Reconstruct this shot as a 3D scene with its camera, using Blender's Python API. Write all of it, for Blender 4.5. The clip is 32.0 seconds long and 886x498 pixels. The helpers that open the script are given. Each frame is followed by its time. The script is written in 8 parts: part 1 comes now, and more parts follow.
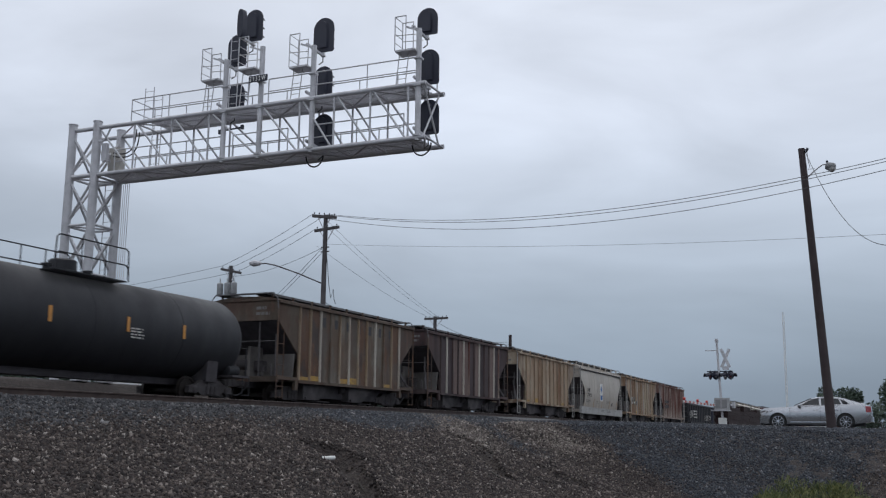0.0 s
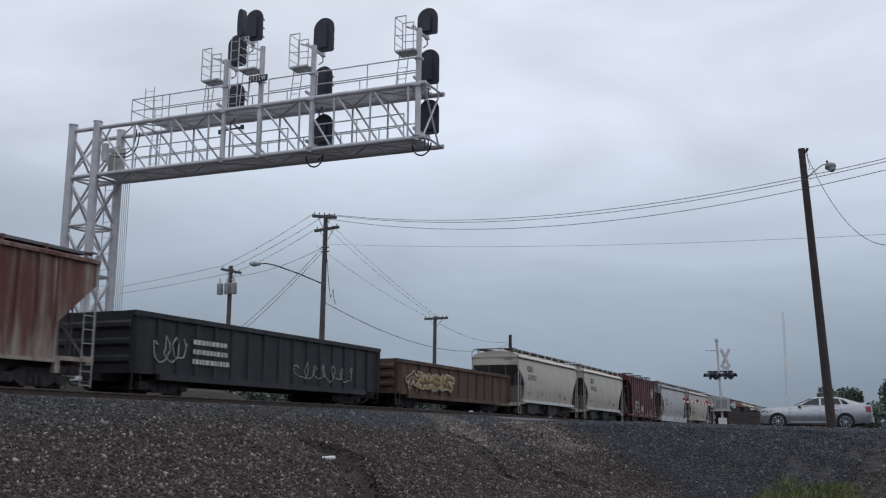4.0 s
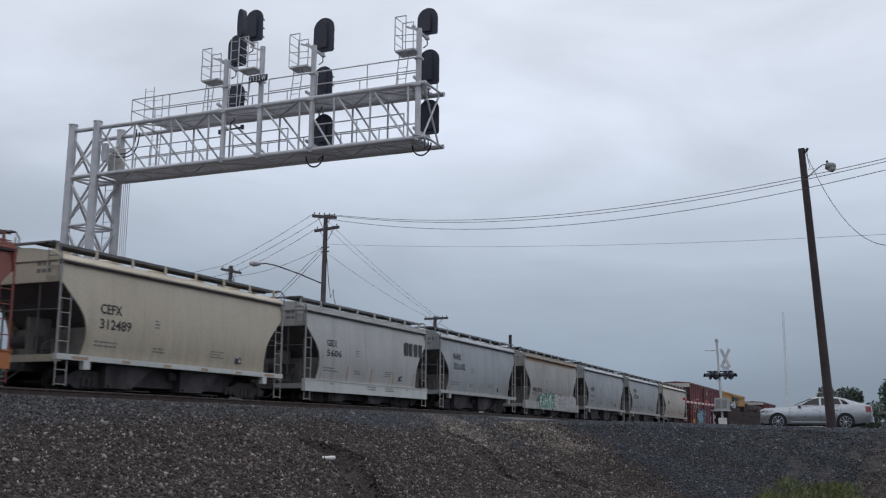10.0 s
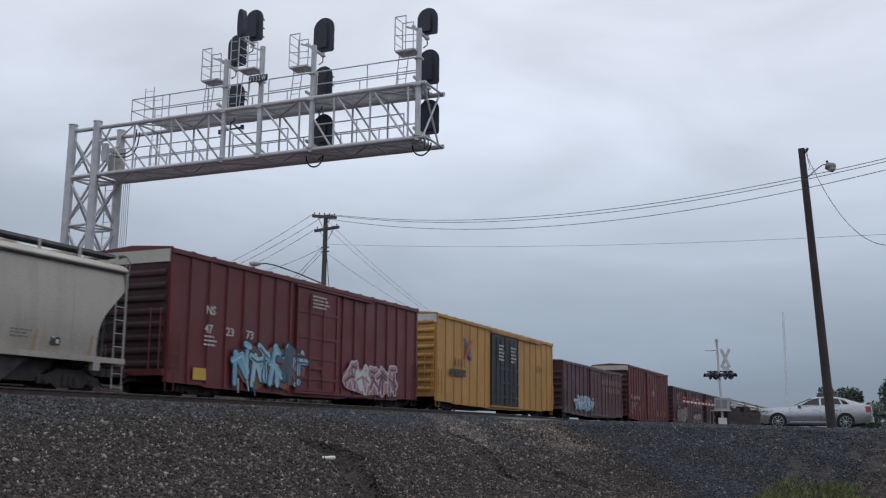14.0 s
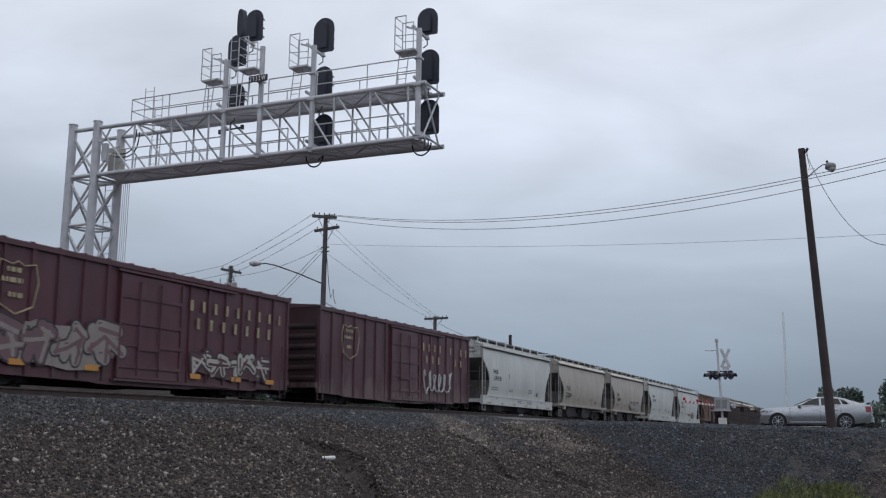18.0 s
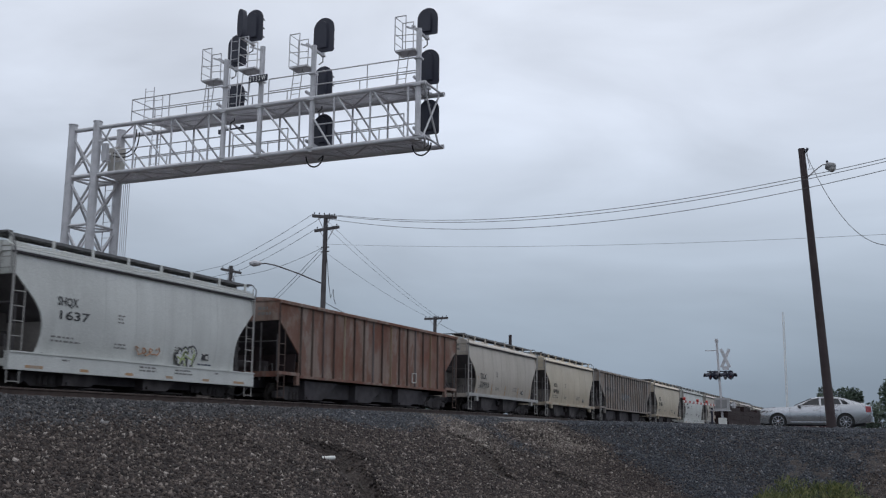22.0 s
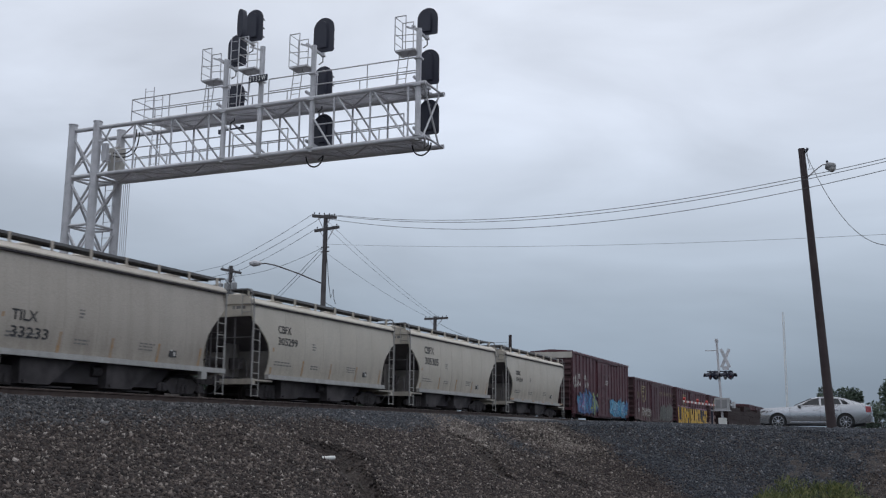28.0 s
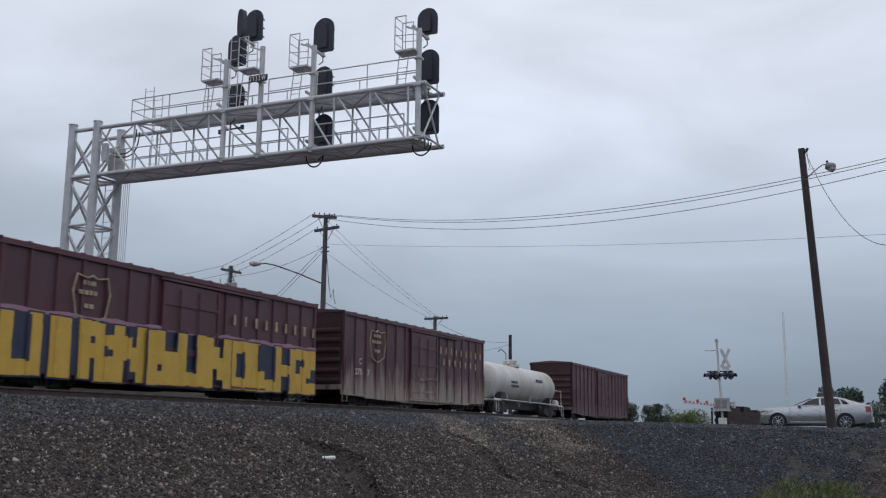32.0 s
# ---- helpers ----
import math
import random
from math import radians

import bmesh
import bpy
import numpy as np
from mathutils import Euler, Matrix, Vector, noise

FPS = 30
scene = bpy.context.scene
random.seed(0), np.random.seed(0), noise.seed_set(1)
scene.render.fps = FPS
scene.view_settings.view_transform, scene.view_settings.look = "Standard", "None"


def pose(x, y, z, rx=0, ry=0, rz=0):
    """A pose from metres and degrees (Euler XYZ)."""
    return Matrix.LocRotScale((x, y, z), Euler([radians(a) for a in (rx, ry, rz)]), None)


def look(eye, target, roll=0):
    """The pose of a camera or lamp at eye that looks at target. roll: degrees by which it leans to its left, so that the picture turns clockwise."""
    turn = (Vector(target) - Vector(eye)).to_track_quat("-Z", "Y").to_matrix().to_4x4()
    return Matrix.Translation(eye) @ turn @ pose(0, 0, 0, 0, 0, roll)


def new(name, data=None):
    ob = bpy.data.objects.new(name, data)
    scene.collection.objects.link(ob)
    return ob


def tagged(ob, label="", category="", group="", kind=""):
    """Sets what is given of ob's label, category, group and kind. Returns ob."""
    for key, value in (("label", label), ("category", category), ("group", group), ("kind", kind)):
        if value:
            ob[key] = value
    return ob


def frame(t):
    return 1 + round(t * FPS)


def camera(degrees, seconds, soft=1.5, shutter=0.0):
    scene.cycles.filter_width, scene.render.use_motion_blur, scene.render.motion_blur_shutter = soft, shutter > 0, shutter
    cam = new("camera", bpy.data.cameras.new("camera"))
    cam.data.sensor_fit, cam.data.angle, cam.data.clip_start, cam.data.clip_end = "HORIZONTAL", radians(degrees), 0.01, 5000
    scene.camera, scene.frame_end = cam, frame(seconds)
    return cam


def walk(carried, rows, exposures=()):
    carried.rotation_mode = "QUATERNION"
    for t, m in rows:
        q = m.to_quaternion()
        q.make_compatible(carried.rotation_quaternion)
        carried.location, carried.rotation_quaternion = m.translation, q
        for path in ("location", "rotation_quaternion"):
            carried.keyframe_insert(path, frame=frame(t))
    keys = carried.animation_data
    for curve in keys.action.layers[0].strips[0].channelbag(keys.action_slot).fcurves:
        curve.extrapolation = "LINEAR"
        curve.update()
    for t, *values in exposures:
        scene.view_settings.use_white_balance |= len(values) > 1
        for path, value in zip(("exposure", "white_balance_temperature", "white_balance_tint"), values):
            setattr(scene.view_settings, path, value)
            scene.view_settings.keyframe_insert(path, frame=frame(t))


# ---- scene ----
cam = camera(45.93, 32.0, soft=1.25, shutter=0.12)
EYE = (0.0, 0.0, 1.6)
VIEW = look(EYE, (EYE[0] - 40.2207, EYE[1] + 89.7967, EYE[2] + 17.8562), 0.7)
walk(cam, [(0.0, VIEW), (32.0, VIEW)], exposures=[(0.0, 0.0), (32.0, 0.0)])

# ---- world: a closed grey cloud cover ----
SUN_ELEV, SUN_TURN = radians(60), radians(323)
world = bpy.data.worlds.new("overcast")
scene.world = world
world.use_nodes = True
wn, wl = world.node_tree.nodes, world.node_tree.links
wn.clear()
w_out = wn.new("ShaderNodeOutputWorld")
w_bg = wn.new("ShaderNodeBackground")
w_sky = wn.new("ShaderNodeTexSky")
w_sky.sky_type, w_sky.sun_disc = "NISHITA", False
w_sky.sun_elevation, w_sky.sun_rotation = SUN_ELEV, SUN_TURN
w_tc = wn.new("ShaderNodeTexCoord")
w_sep = wn.new("ShaderNodeSeparateXYZ")
wl.new(w_tc.outputs["Generated"], w_sep.inputs[0])
w_grad = wn.new("ShaderNodeValToRGB")
wl.new(w_sep.outputs["Z"], w_grad.inputs["Fac"])
ramp = w_grad.color_ramp
STOPS = [(0.0, (0.182, 0.231, 0.296)), (0.05, (0.203, 0.255, 0.325)), (0.12, (0.304, 0.364, 0.443)),
         (0.20, (0.452, 0.514, 0.607)), (0.30, (0.610, 0.665, 0.767)), (0.42, (0.725, 0.777, 0.880)), (1.0, (0.820, 0.858, 0.935))]
while len(ramp.elements) < len(STOPS):
    ramp.elements.new(0.5)
for el, (p, c) in zip(ramp.elements, STOPS):
    el.position, el.color = p, (*c, 1)
w_map = wn.new("ShaderNodeMapping")
w_map.inputs["Scale"].default_value = (1.0, 1.0, 3.6)
wl.new(w_tc.outputs["Generated"], w_map.inputs[0])
w_noise = wn.new("ShaderNodeTexNoise")
for key, val in (("Scale", 2.6), ("Detail", 5.0), ("Roughness", 0.5), ("Distortion", 0.5)):
    w_noise.inputs[key].default_value = val
wl.new(w_map.outputs[0], w_noise.inputs["Vector"])
w_rng = wn.new("ShaderNodeMapRange")
for key, val in (("From Min", 0.3), ("From Max", 0.72), ("To Min", 0.84), ("To Max", 1.17)):
    w_rng.inputs[key].default_value = val
wl.new(w_noise.outputs["Fac"], w_rng.inputs["Value"])
w_mul = wn.new("ShaderNodeMix")
w_mul.data_type, w_mul.blend_type = "RGBA", "MULTIPLY"
w_mul.inputs["Factor"].default_value = 1.0
wl.new(w_grad.outputs["Color"], w_mul.inputs["A"])
wl.new(w_rng.outputs[0], w_mul.inputs["B"])
w_side = wn.new("ShaderNodeMapRange")
for key, val in (("From Min", -0.78), ("From Max", -0.42), ("To Min", 0.96), ("To Max", 1.17)):
    w_side.inputs[key].default_value = val
wl.new(w_sep.outputs["X"], w_side.inputs["Value"])
w_lift = wn.new("ShaderNodeMix")
w_lift.data_type, w_lift.blend_type = "RGBA", "MULTIPLY"
w_lift.inputs["Factor"].default_value = 1.0
wl.new(w_mul.outputs["Result"], w_lift.inputs["A"])
wl.new(w_side.outputs[0], w_lift.inputs["B"])
w_dim = wn.new("ShaderNodeMix")
w_dim.data_type, w_dim.blend_type = "RGBA", "MULTIPLY"
w_dim.inputs["Factor"].default_value = 1.0
w_dim.inputs["B"].default_value = (0.09, 0.09, 0.09, 1)
wl.new(w_sky.outputs[0], w_dim.inputs["A"])
w_mix = wn.new("ShaderNodeMix")
w_mix.data_type = "RGBA"
w_mix.inputs["Factor"].default_value = 0.96
wl.new(w_dim.outputs["Result"], w_mix.inputs["A"])
wl.new(w_lift.outputs["Result"], w_mix.inputs["B"])
wl.new(w_mix.outputs["Result"], w_bg.inputs["Color"])
w_bg.inputs["Strength"].default_value = 1.0
wl.new(w_bg.outputs[0], w_out.inputs[0])

sun = new("sun", bpy.data.lights.new("sun", "SUN"))
sun.data.energy, sun.data.angle, sun.data.color = 0.5, radians(60), (1.0, 0.97, 0.93)
sun.matrix_world = look((0, 0, 60), (0 - 60 * math.cos(SUN_ELEV) * math.sin(SUN_TURN), 0 - 60 * math.cos(SUN_ELEV) * math.cos(SUN_TURN), 60 - 60 * math.sin(SUN_ELEV)))


# ---- materials ----
MATS = {}


def material(name, base, second=None, rough=0.7, metal=0.0, scale=3.0, amount=0.5, bump=0.15, fine=40.0, streak=None, streak_amount=0.5, streak_scale=2.2, spread=0.0, soot=None, soot_amount=0.0, rust=None, rust_amount=0.8, dust=None, dust_amount=0.7, dust_top=2.4):
    """A surface with grain at two scales; streak: a colour that runs down in vertical stains; soot: coarse patches of grime; rust: blotches with hard edges; dust: splashed dirt from the wheels, in ragged runs."""
    if name in MATS:
        return MATS[name]
    m = bpy.data.materials.new(name)
    m.use_nodes = True
    n, l = m.node_tree.nodes, m.node_tree.links
    bsdf = n["Principled BSDF"]
    bsdf.inputs["Roughness"].default_value, bsdf.inputs["Metallic"].default_value = rough, metal
    tc = n.new("ShaderNodeTexCoord")
    own = n.new("ShaderNodeObjectInfo")
    shift = n.new("ShaderNodeVectorMath")
    shift.operation = "MULTIPLY_ADD"
    l.new(own.outputs["Random"], shift.inputs[0])
    shift.inputs[1].default_value = (37.0, 23.0, 11.0)
    l.new(tc.outputs["Object"], shift.inputs[2])

    def noise_at(s, detail, stretch=None, harsh=0.5):
        src = shift.outputs[0]
        if stretch:
            mp = n.new("ShaderNodeMapping")
            mp.inputs["Scale"].default_value = stretch
            l.new(src, mp.inputs[0])
            src = mp.outputs[0]
        t = n.new("ShaderNodeTexNoise")
        t.inputs["Scale"].default_value, t.inputs["Detail"].default_value = s, detail
        t.inputs["Roughness"].default_value = harsh
        l.new(src, t.inputs["Vector"])
        return t.outputs["Fac"]

    def span(fac, a, b, lo=0.0, hi=1.0):
        r = n.new("ShaderNodeMapRange")
        for key, val in (("From Min", a), ("From Max", b), ("To Min", lo), ("To Max", hi)):
            r.inputs[key].default_value = val
        l.new(fac, r.inputs["Value"])
        return r.outputs[0]

    def blend(a, b, fac, kind="MIX"):
        x = n.new("ShaderNodeMix")
        x.data_type, x.blend_type = "RGBA", kind
        for slot, v in (("A", a), ("B", b)):
            if isinstance(v, tuple):
                x.inputs[slot].default_value = (*v, 1)
            else:
                l.new(v, x.inputs[slot])
        if isinstance(fac, float):
            x.inputs["Factor"].default_value = fac
        else:
            l.new(fac, x.inputs["Factor"])
        return x.outputs["Result"]

    second = second or tuple(c * 0.72 for c in base)
    coarse, grain = noise_at(scale, 6.0), noise_at(fine, 3.0)
    col = blend(base, second, span(coarse, 0.38, 0.68, 0.0, amount))
    if streak:
        runs = noise_at(streak_scale, 5.0, (1.0, 1.0, 0.09))
        col = blend(col, streak, span(runs, 0.46, 0.70, 0.0, streak_amount))
    if soot:
        patch = noise_at(scale * 0.35, 7.0)
        col = blend(col, soot, span(patch, 0.48, 0.66, 0.0, soot_amount))
    if rust:
        blot = noise_at(1.2, 9.0, (1.0, 1.0, 0.5), 0.66)
        col = blend(col, rust, span(blot, 0.47, 0.55, 0.0, rust_amount))
        spots = noise_at(3.5, 8.0, (1.0, 1.0, 0.4), 0.7)
        col = blend(col, tuple(min(1, c * 1.7) for c in rust), span(spots, 0.56, 0.66, 0.0, rust_amount * 0.8))
    if dust:
        ragged = noise_at(3.0, 6.0, (1.0, 1.0, 0.12), 0.65)
        sep = n.new("ShaderNodeSeparateXYZ")
        l.new(tc.outputs["Object"], sep.inputs[0])
        add = n.new("ShaderNodeMath")
        add.operation = "ADD"
        l.new(sep.outputs["Z"], add.inputs[0])
        l.new(span(ragged, 0.3, 0.7, -1.1, 1.1), add.inputs[1])
        col = blend(col, dust, span(add.outputs[0], dust_top, 0.6, 0.0, dust_amount))
    col = blend(col, span(grain, 0.3, 0.7, 0.86, 1.1), 1.0, "MULTIPLY")
    if spread:
        info = n.new("ShaderNodeObjectInfo")
        col = blend(col, span(info.outputs["Random"], 0, 1, 1 - spread, 1 + spread), 1.0, "MULTIPLY")
    l.new(col, bsdf.inputs["Base Color"])
    l.new(span(coarse, 0.3, 0.7, max(0.05, rough - 0.12), min(1, rough + 0.1)), bsdf.inputs["Roughness"])
    if bump:
        b = n.new("ShaderNodeBump")
        b.inputs["Strength"].default_value, b.inputs["Distance"].default_value = bump, 0.02
        l.new(grain, b.inputs["Height"])
        l.new(b.outputs[0], bsdf.inputs["Normal"])
    MATS[name] = m
    return m


def stone_material(name, stops):
    """Loose stones: the colour is drawn stone by stone."""
    m = bpy.data.materials.new(name)
    m.use_nodes = True
    n, l = m.node_tree.nodes, m.node_tree.links
    bsdf = n["Principled BSDF"]
    bsdf.inputs["Roughness"].default_value = 0.9
    geo = n.new("ShaderNodeNewGeometry")
    r = n.new("ShaderNodeValToRGB")
    l.new(geo.outputs["Random Per Island"], r.inputs["Fac"])
    while len(r.color_ramp.elements) < len(stops):
        r.color_ramp.elements.new(0.5)
    for el, (p, c) in zip(r.color_ramp.elements, stops):
        el.position, el.color = p, (*c, 1)
    tc, t = n.new("ShaderNodeTexCoord"), n.new("ShaderNodeTexNoise")
    t.inputs["Scale"].default_value, t.inputs["Detail"].default_value = 30.0, 4.0
    l.new(tc.outputs["Object"], t.inputs["Vector"])
    x = n.new("ShaderNodeMix")
    x.data_type, x.blend_type = "RGBA", "MULTIPLY"
    x.inputs["Factor"].default_value = 0.7
    l.new(r.outputs["Color"], x.inputs["A"])
    l.new(t.outputs["Fac"], x.inputs["B"])
    l.new(x.outputs["Result"], bsdf.inputs["Base Color"])
    return m


STEEL = material("galvanised_steel", (0.56, 0.555, 0.575), (0.42, 0.42, 0.44), rough=0.55, metal=0.25, scale=2.5, amount=0.6, bump=0.05)
GRATING = material("steel_grating", (0.62, 0.62, 0.65), (0.48, 0.48, 0.51), rough=0.7, scale=6, bump=0.2)
BLACK = material("black_enamel", (0.019, 0.021, 0.038), (0.027, 0.029, 0.046), rough=0.55, scale=3, bump=0.05)
CABLE = material("black_rubber_cable", (0.02, 0.02, 0.022), rough=0.6, bump=0)
RAIL = material("rusty_rail", (0.055, 0.036, 0.030), (0.034, 0.024, 0.021), rough=0.65, metal=0.3, scale=4)
RAILTOP = material("polished_rail_head", (0.28, 0.24, 0.22), (0.18, 0.13, 0.11), rough=0.35, metal=0.8, scale=5, bump=0.05)
TIE = material("weathered_tie", (0.045, 0.036, 0.030), (0.025, 0.021, 0.019), rough=0.9, scale=6, fine=60, bump=0.4, spread=0.3)
POLE = material("creosoted_pole", (0.050, 0.035, 0.037), (0.034, 0.026, 0.028), rough=0.85, scale=1.5, streak=(0.055, 0.043, 0.042), streak_amount=0.5, streak_scale=9, bump=0.3)
GREYPOLE = material("weathered_pole", (0.10, 0.092, 0.096), (0.065, 0.06, 0.062), rough=0.85, scale=1.5, streak=(0.06, 0.05, 0.05), streak_amount=0.6, streak_scale=9, bump=0.3)
WIRE = material("bare_wire", (0.06, 0.06, 0.065), rough=0.6, bump=0)
WHITEPAINT = material("white_paint", (0.72, 0.72, 0.70), (0.55, 0.55, 0.53), rough=0.6)
REDPAINT = material("red_reflective", (0.45, 0.045, 0.035), (0.33, 0.04, 0.03), rough=0.5)


# ---- small geometry kit ----
class Shape:
    """Collects vertices and faces of one mesh."""

    def __init__(self):
        self.v, self.f = [], []

    def add(self, verts, faces):
        k = len(self.v)
        self.v += [tuple(p) for p in verts]
        self.f += [tuple(i + k for i in f) for f in faces]
        return self

    def box(self, x0, x1, y0, y1, z0, z1, c=0.0):
        """A box, its upright edges cut by c."""
        if c <= 0:
            v = [(x, y, z) for z in (z0, z1) for x, y in ((x0, y0), (x1, y0), (x1, y1), (x0, y1))]
            return self.add(v, [(3, 2, 1, 0), (4, 5, 6, 7), (0, 1, 5, 4), (1, 2, 6, 5), (2, 3, 7, 6), (3, 0, 4, 7)])
        ring = [(x0 + c, y0), (x1 - c, y0), (x1, y0 + c), (x1, y1 - c), (x1 - c, y1), (x0 + c, y1), (x0, y1 - c), (x0, y0 + c)]
        return self.prism([(x, y, z0) for x, y in ring], (0, 0, z1 - z0))

    def turned(self, y):
        """The same, with its breadth laid across the car at y."""
        self.v = [(b, y + a, c) for a, b, c in self.v]
        self.f = [f[::-1] for f in self.f]
        return self

    def prism(self, ring, way):
        """A closed ring of points, pushed along way."""
        n, way = len(ring), Vector(way)
        v = [Vector(p) for p in ring] + [Vector(p) + way for p in ring]
        f = [tuple(range(n))[::-1], tuple(range(n, 2 * n))] + [(i, (i + 1) % n, n + (i + 1) % n, n + i) for i in range(n)]
        return self.add(v, f)

    def tube(self, p, q, r, n=8, r2=None, caps=True):
        p, q = Vector(p), Vector(q)
        w = (q - p).normalized()
        a = w.orthogonal().normalized()
        b = w.cross(a)
        r2 = r if r2 is None else r2
        ring = [(math.cos(i * math.tau / n), math.sin(i * math.tau / n)) for i in range(n)]
        v = [p + r * (a * s + b * t) for s, t in ring] + [q + r2 * (a * s + b * t) for s, t in ring]
        f = [(i, (i + 1) % n, n + (i + 1) % n, n + i) for i in range(n)]
        if caps:
            f += [tuple(range(n))[::-1], tuple(range(n, 2 * n))]
        return self.add(v, f)

    def beam(self, p, q, w, h=None, up=(0, 0, 1)):
        """A square bar from p to q."""
        p, q, h = Vector(p), Vector(q), w if h is None else h
        d = (q - p).normalized()
        s = d.cross(Vector(up))
        s = s.normalized() if s.length > 1e-4 else d.orthogonal().normalized()
        u = s.cross(d)
        v = [e + a * s * w / 2 + b * u * h / 2 for e in (p, q) for a, b in ((-1, -1), (1, -1), (1, 1), (-1, 1))]
        return self.add(v, [(3, 2, 1, 0), (4, 5, 6, 7), (0, 1, 5, 4), (1, 2, 6, 5), (2, 3, 7, 6), (3, 0, 4, 7)])

    def path(self, pts, r, n=6):
        """One bent round bar through the points."""
        pts = [Vector(p) for p in pts]
        ref = (pts[1] - pts[0]).orthogonal().normalized()
        rings = []
        for i, p in enumerate(pts):
            w = (pts[min(i + 1, len(pts) - 1)] - pts[max(i - 1, 0)])
            w = w.normalized() if w.length > 1e-6 else Vector((0, 0, 1))
            a = ref - w * ref.dot(w)
            a = a.normalized() if a.length > 1e-4 else w.orthogonal().normalized()
            ref, b = a, w.cross(a)
            rings.append([p + r * (a * math.cos(k * math.tau / n) + b * math.sin(k * math.tau / n)) for k in range(n)])
        return self.loft(rings)

    def loft(self, rings, closed=True, caps=True):
        """Skins a row of rings with the same count of points."""
        n = len(rings[0])
        v = [p for ring in rings for p in ring]
        f = []
        for k in range(len(rings) - 1):
            for i in range(n if closed else n - 1):
                j = (i + 1) % n
                f.append((k * n + i, k * n + j, (k + 1) * n + j, (k + 1) * n + i))
        if caps:
            f += [tuple(range(n))[::-1], tuple(range((len(rings) - 1) * n, len(rings) * n))]
        return self.add(v, f)

    def lathe(self, centre, axis, profile, n=16):
        """profile: rows of (along the axis, radius)."""
        c, w = Vector(centre), Vector(axis).normalized()
        a = w.orthogonal().normalized()
        b = w.cross(a)
        rings = [[c + w * s + r * (a * math.cos(i * math.tau / n) + b * math.sin(i * math.tau / n)) for i in range(n)] for s, r in profile]
        return self.loft(rings)

    def plate(self, pts, way):
        return self.prism(pts, way)

    def mesh(self, name, mats, smooth=None):
        me = bpy.data.meshes.new(name)
        me.from_pydata(self.v, [], self.f)
        for m in mats if isinstance(mats, (list, tuple)) else [mats]:
            me.materials.append(m)
        if smooth is not None:
            me.shade_smooth()
            me.set_sharp_from_angle(angle=radians(smooth))
        me.update()
        return me


def thing(name, loc=(0, 0, 0), label="", category="", group="", kind=""):
    ob = new(name)
    ob.empty_display_size = 0.3
    ob.matrix_basis = loc if isinstance(loc, Matrix) else Matrix.Translation(loc)
    return tagged(ob, label, category, group, kind)


def solo(name, shape, mat, label="", category="", group="", kind="", smooth=None):
    return tagged(new(name, shape.mesh(name, mat, smooth)), label, category, group, kind)


def part(name, shape, mat, parent, label="", smooth=None):
    """One mesh under a thing or under a part. shape: a Shape or a ready mesh."""
    ob = new(name, shape.mesh(name, mat, smooth) if isinstance(shape, Shape) else shape)
    ob.parent = parent
    return tagged(ob, label)


def lettering(text, size, width=None):
    """A flat mesh of the words: x to the right, y up, from its lower left corner; thickness 4 mm. width: squeezed to this."""
    cu = bpy.data.curves.new("words", "FONT")
    cu.body, cu.size, cu.resolution_u, cu.extrude, cu.offset = text, size, 2, 0.002, size * 0.016
    ob = bpy.data.objects.new("words", cu)
    scene.collection.objects.link(ob)
    bpy.context.view_layer.update()
    me = bpy.data.meshes.new_from_object(ob.evaluated_get(bpy.context.evaluated_depsgraph_get()))
    bpy.data.objects.remove(ob)
    if width and len(me.vertices):
        xs = [v.co.x for v in me.vertices]
        k = width / (max(xs) - min(xs))
        for v in me.vertices:
            v.co.x *= k
    return me


def wobble(x, y, z=0.0, s=1.0):
    return noise.noise((x * s, y * s, z * s))


# ---- ground, tracks, road ----
TRACK_X, NEAR_X, RAIL_Z = -23.15, -18.9, 2.63


GRADE, CREST_Y = 0.008, 52.0


def near_rise(y):
    """The near track climbs a little towards the crossing."""
    return 2.60 + 0.0073 * (min(max(y, -20), 46) - 17)


def main_rise(y):
    """The main line climbs to the crossing too and runs level beyond it."""
    return RAIL_Z + GRADE * (min(max(y, -60), CREST_Y) - 24)


def smooth_step(a, b, x):
    t = min(1, max(0, (x - a) / (b - a)))
    return t * t * (3 - 2 * t)


GULLIES = [(-13.4, 22.7, -12.3, 22.0, 0.62, 0.55), (-12.3, 22.0, -10.2, 19.5, 0.46, 0.46), (-12.3, 30.8, -10.4, 27.8, 0.28, 0.38), (-11.0, 32.2, -9.1, 31.0, 0.45, 0.22), (-14.6, 33.0, -12.2, 31.2, 0.2, 0.14)]


def gully(x, y):
    """Small washed out channels in the bank."""
    deep = 0.0
    for ax, ay, bx, by, w, d in GULLIES:
        if min(ax, bx) - 1 < x < max(ax, bx) + 1 and min(ay, by) - 1 < y < max(ay, by) + 1:
            t = min(1, max(0, ((x - ax) * (bx - ax) + (y - ay) * (by - ay)) / ((bx - ax) ** 2 + (by - ay) ** 2)))
            r = math.hypot(x - ax - t * (bx - ax), y - ay - t * (by - ay)) + 0.12 * wobble(x, y, 6, 2.2)
            deep = max(deep, d * (1 - smooth_step(0.2, 1.0, r / w)) * (0.5 + 0.5 * math.sin(math.pi * (0.15 + 0.7 * t))))
    return deep


RIDGES = [(-16.4, 37.2, -13.2, 32.4, 0.75), (-14.8, 40.6, -11.3, 37.0, 0.7)]
HOLLOWS = [(-15.2, 39.0, -12.2, 35.0, 0.6)]


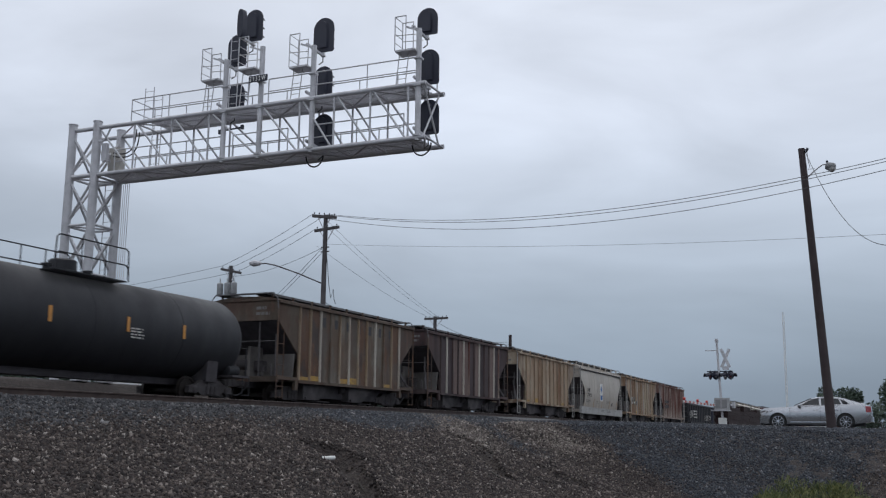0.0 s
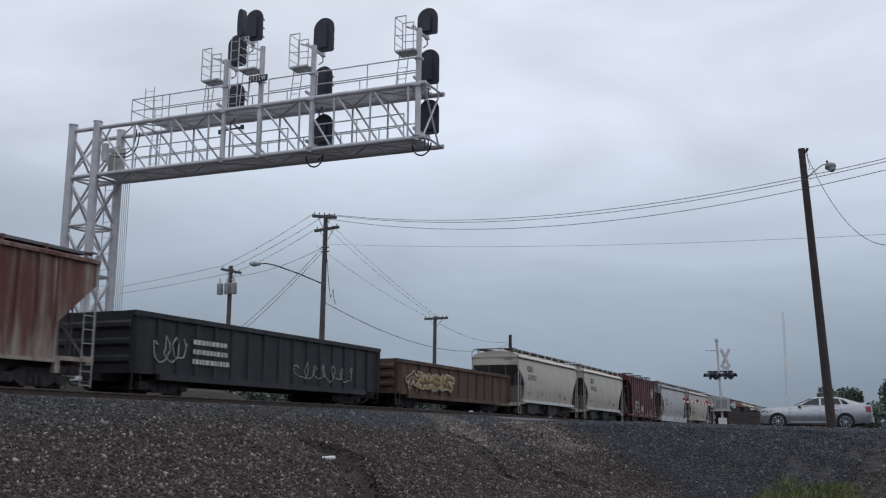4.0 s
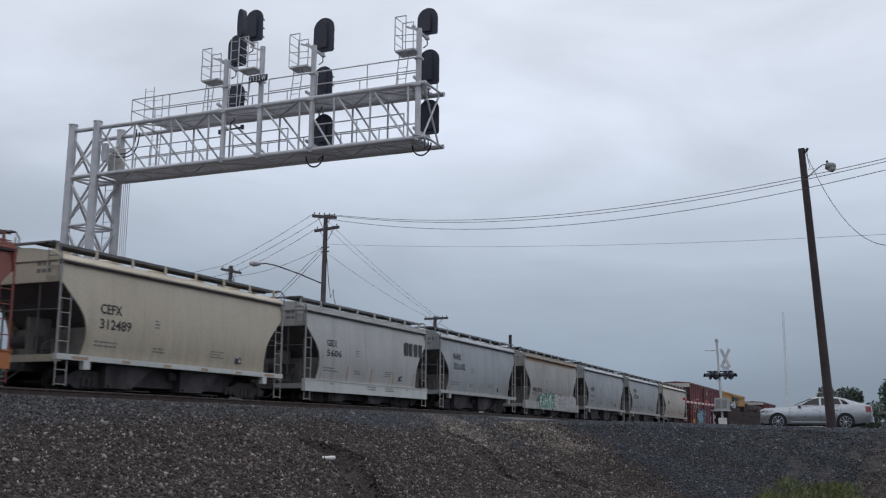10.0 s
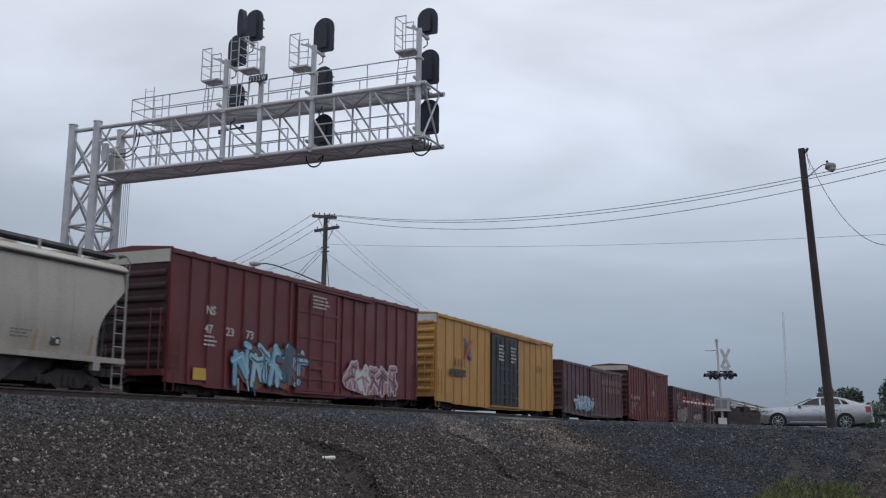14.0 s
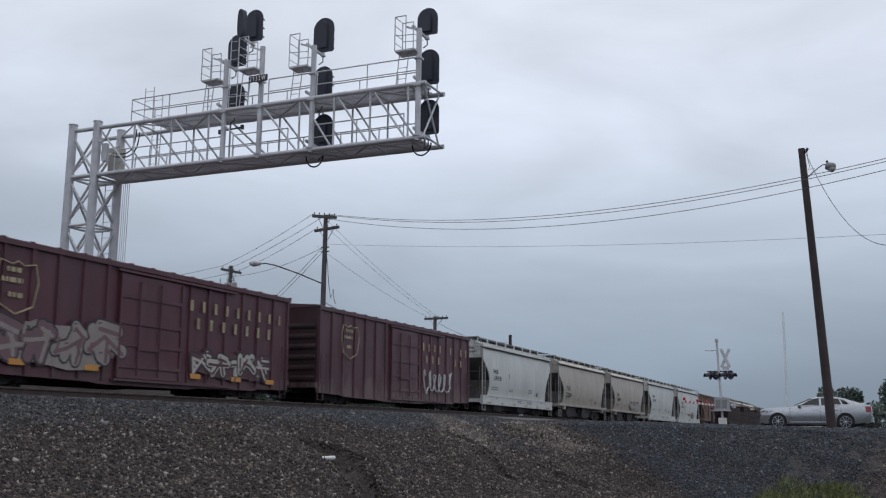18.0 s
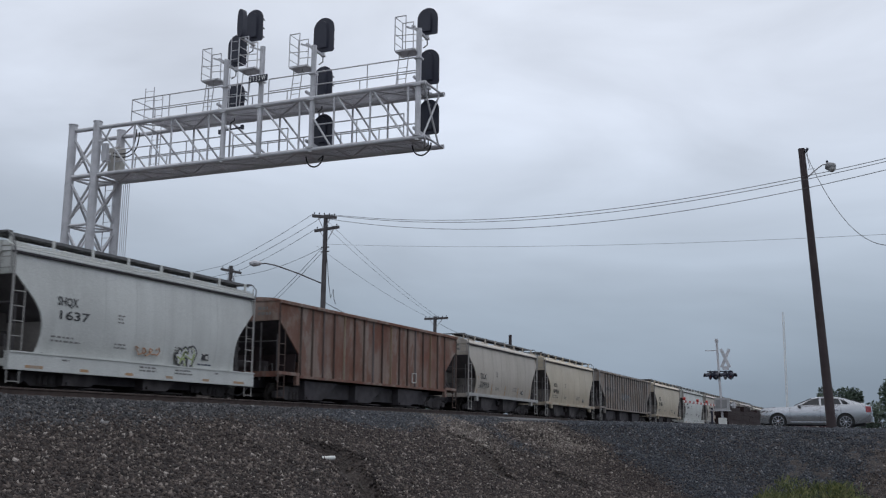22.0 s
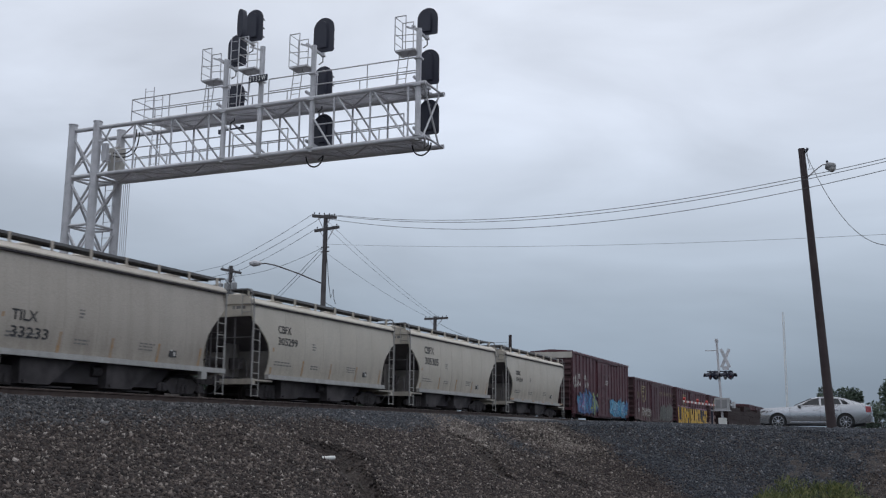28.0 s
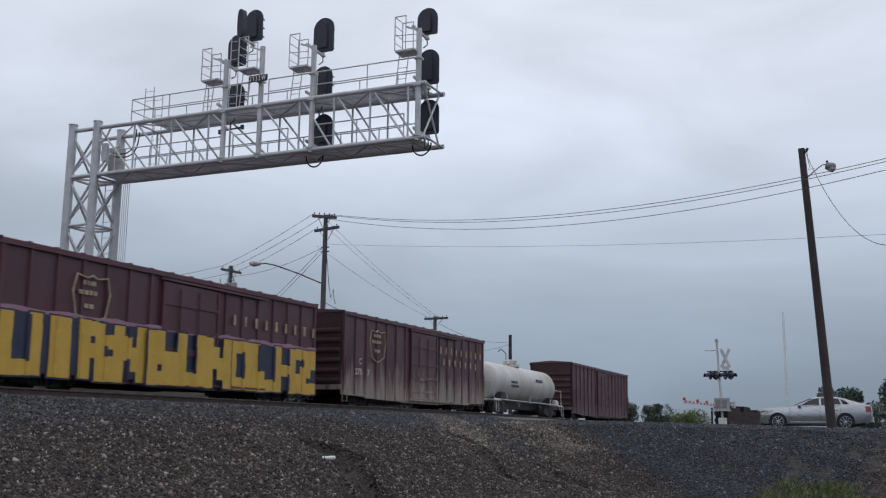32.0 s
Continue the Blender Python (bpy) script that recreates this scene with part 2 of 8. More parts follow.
def near_line(lines, x, y):
    """1 on one of the lines, falling off to 0 beside it."""
    best = 0.0
    for ax, ay, bx, by, w in lines:
        t = min(1, max(0, ((x - ax) * (bx - ax) + (y - ay) * (by - ay)) / ((bx - ax) ** 2 + (by - ay) ** 2)))
        r = math.hypot(x - ax - t * (bx - ax), y - ay - t * (by - ay)) + 0.25 * wobble(x, y, 12, 1.1)
        best = max(best, math.exp(-(r / w) ** 2))
    return best


def ground_z(x, y):
    """One sheet: the railway bank, the raised road with its slopes, flat land all round."""
    bed = (near_rise(y) if x > -21 else main_rise(y)) - 0.235
    bank = bed - max(0, x + 17.05) / 3.6 - max(0, -31.0 - x) / 6
    if x > -21:
        bank = bed - max(0, x + 17.05) / 3.6 if x > -17.05 else bed
    # added ridge behind the far track, blocks the bright sky below the cars
    bank += 1.15 * smooth_step(-26.6, -29.0, x) * smooth_step(-37, -32, x) * (1 - smooth_step(40, 44, y))
    road = 2.24 - 0.26 * smooth_step(-14, 0, x) + 0.16 * smooth_step(40.6, 44.2, y)
    fill = road - max(0, 40.6 - y) / 3.6 - max(0, y - 120) / 60.0
    far = 1.75 if y > 56 else -0.7 * smooth_step(18, 27, y) * smooth_step(-9, -6, x)
    low = far + 0.10 * wobble(x, y, 3, 0.07)
    z = max(bank, fill, low) if x > -60 else max(1.6 + 0.1 * wobble(x, y, 3, 0.05), fill if -80 < x else 1.6)
    if x > -17.3 and y < 41 and z > low + 0.02:
        d = min(1.0, max(0, (2.45 - z)) / 0.5)
        z += d * (0.14 * wobble(x * 0.6 + y * 0.5, y * 0.35, 1, 0.8) + 0.035 * wobble(x, y, 5, 2.5))
        z -= d * 0.26 * max(0, wobble(x * 0.3 + y * 0.9, x * 0.15, 9, 0.8) - 0.25)
        z -= gully(x, y)
        if x > -17 and y > 30:
            z += d * (0.14 * near_line(RIDGES, x, y) - 0.10 * near_line(HOLLOWS, x, y))
    return z


def axis_steps(parts):
    out = []
    for a, b, s in parts:
        out += list(np.arange(a, b, s))
    return out


def sheet():
    xs = axis_steps([(-3000, -400, 260), (-400, -70, 30), (-70, -32, 4), (-32, -18, 0.7), (-18, -4, 0.22), (-4, 12, 0.8), (12, 80, 8), (80, 400, 40), (400, 3001, 260)])
    ys = axis_steps([(-3000, -300, 300), (-300, -20, 28), (-20, 5, 2.5), (5, 43, 0.22), (43, 60, 1.0), (60, 120, 6), (120, 500, 40), (500, 4001, 350)])
    v = [(x, y, ground_z(x, y)) for y in ys for x in xs]
    w = len(xs)
    f = [(j * w + i, j * w + i + 1, (j + 1) * w + i + 1, (j + 1) * w + i) for j in range(len(ys) - 1) for i in range(w - 1)]
    s = Shape()
    s.v, s.f = v, f
    return s


def ground_material():
    m = bpy.data.materials.new("gravel_ground")
    m.use_nodes = True
    n, l = m.node_tree.nodes, m.node_tree.links
    bsdf = n["Principled BSDF"]
    bsdf.inputs["Roughness"].default_value = 0.95
    tc = n.new("ShaderNodeTexCoord")
    vor = n.new("ShaderNodeTexVoronoi")
    vor.inputs["Scale"].default_value = 15.0
    l.new(tc.outputs["Object"], vor.inputs["Vector"])
    big = n.new("ShaderNodeTexNoise")
    big.inputs["Scale"].default_value, big.inputs["Detail"].default_value = 0.45, 6.0
    l.new(tc.outputs["Object"], big.inputs["Vector"])
    ramp = n.new("ShaderNodeValToRGB")
    ramp.color_ramp.elements[0].position, ramp.color_ramp.elements[0].color = 0.38, (0.023, 0.017, 0.015, 1)
    ramp.color_ramp.elements[1].position, ramp.color_ramp.elements[1].color = 0.62, (0.042, 0.032, 0.028, 1)
    l.new(big.outputs["Fac"], ramp.inputs["Fac"])
    sep = n.new("ShaderNodeSeparateColor")
    l.new(vor.outputs["Color"], sep.inputs[0])
    rng = n.new("ShaderNodeMapRange")
    rng.inputs["To Min"].default_value, rng.inputs["To Max"].default_value = 0.5, 1.5
    l.new(sep.outputs[0], rng.inputs["Value"])
    mul = n.new("ShaderNodeMix")
    mul.data_type, mul.blend_type = "RGBA", "MULTIPLY"
    mul.inputs["Factor"].default_value = 1.0
    l.new(ramp.outputs["Color"], mul.inputs["A"])
    l.new(rng.outputs[0], mul.inputs["B"])
    l.new(mul.outputs["Result"], bsdf.inputs["Base Color"])
    b = n.new("ShaderNodeBump")
    b.inputs["Strength"].default_value, b.inputs["Distance"].default_value = 0.8, 0.05
    l.new(vor.outputs["Distance"], b.inputs["Height"])
    l.new(b.outputs[0], bsdf.inputs["Normal"])
    return m


ground = solo("ground", sheet(), ground_material(), "brown and grey gravel bank below the railway", "ground", kind="structure", smooth=60)


def rail_ring(x, y, z):
    prof = [(-0.07, -0.18), (0.07, -0.18), (0.07, -0.165), (0.012, -0.145), (0.01, -0.05), (0.036, -0.035), (0.036, -0.006), (0.03, 0), (-0.03, 0), (-0.036, -0.006), (-0.036, -0.035), (-0.01, -0.05), (-0.012, -0.145), (-0.07, -0.165)]
    return [(x + a, y, z + b) for a, b in prof]


TIE_MESH = Shape().box(-1.3, 1.3, -0.115, 0.115, -0.2, 0.0, 0.0).mesh("tie", TIE)


def track(name, cx, height, label):
    t = thing(name, (cx, 0, 0), label, "track", kind="structure")
    for k in (-0.75, 0.75):
        ys = [-60, 0, 10, 17, 25, 33, 40, 46, 60, 120, 300, 700]
        part("rail", Shape().loft([rail_ring(k, y, height(y)) for y in ys]), RAIL, t, "rusty steel rail")
        part("rail_head", Shape().loft([[(k - 0.028, y, height(y) + 0.001), (k + 0.028, y, height(y) + 0.001), (k + 0.028, y, height(y) + 0.004), (k - 0.028, y, height(y) + 0.004)] for y in ys]), RAILTOP, t, "polished running surface")
    for i in range(150):
        y = 6 + i * 0.5
        if 43.4 < y < 57.0:
            continue
        o = part("tie", TIE_MESH, None, t)
        o.matrix_basis = Matrix.Translation((0.02 * wobble(i, 1), y, height(y) - 0.185))
    return t


track("track_near", NEAR_X, near_rise, "rusty rails on dark wooden ties and grey ballast")
track("track_main", TRACK_X, main_rise, "main line rails on dark wooden ties")


def stones(name, spots, size, mat, label, seed):
    """Loose stones: one joined mesh of small irregular lumps. spots: rows of x, y, z."""
    rng = np.random.default_rng(seed)
    p = np.array(spots)
    n = len(p)
    base = np.array([(1, 0, 0), (-1, 0, 0), (0, 1, 0), (0, -1, 0), (0, 0, 1), (0, 0, -1)], float)
    tri = np.array([(0, 2, 4), (2, 1, 4), (1, 3, 4), (3, 0, 4), (2, 0, 5), (1, 2, 5), (3, 1, 5), (0, 3, 5)])
    axis = rng.normal(size=(n, 3))
    axis /= np.linalg.norm(axis, axis=1)[:, None]
    ang = rng.uniform(0, math.tau, n)
    c, s = np.cos(ang)[:, None, None], np.sin(ang)[:, None, None]
    shape = base[None] * rng.uniform(0.6, 1.25, (n, 6, 1)) * rng.uniform(0.6, 1.2, (n, 1, 3))
    k = np.broadcast_to(axis[:, None, :], shape.shape)
    v = shape * c + np.cross(k, shape) * s + k * (np.sum(k * shape, axis=2)[..., None]) * (1 - c)
    r = size * rng.lognormal(0, 0.32, n)
    v = v * r[:, None, None] + p[:, None, :]
    f = (tri[None] + (np.arange(n) * 6)[:, None, None]).reshape(-1)
    me = bpy.data.meshes.new(name)
    me.vertices.add(n * 6)
    me.vertices.foreach_set("co", v.reshape(-1))
    me.loops.add(len(f))
    me.loops.foreach_set("vertex_index", f)
    me.polygons.add(len(f) // 3)
    me.polygons.foreach_set("loop_start", np.arange(0, len(f), 3))
    me.materials.append(mat)
    me.update(calc_edges=True)
    return tagged(new(name, me), label, "gravel", kind="stuff")


def scatter(count, x0, x1, y0, y1, seed, keep):
    rnd = random.Random(seed)
    out = []
    while len(out) < count:
        y = y0 + (y1 - y0) * rnd.random() ** 1.25
        x = x0 + (x1 - x0) * rnd.random()
        if keep(x, y, rnd):
            out.append((x, y, ground_z(x, y) + 0.004))
    return out


GREYSTONE = stone_material("grey_ballast", [(0.0, (0.015, 0.018, 0.025)), (0.5, (0.037, 0.044, 0.058)), (0.85, (0.072, 0.083, 0.104)), (0.97, (0.15, 0.16, 0.18)), (1.0, (0.33, 0.33, 0.34))])
BROWNSTONE = stone_material("brown_gravel", [(0.0, (0.017, 0.0125, 0.012)), (0.5, (0.046, 0.033, 0.030)), (0.80, (0.096, 0.071, 0.061)), (0.94, (0.22, 0.18, 0.155)), (1.0, (0.46, 0.41, 0.37))])


def brown_share(x, y):
    """How far the old brown gravel of the bank takes over from the fresh ballast."""
    d = -x - 9.0
    side = smooth_step(0.5, 2.2, 16.9 + x + 1.1 * wobble(x, y, 2, 0.35))
    edge = 1.3 * ((42.0 - y) - 1.22 * (x + 13.6))
    return side * smooth_step(-0.5, 0.9, edge + 0.8 * wobble(x, y, 7, 0.4)) * (1 - 0.55 * near_line(HOLLOWS, x, y))


def bare_soil(x, y):
    """Trodden brown soil at the foot of the road slope."""
    return smooth_step(-2.5, -0.9, x + 0.5 * wobble(x, y, 3, 0.6)) * smooth_step(39.6, 37.6, y + 0.8 * wobble(x, y, 5, 0.5)) if y < 41 else 0.0


stones("bank_gravel", scatter(118000, -17.0, -6.0, 9.5, 42.0, 2, lambda x, y, r: r.random() < brown_share(x, y) * (1 - min(0.8, 5 * gully(x, y))) and ground_z(x, y) > -0.5), 0.034, BROWNSTONE, "loose brown and buff gravel on the bank", 4)
stones("bank_gravel", scatter(17000, -3.6, 4.0, 31.0, 40.0, 12, lambda x, y, r: r.random() < bare_soil(x, y)), 0.022, BROWNSTONE, "fine brown gravel on trodden soil", 13)
FRESHSTONE = stone_material("fresh_ballast", [(0.0, (0.022, 0.022, 0.026)), (0.5, (0.056, 0.057, 0.064)), (0.85, (0.115, 0.115, 0.122)), (0.97, (0.21, 0.205, 0.205)), (1.0, (0.40, 0.39, 0.38))])
PALESTONE = stone_material("pale_buff_gravel", [(0.0, (0.045, 0.036, 0.032)), (0.5, (0.15, 0.124, 0.108)), (0.85, (0.27, 0.23, 0.20)), (1.0, (0.50, 0.45, 0.40))])
stones("ballast", scatter(32000, -18.3, -14.5, 9.5, 44.0, 3, lambda x, y, r: r.random() > brown_share(x, y)), 0.036, FRESHSTONE, "crushed blue grey ballast beside the track", 5)
stones("ballast", scatter(14000, -26.5, -18.3, 6.0, 60.0, 8, lambda x, y, r: not 43.6 < y < 57), 0.045, GREYSTONE, "crushed blue grey ballast between the tracks", 9)
stones("road_gravel", scatter(76000, -18.0, 5.0, 28.0, 44.0, 6, lambda x, y, r: r.random() > brown_share(x, y) and r.random() > bare_soil(x, y) and ground_z(x, y) > -0.45), 0.034, GREYSTONE, "grey gravel slope below the road", 7)

stones("bank_gravel", scatter(11000, -17.2, -10.0, 30.5, 41.6, 31, lambda x, y, r: r.random() < 0.95 * near_line(RIDGES, x, y)), 0.040, PALESTONE, "pale buff gravel along the ridges of the bank", 32)


# ---- road over the tracks ----
ASPHALT = material("asphalt", (0.075, 0.076, 0.08), (0.055, 0.056, 0.058), rough=0.9, scale=0.6, fine=60, bump=0.3)


def road():
    xs = list(np.arange(-90, 60.1, 2.0))
    ys = [44.2, 47.2, 50.3, 53.4, 56.4]
    s = Shape()
    w = len(ys)
    for top in (0.05, -0.25):
        s.v += [(x, y, max(ground_z(x, y), main_rise(y) - 0.20 if -26 < x < -16 else 0) + top) for x in xs for y in ys]
    n = len(xs) * w
    for i in range(len(xs) - 1):
        for j in range(w - 1):
            a = i * w + j
            s.f += [(a, a + w, a + w + 1, a + 1), (n + a + 1, n + a + w + 1, n + a + w, n + a)]
        for j in (0, w - 1):
            a = i * w + j
            s.f.append((a, n + a, n + a + w, a + w))
    r = solo("road", s, ASPHALT, "grey asphalt road over the level crossing", "road", kind="structure")
    for y, m in ((44.45, WHITEPAINT), (56.1, WHITEPAINT)):
        line = Shape()
        for xa, xb in zip(xs, xs[1:]):
            if xa < -28 or xb > -14:
                za, zb = ground_z(xa, y) + 0.055, ground_z(xb, y) + 0.055
                line.add([(xa, y - 0.06, za), (xb, y - 0.06, zb), (xb, y + 0.06, zb), (xa, y + 0.06, za), (xa, y - 0.06, za - 0.02), (xb, y - 0.06, zb - 0.02), (xb, y + 0.06, zb - 0.02), (xa, y + 0.06, za - 0.02)],
                         [(0, 1, 2, 3), (0, 4, 5, 1), (1, 5, 6, 2), (2, 6, 7, 3), (3, 7, 4, 0)])
        part("edge_line", line, m, r, "worn white edge line")
    return r


road()


# ---- signal bridge ----
YA, YB = 31.0, 32.36
Z_UP, Z_LOW = 13.61, 11.69
X_L, X_M, X_TIP = -30.29, -29.02, -14.6
LEG_TOP = 13.86


def signal_bridge():
    b = thing("signal_bridge", (X_M, YA, ground_z(-29, 31)), "grey galvanised steel cantilever signal bridge over two tracks", "signal bridge")
    o = Vector(b.location)

    def p(x, y, z):
        return Vector((x, y, z)) - o

    def piece(name, shape, mat=STEEL, label="", smooth=35, parent=None):
        return part(name, shape, mat, parent or b, label, smooth)

    legs = [(X_L, YA), (X_M, YA), (X_M, YB), (X_L, YB)]
    for x, y in legs:
        s = Shape().tube(p(x, y, o.z), p(x, y, LEG_TOP), 0.17, 14)
        s.tube(p(x, y, LEG_TOP), p(x, y, LEG_TOP + 0.03), 0.19, 14)
        s.tube(p(x, y, o.z), p(x, y, o.z + 0.06), 0.34, 14)
        piece("leg", s)
    levels = [Z_LOW - 0.02 - 1.95 * i for i in range(5)]
    sides = list(zip(legs, legs[1:] + legs[:1]))
    for z in levels:
        for (xa, ya), (xb, yb) in sides:
            piece("tower_strut", Shape().tube(p(xa, ya, z), p(xb, yb, z), 0.05, 8))
        piece("tower_strut", Shape().tube(p(X_L, YA, z), p(X_M, YB, z), 0.04, 8))
    for z0, z1 in zip([13.5] + levels, levels):
        for (xa, ya), (xb, yb) in sides:
            piece("tower_brace", Shape().tube(p(xa, ya, z0 - 0.08), p(xb, yb, z1 + 0.08), 0.048, 8))
            piece("tower_brace", Shape().tube(p(xb, yb, z0 - 0.08), p(xa, ya, z1 + 0.08), 0.048, 8))
    # chords
    for y, x1 in ((YA, X_TIP), (YB, X_TIP + 0.08)):
        for z in (Z_UP, Z_LOW):
            piece("chord", Shape().tube(p(X_L, y, z), p(x1, y, z), 0.085, 12))
    # web of the two truss faces
    posts = [-27.15, -25.35, -23.62, -21.35, -19.63, -18.2, -16.74, -15.27]
    for y in (YA, YB):
        for x in posts:
            piece("web_post", Shape().tube(p(x, y, Z_LOW), p(x, y, Z_UP), 0.038, 8))
        for xa, xb in zip([X_M] + posts, posts):
            piece("web_diagonal", Shape().tube(p(xa + 0.12, y, Z_UP - 0.05), p(xb - 0.1, y, Z_LOW + 0.05), 0.040, 8))
    for z in (Z_UP, Z_LOW):
        for k, (xa, xb) in enumerate(zip([X_M] + posts, posts + [X_TIP])):
            piece("cross_tie", Shape().tube(p(xb, YA, z), p(xb, YB, z), 0.038, 8))
            ya, yb = (YA, YB) if k % 2 else (YB, YA)
            piece("cross_tie", Shape().tube(p(xa, ya, z - 0.03), p(xb, yb, z - 0.03), 0.03, 8))
    piece("cross_tie", Shape().tube(p(X_TIP - 0.1, YA, Z_LOW), p(X_TIP - 0.1, YB, Z_UP), 0.035, 8))
    piece("cross_tie", Shape().tube(p(X_TIP - 0.1, YB, Z_LOW), p(X_TIP - 0.1, YA, Z_UP), 0.035, 8))
    # walkways of bar grating
    for z, x0, name in ((Z_UP + 0.03, -26.6, "upper_walkway"), (Z_LOW + 0.03, -28.9, "lower_walkway")):
        s = Shape()
        k = 0
        while x0 + k * 0.055 < X_TIP - 0.35:
            s.box(*[v for pair in ((x0 + k * 0.055 - o.x, x0 + k * 0.055 + 0.022 - o.x), (YA + 0.12 - o.y, YB - 0.12 - o.y)) for v in pair], z - o.z, z + 0.04 - o.z)
            k += 1
        for y in (YA + 0.12, (YA + YB) / 2, YB - 0.12):
            s.beam(p(x0, y, z + 0.02), p(X_TIP - 0.35, y, z + 0.02), 0.03, 0.06)
        piece(name, s, GRATING, "dark steel bar grating walkway", None)
    # hand rails
    def railing(y, z0, x0, x1, step, name="handrail", mid=True):
        s = Shape().tube(p(x0, y, z0 + 0.97), p(x1, y, z0 + 0.97), 0.024, 6)
        if mid:
            s.tube(p(x0, y, z0 + 0.5), p(x1, y, z0 + 0.5), 0.02, 6)
        piece(name, s)
        n = max(1, round((x1 - x0) / step))
        for i in range(n + 1):
            x = x0 + (x1 - x0) * i / n
            piece("rail_post", Shape().tube(p(x, y, z0), p(x, y, z0 + 0.97), 0.022, 6))

    railing(YA, Z_UP, -27.35, -21.9, 1.82)
    railing(YA, Z_UP, -21.0, -14.84, 2.0)
    railing(YB, Z_UP, -27.35, X_TIP - 0.2, 1.6, mid=False)
    railing(YB, Z_LOW, -28.2, X_TIP - 0.9, 1.5)
    railing(YA + 0.16, Z_LOW, -28.2, -23.0, 1.5)
    railing(YA + 0.16, Z_LOW, -22.6, -20.2, 1.2)
    railing(YA + 0.16, Z_LOW, -19.2, X_TIP - 0.9, 1.5)
    end = Shape()
    for z in (0.97, 0.5):
        end.tube(p(-27.35, YA, Z_UP + z), p(-27.35, YB, Z_UP + z), 0.022, 6)
    piece("handrail", end)
    # ladder with hoops up the tower
    def ladder(name, x, y, z0, z1, w=0.42, axis="x", lean=0.0, parent=None):
        s = Shape()
        d = Vector((w / 2, 0, 0)) if axis == "x" else Vector((0, w / 2, 0))
        top = p(x + lean, y, z1)
        low = p(x, y, z0)
        for k in (-1, 1):
            s.tube(low + k * d, top + k * d, 0.018, 6)
        n = int((z1 - z0) / 0.32)
        for i in range(1, n + 1):
            c = low.lerp(top, (i - 0.4) / n)
            s.tube(c - d, c + d, 0.012, 5)
        return piece(name, s, parent=parent)

    ladder("tower_ladder", -29.55, YB + 0.12, o.z + 0.4, Z_LOW + 0.2)
    ladder("tower_ladder", -27.0, YB - 0.25, Z_LOW, 15.0)
    ladder("upper_ladder", -26.6, YA + 0.1, Z_UP - 0.1, 15.0)
    # conduits and box at the tower
    for k in range(4):
        piece("conduit", Shape().tube(p(X_M + 0.22 + 0.10 * k, YB + 0.1, o.z), p(X_M + 0.22 + 0.10 * k, YB + 0.1, Z_LOW - 0.1 + 0.1 * k), 0.012, 6), STEEL)
    box = Shape().box(X_M - 0.12 - o.x, X_M + 0.46 - o.x, YB - 0.55 - o.y, YB - 0.15 - o.y, 12.05 - o.z, 13.0 - o.z, 0.03)
    piece("junction_box", box, material("cream_box", (0.46, 0.44, 0.40), rough=0.5), "cream painted steel junction box")
    box = Shape().box(X_M + 0.24 - o.x, X_M + 0.5 - o.x, YA + 0.02 - o.y, YA + 0.2 - o.y, 12.25 - o.z, 12.95 - o.z, 0.02)
    piece("junction_box", box, STEEL)
    for x1, z0 in ((-27.35, 12.62), (-27.2, 12.48)):
        pts = [p(-28.45 + (x1 + 28.45) * math.sin(t * math.pi / 2), YA + 0.35, z0 - 0.14 * math.sin(t * math.pi) + 0.85 * t ** 3) for t in np.linspace(0, 1, 12)]
        piece("cable", Shape().path(pts, 0.026, 6), CABLE, "black cable loop")
    piece("cable", Shape().path([p(X_M + 0.1 + 0.62 * t, YA - 0.05, 13.05 - 0.12 * math.sin(t * math.pi) + 0.5 * t ** 2) for t in np.linspace(0, 1, 9)], 0.04, 6), STEEL, "grey flexible conduit")
    for x in (-19.35, -15.05):
        pts = [p(x + 0.36 * math.cos(a), (YA + YB) / 2, Z_LOW - 0.02 + 0.42 * math.sin(a)) for a in np.linspace(math.pi, math.tau, 13)]
        piece("cable", Shape().path(pts, 0.028, 6), CABLE, "black cable loop")
    # plate with four figures
    pl = Shape().box(-21.74 - o.x, -20.93 - o.x, YA - 0.24 - o.y, YA - 0.21 - o.y, 14.46 - o.z, 14.71 - o.z, 0.0)
    plate = piece("number_plate", pl, BLACK, "black plate with white figures", None)
    words = lettering("2 9 3 2 W", 0.25, 0.70)
    words.materials.append(WHITEPAINT)
    t = part("figures", words, None, plate)
    t.matrix_basis = Matrix.Translation(p(-21.70, YA - 0.245, 14.50)) @ pose(0, 0, 0, 90, 0, 0)
    # small bracket lamp in the web
    s = Shape().beam(p(-23.3, YA + 0.3, 12.92), p(-22.3, YA + 0.3, 12.98), 0.05).box(-23.36 - o.x, -23.26 - o.x, YA + 0.25 - o.y, YA + 0.35 - o.y, 12.82 - o.z, 12.98 - o.z)
    s.box(-22.36 - o.x, -22.26 - o.x, YA + 0.25 - o.y, YA + 0.35 - o.y, 12.9 - o.z, 13.06 - o.z)
    piece("bracket_lamp", s, BLACK)
    # masts
    for x, z0, z1 in ((-14.9, Z_LOW - 0.1, 15.62), (-19.12, Z_LOW - 0.1, 15.62), (-21.35, Z_LOW - 0.1, 15.9), (-22.95, Z_LOW - 0.1, 15.62)):
        s = Shape().tube(p(x, YA + 0.02, z0), p(x, YA + 0.02, z1), 0.10, 12)
        for z in (Z_LOW + 0.05, Z_UP - 0.1, 14.5):
            s.box(x - 0.13 - o.x, x + 0.13 - o.x, YA - 0.12 - o.y, YA + 0.16 - o.y, z - o.z, z + 0.06 - o.z)
        piece("mast", s)
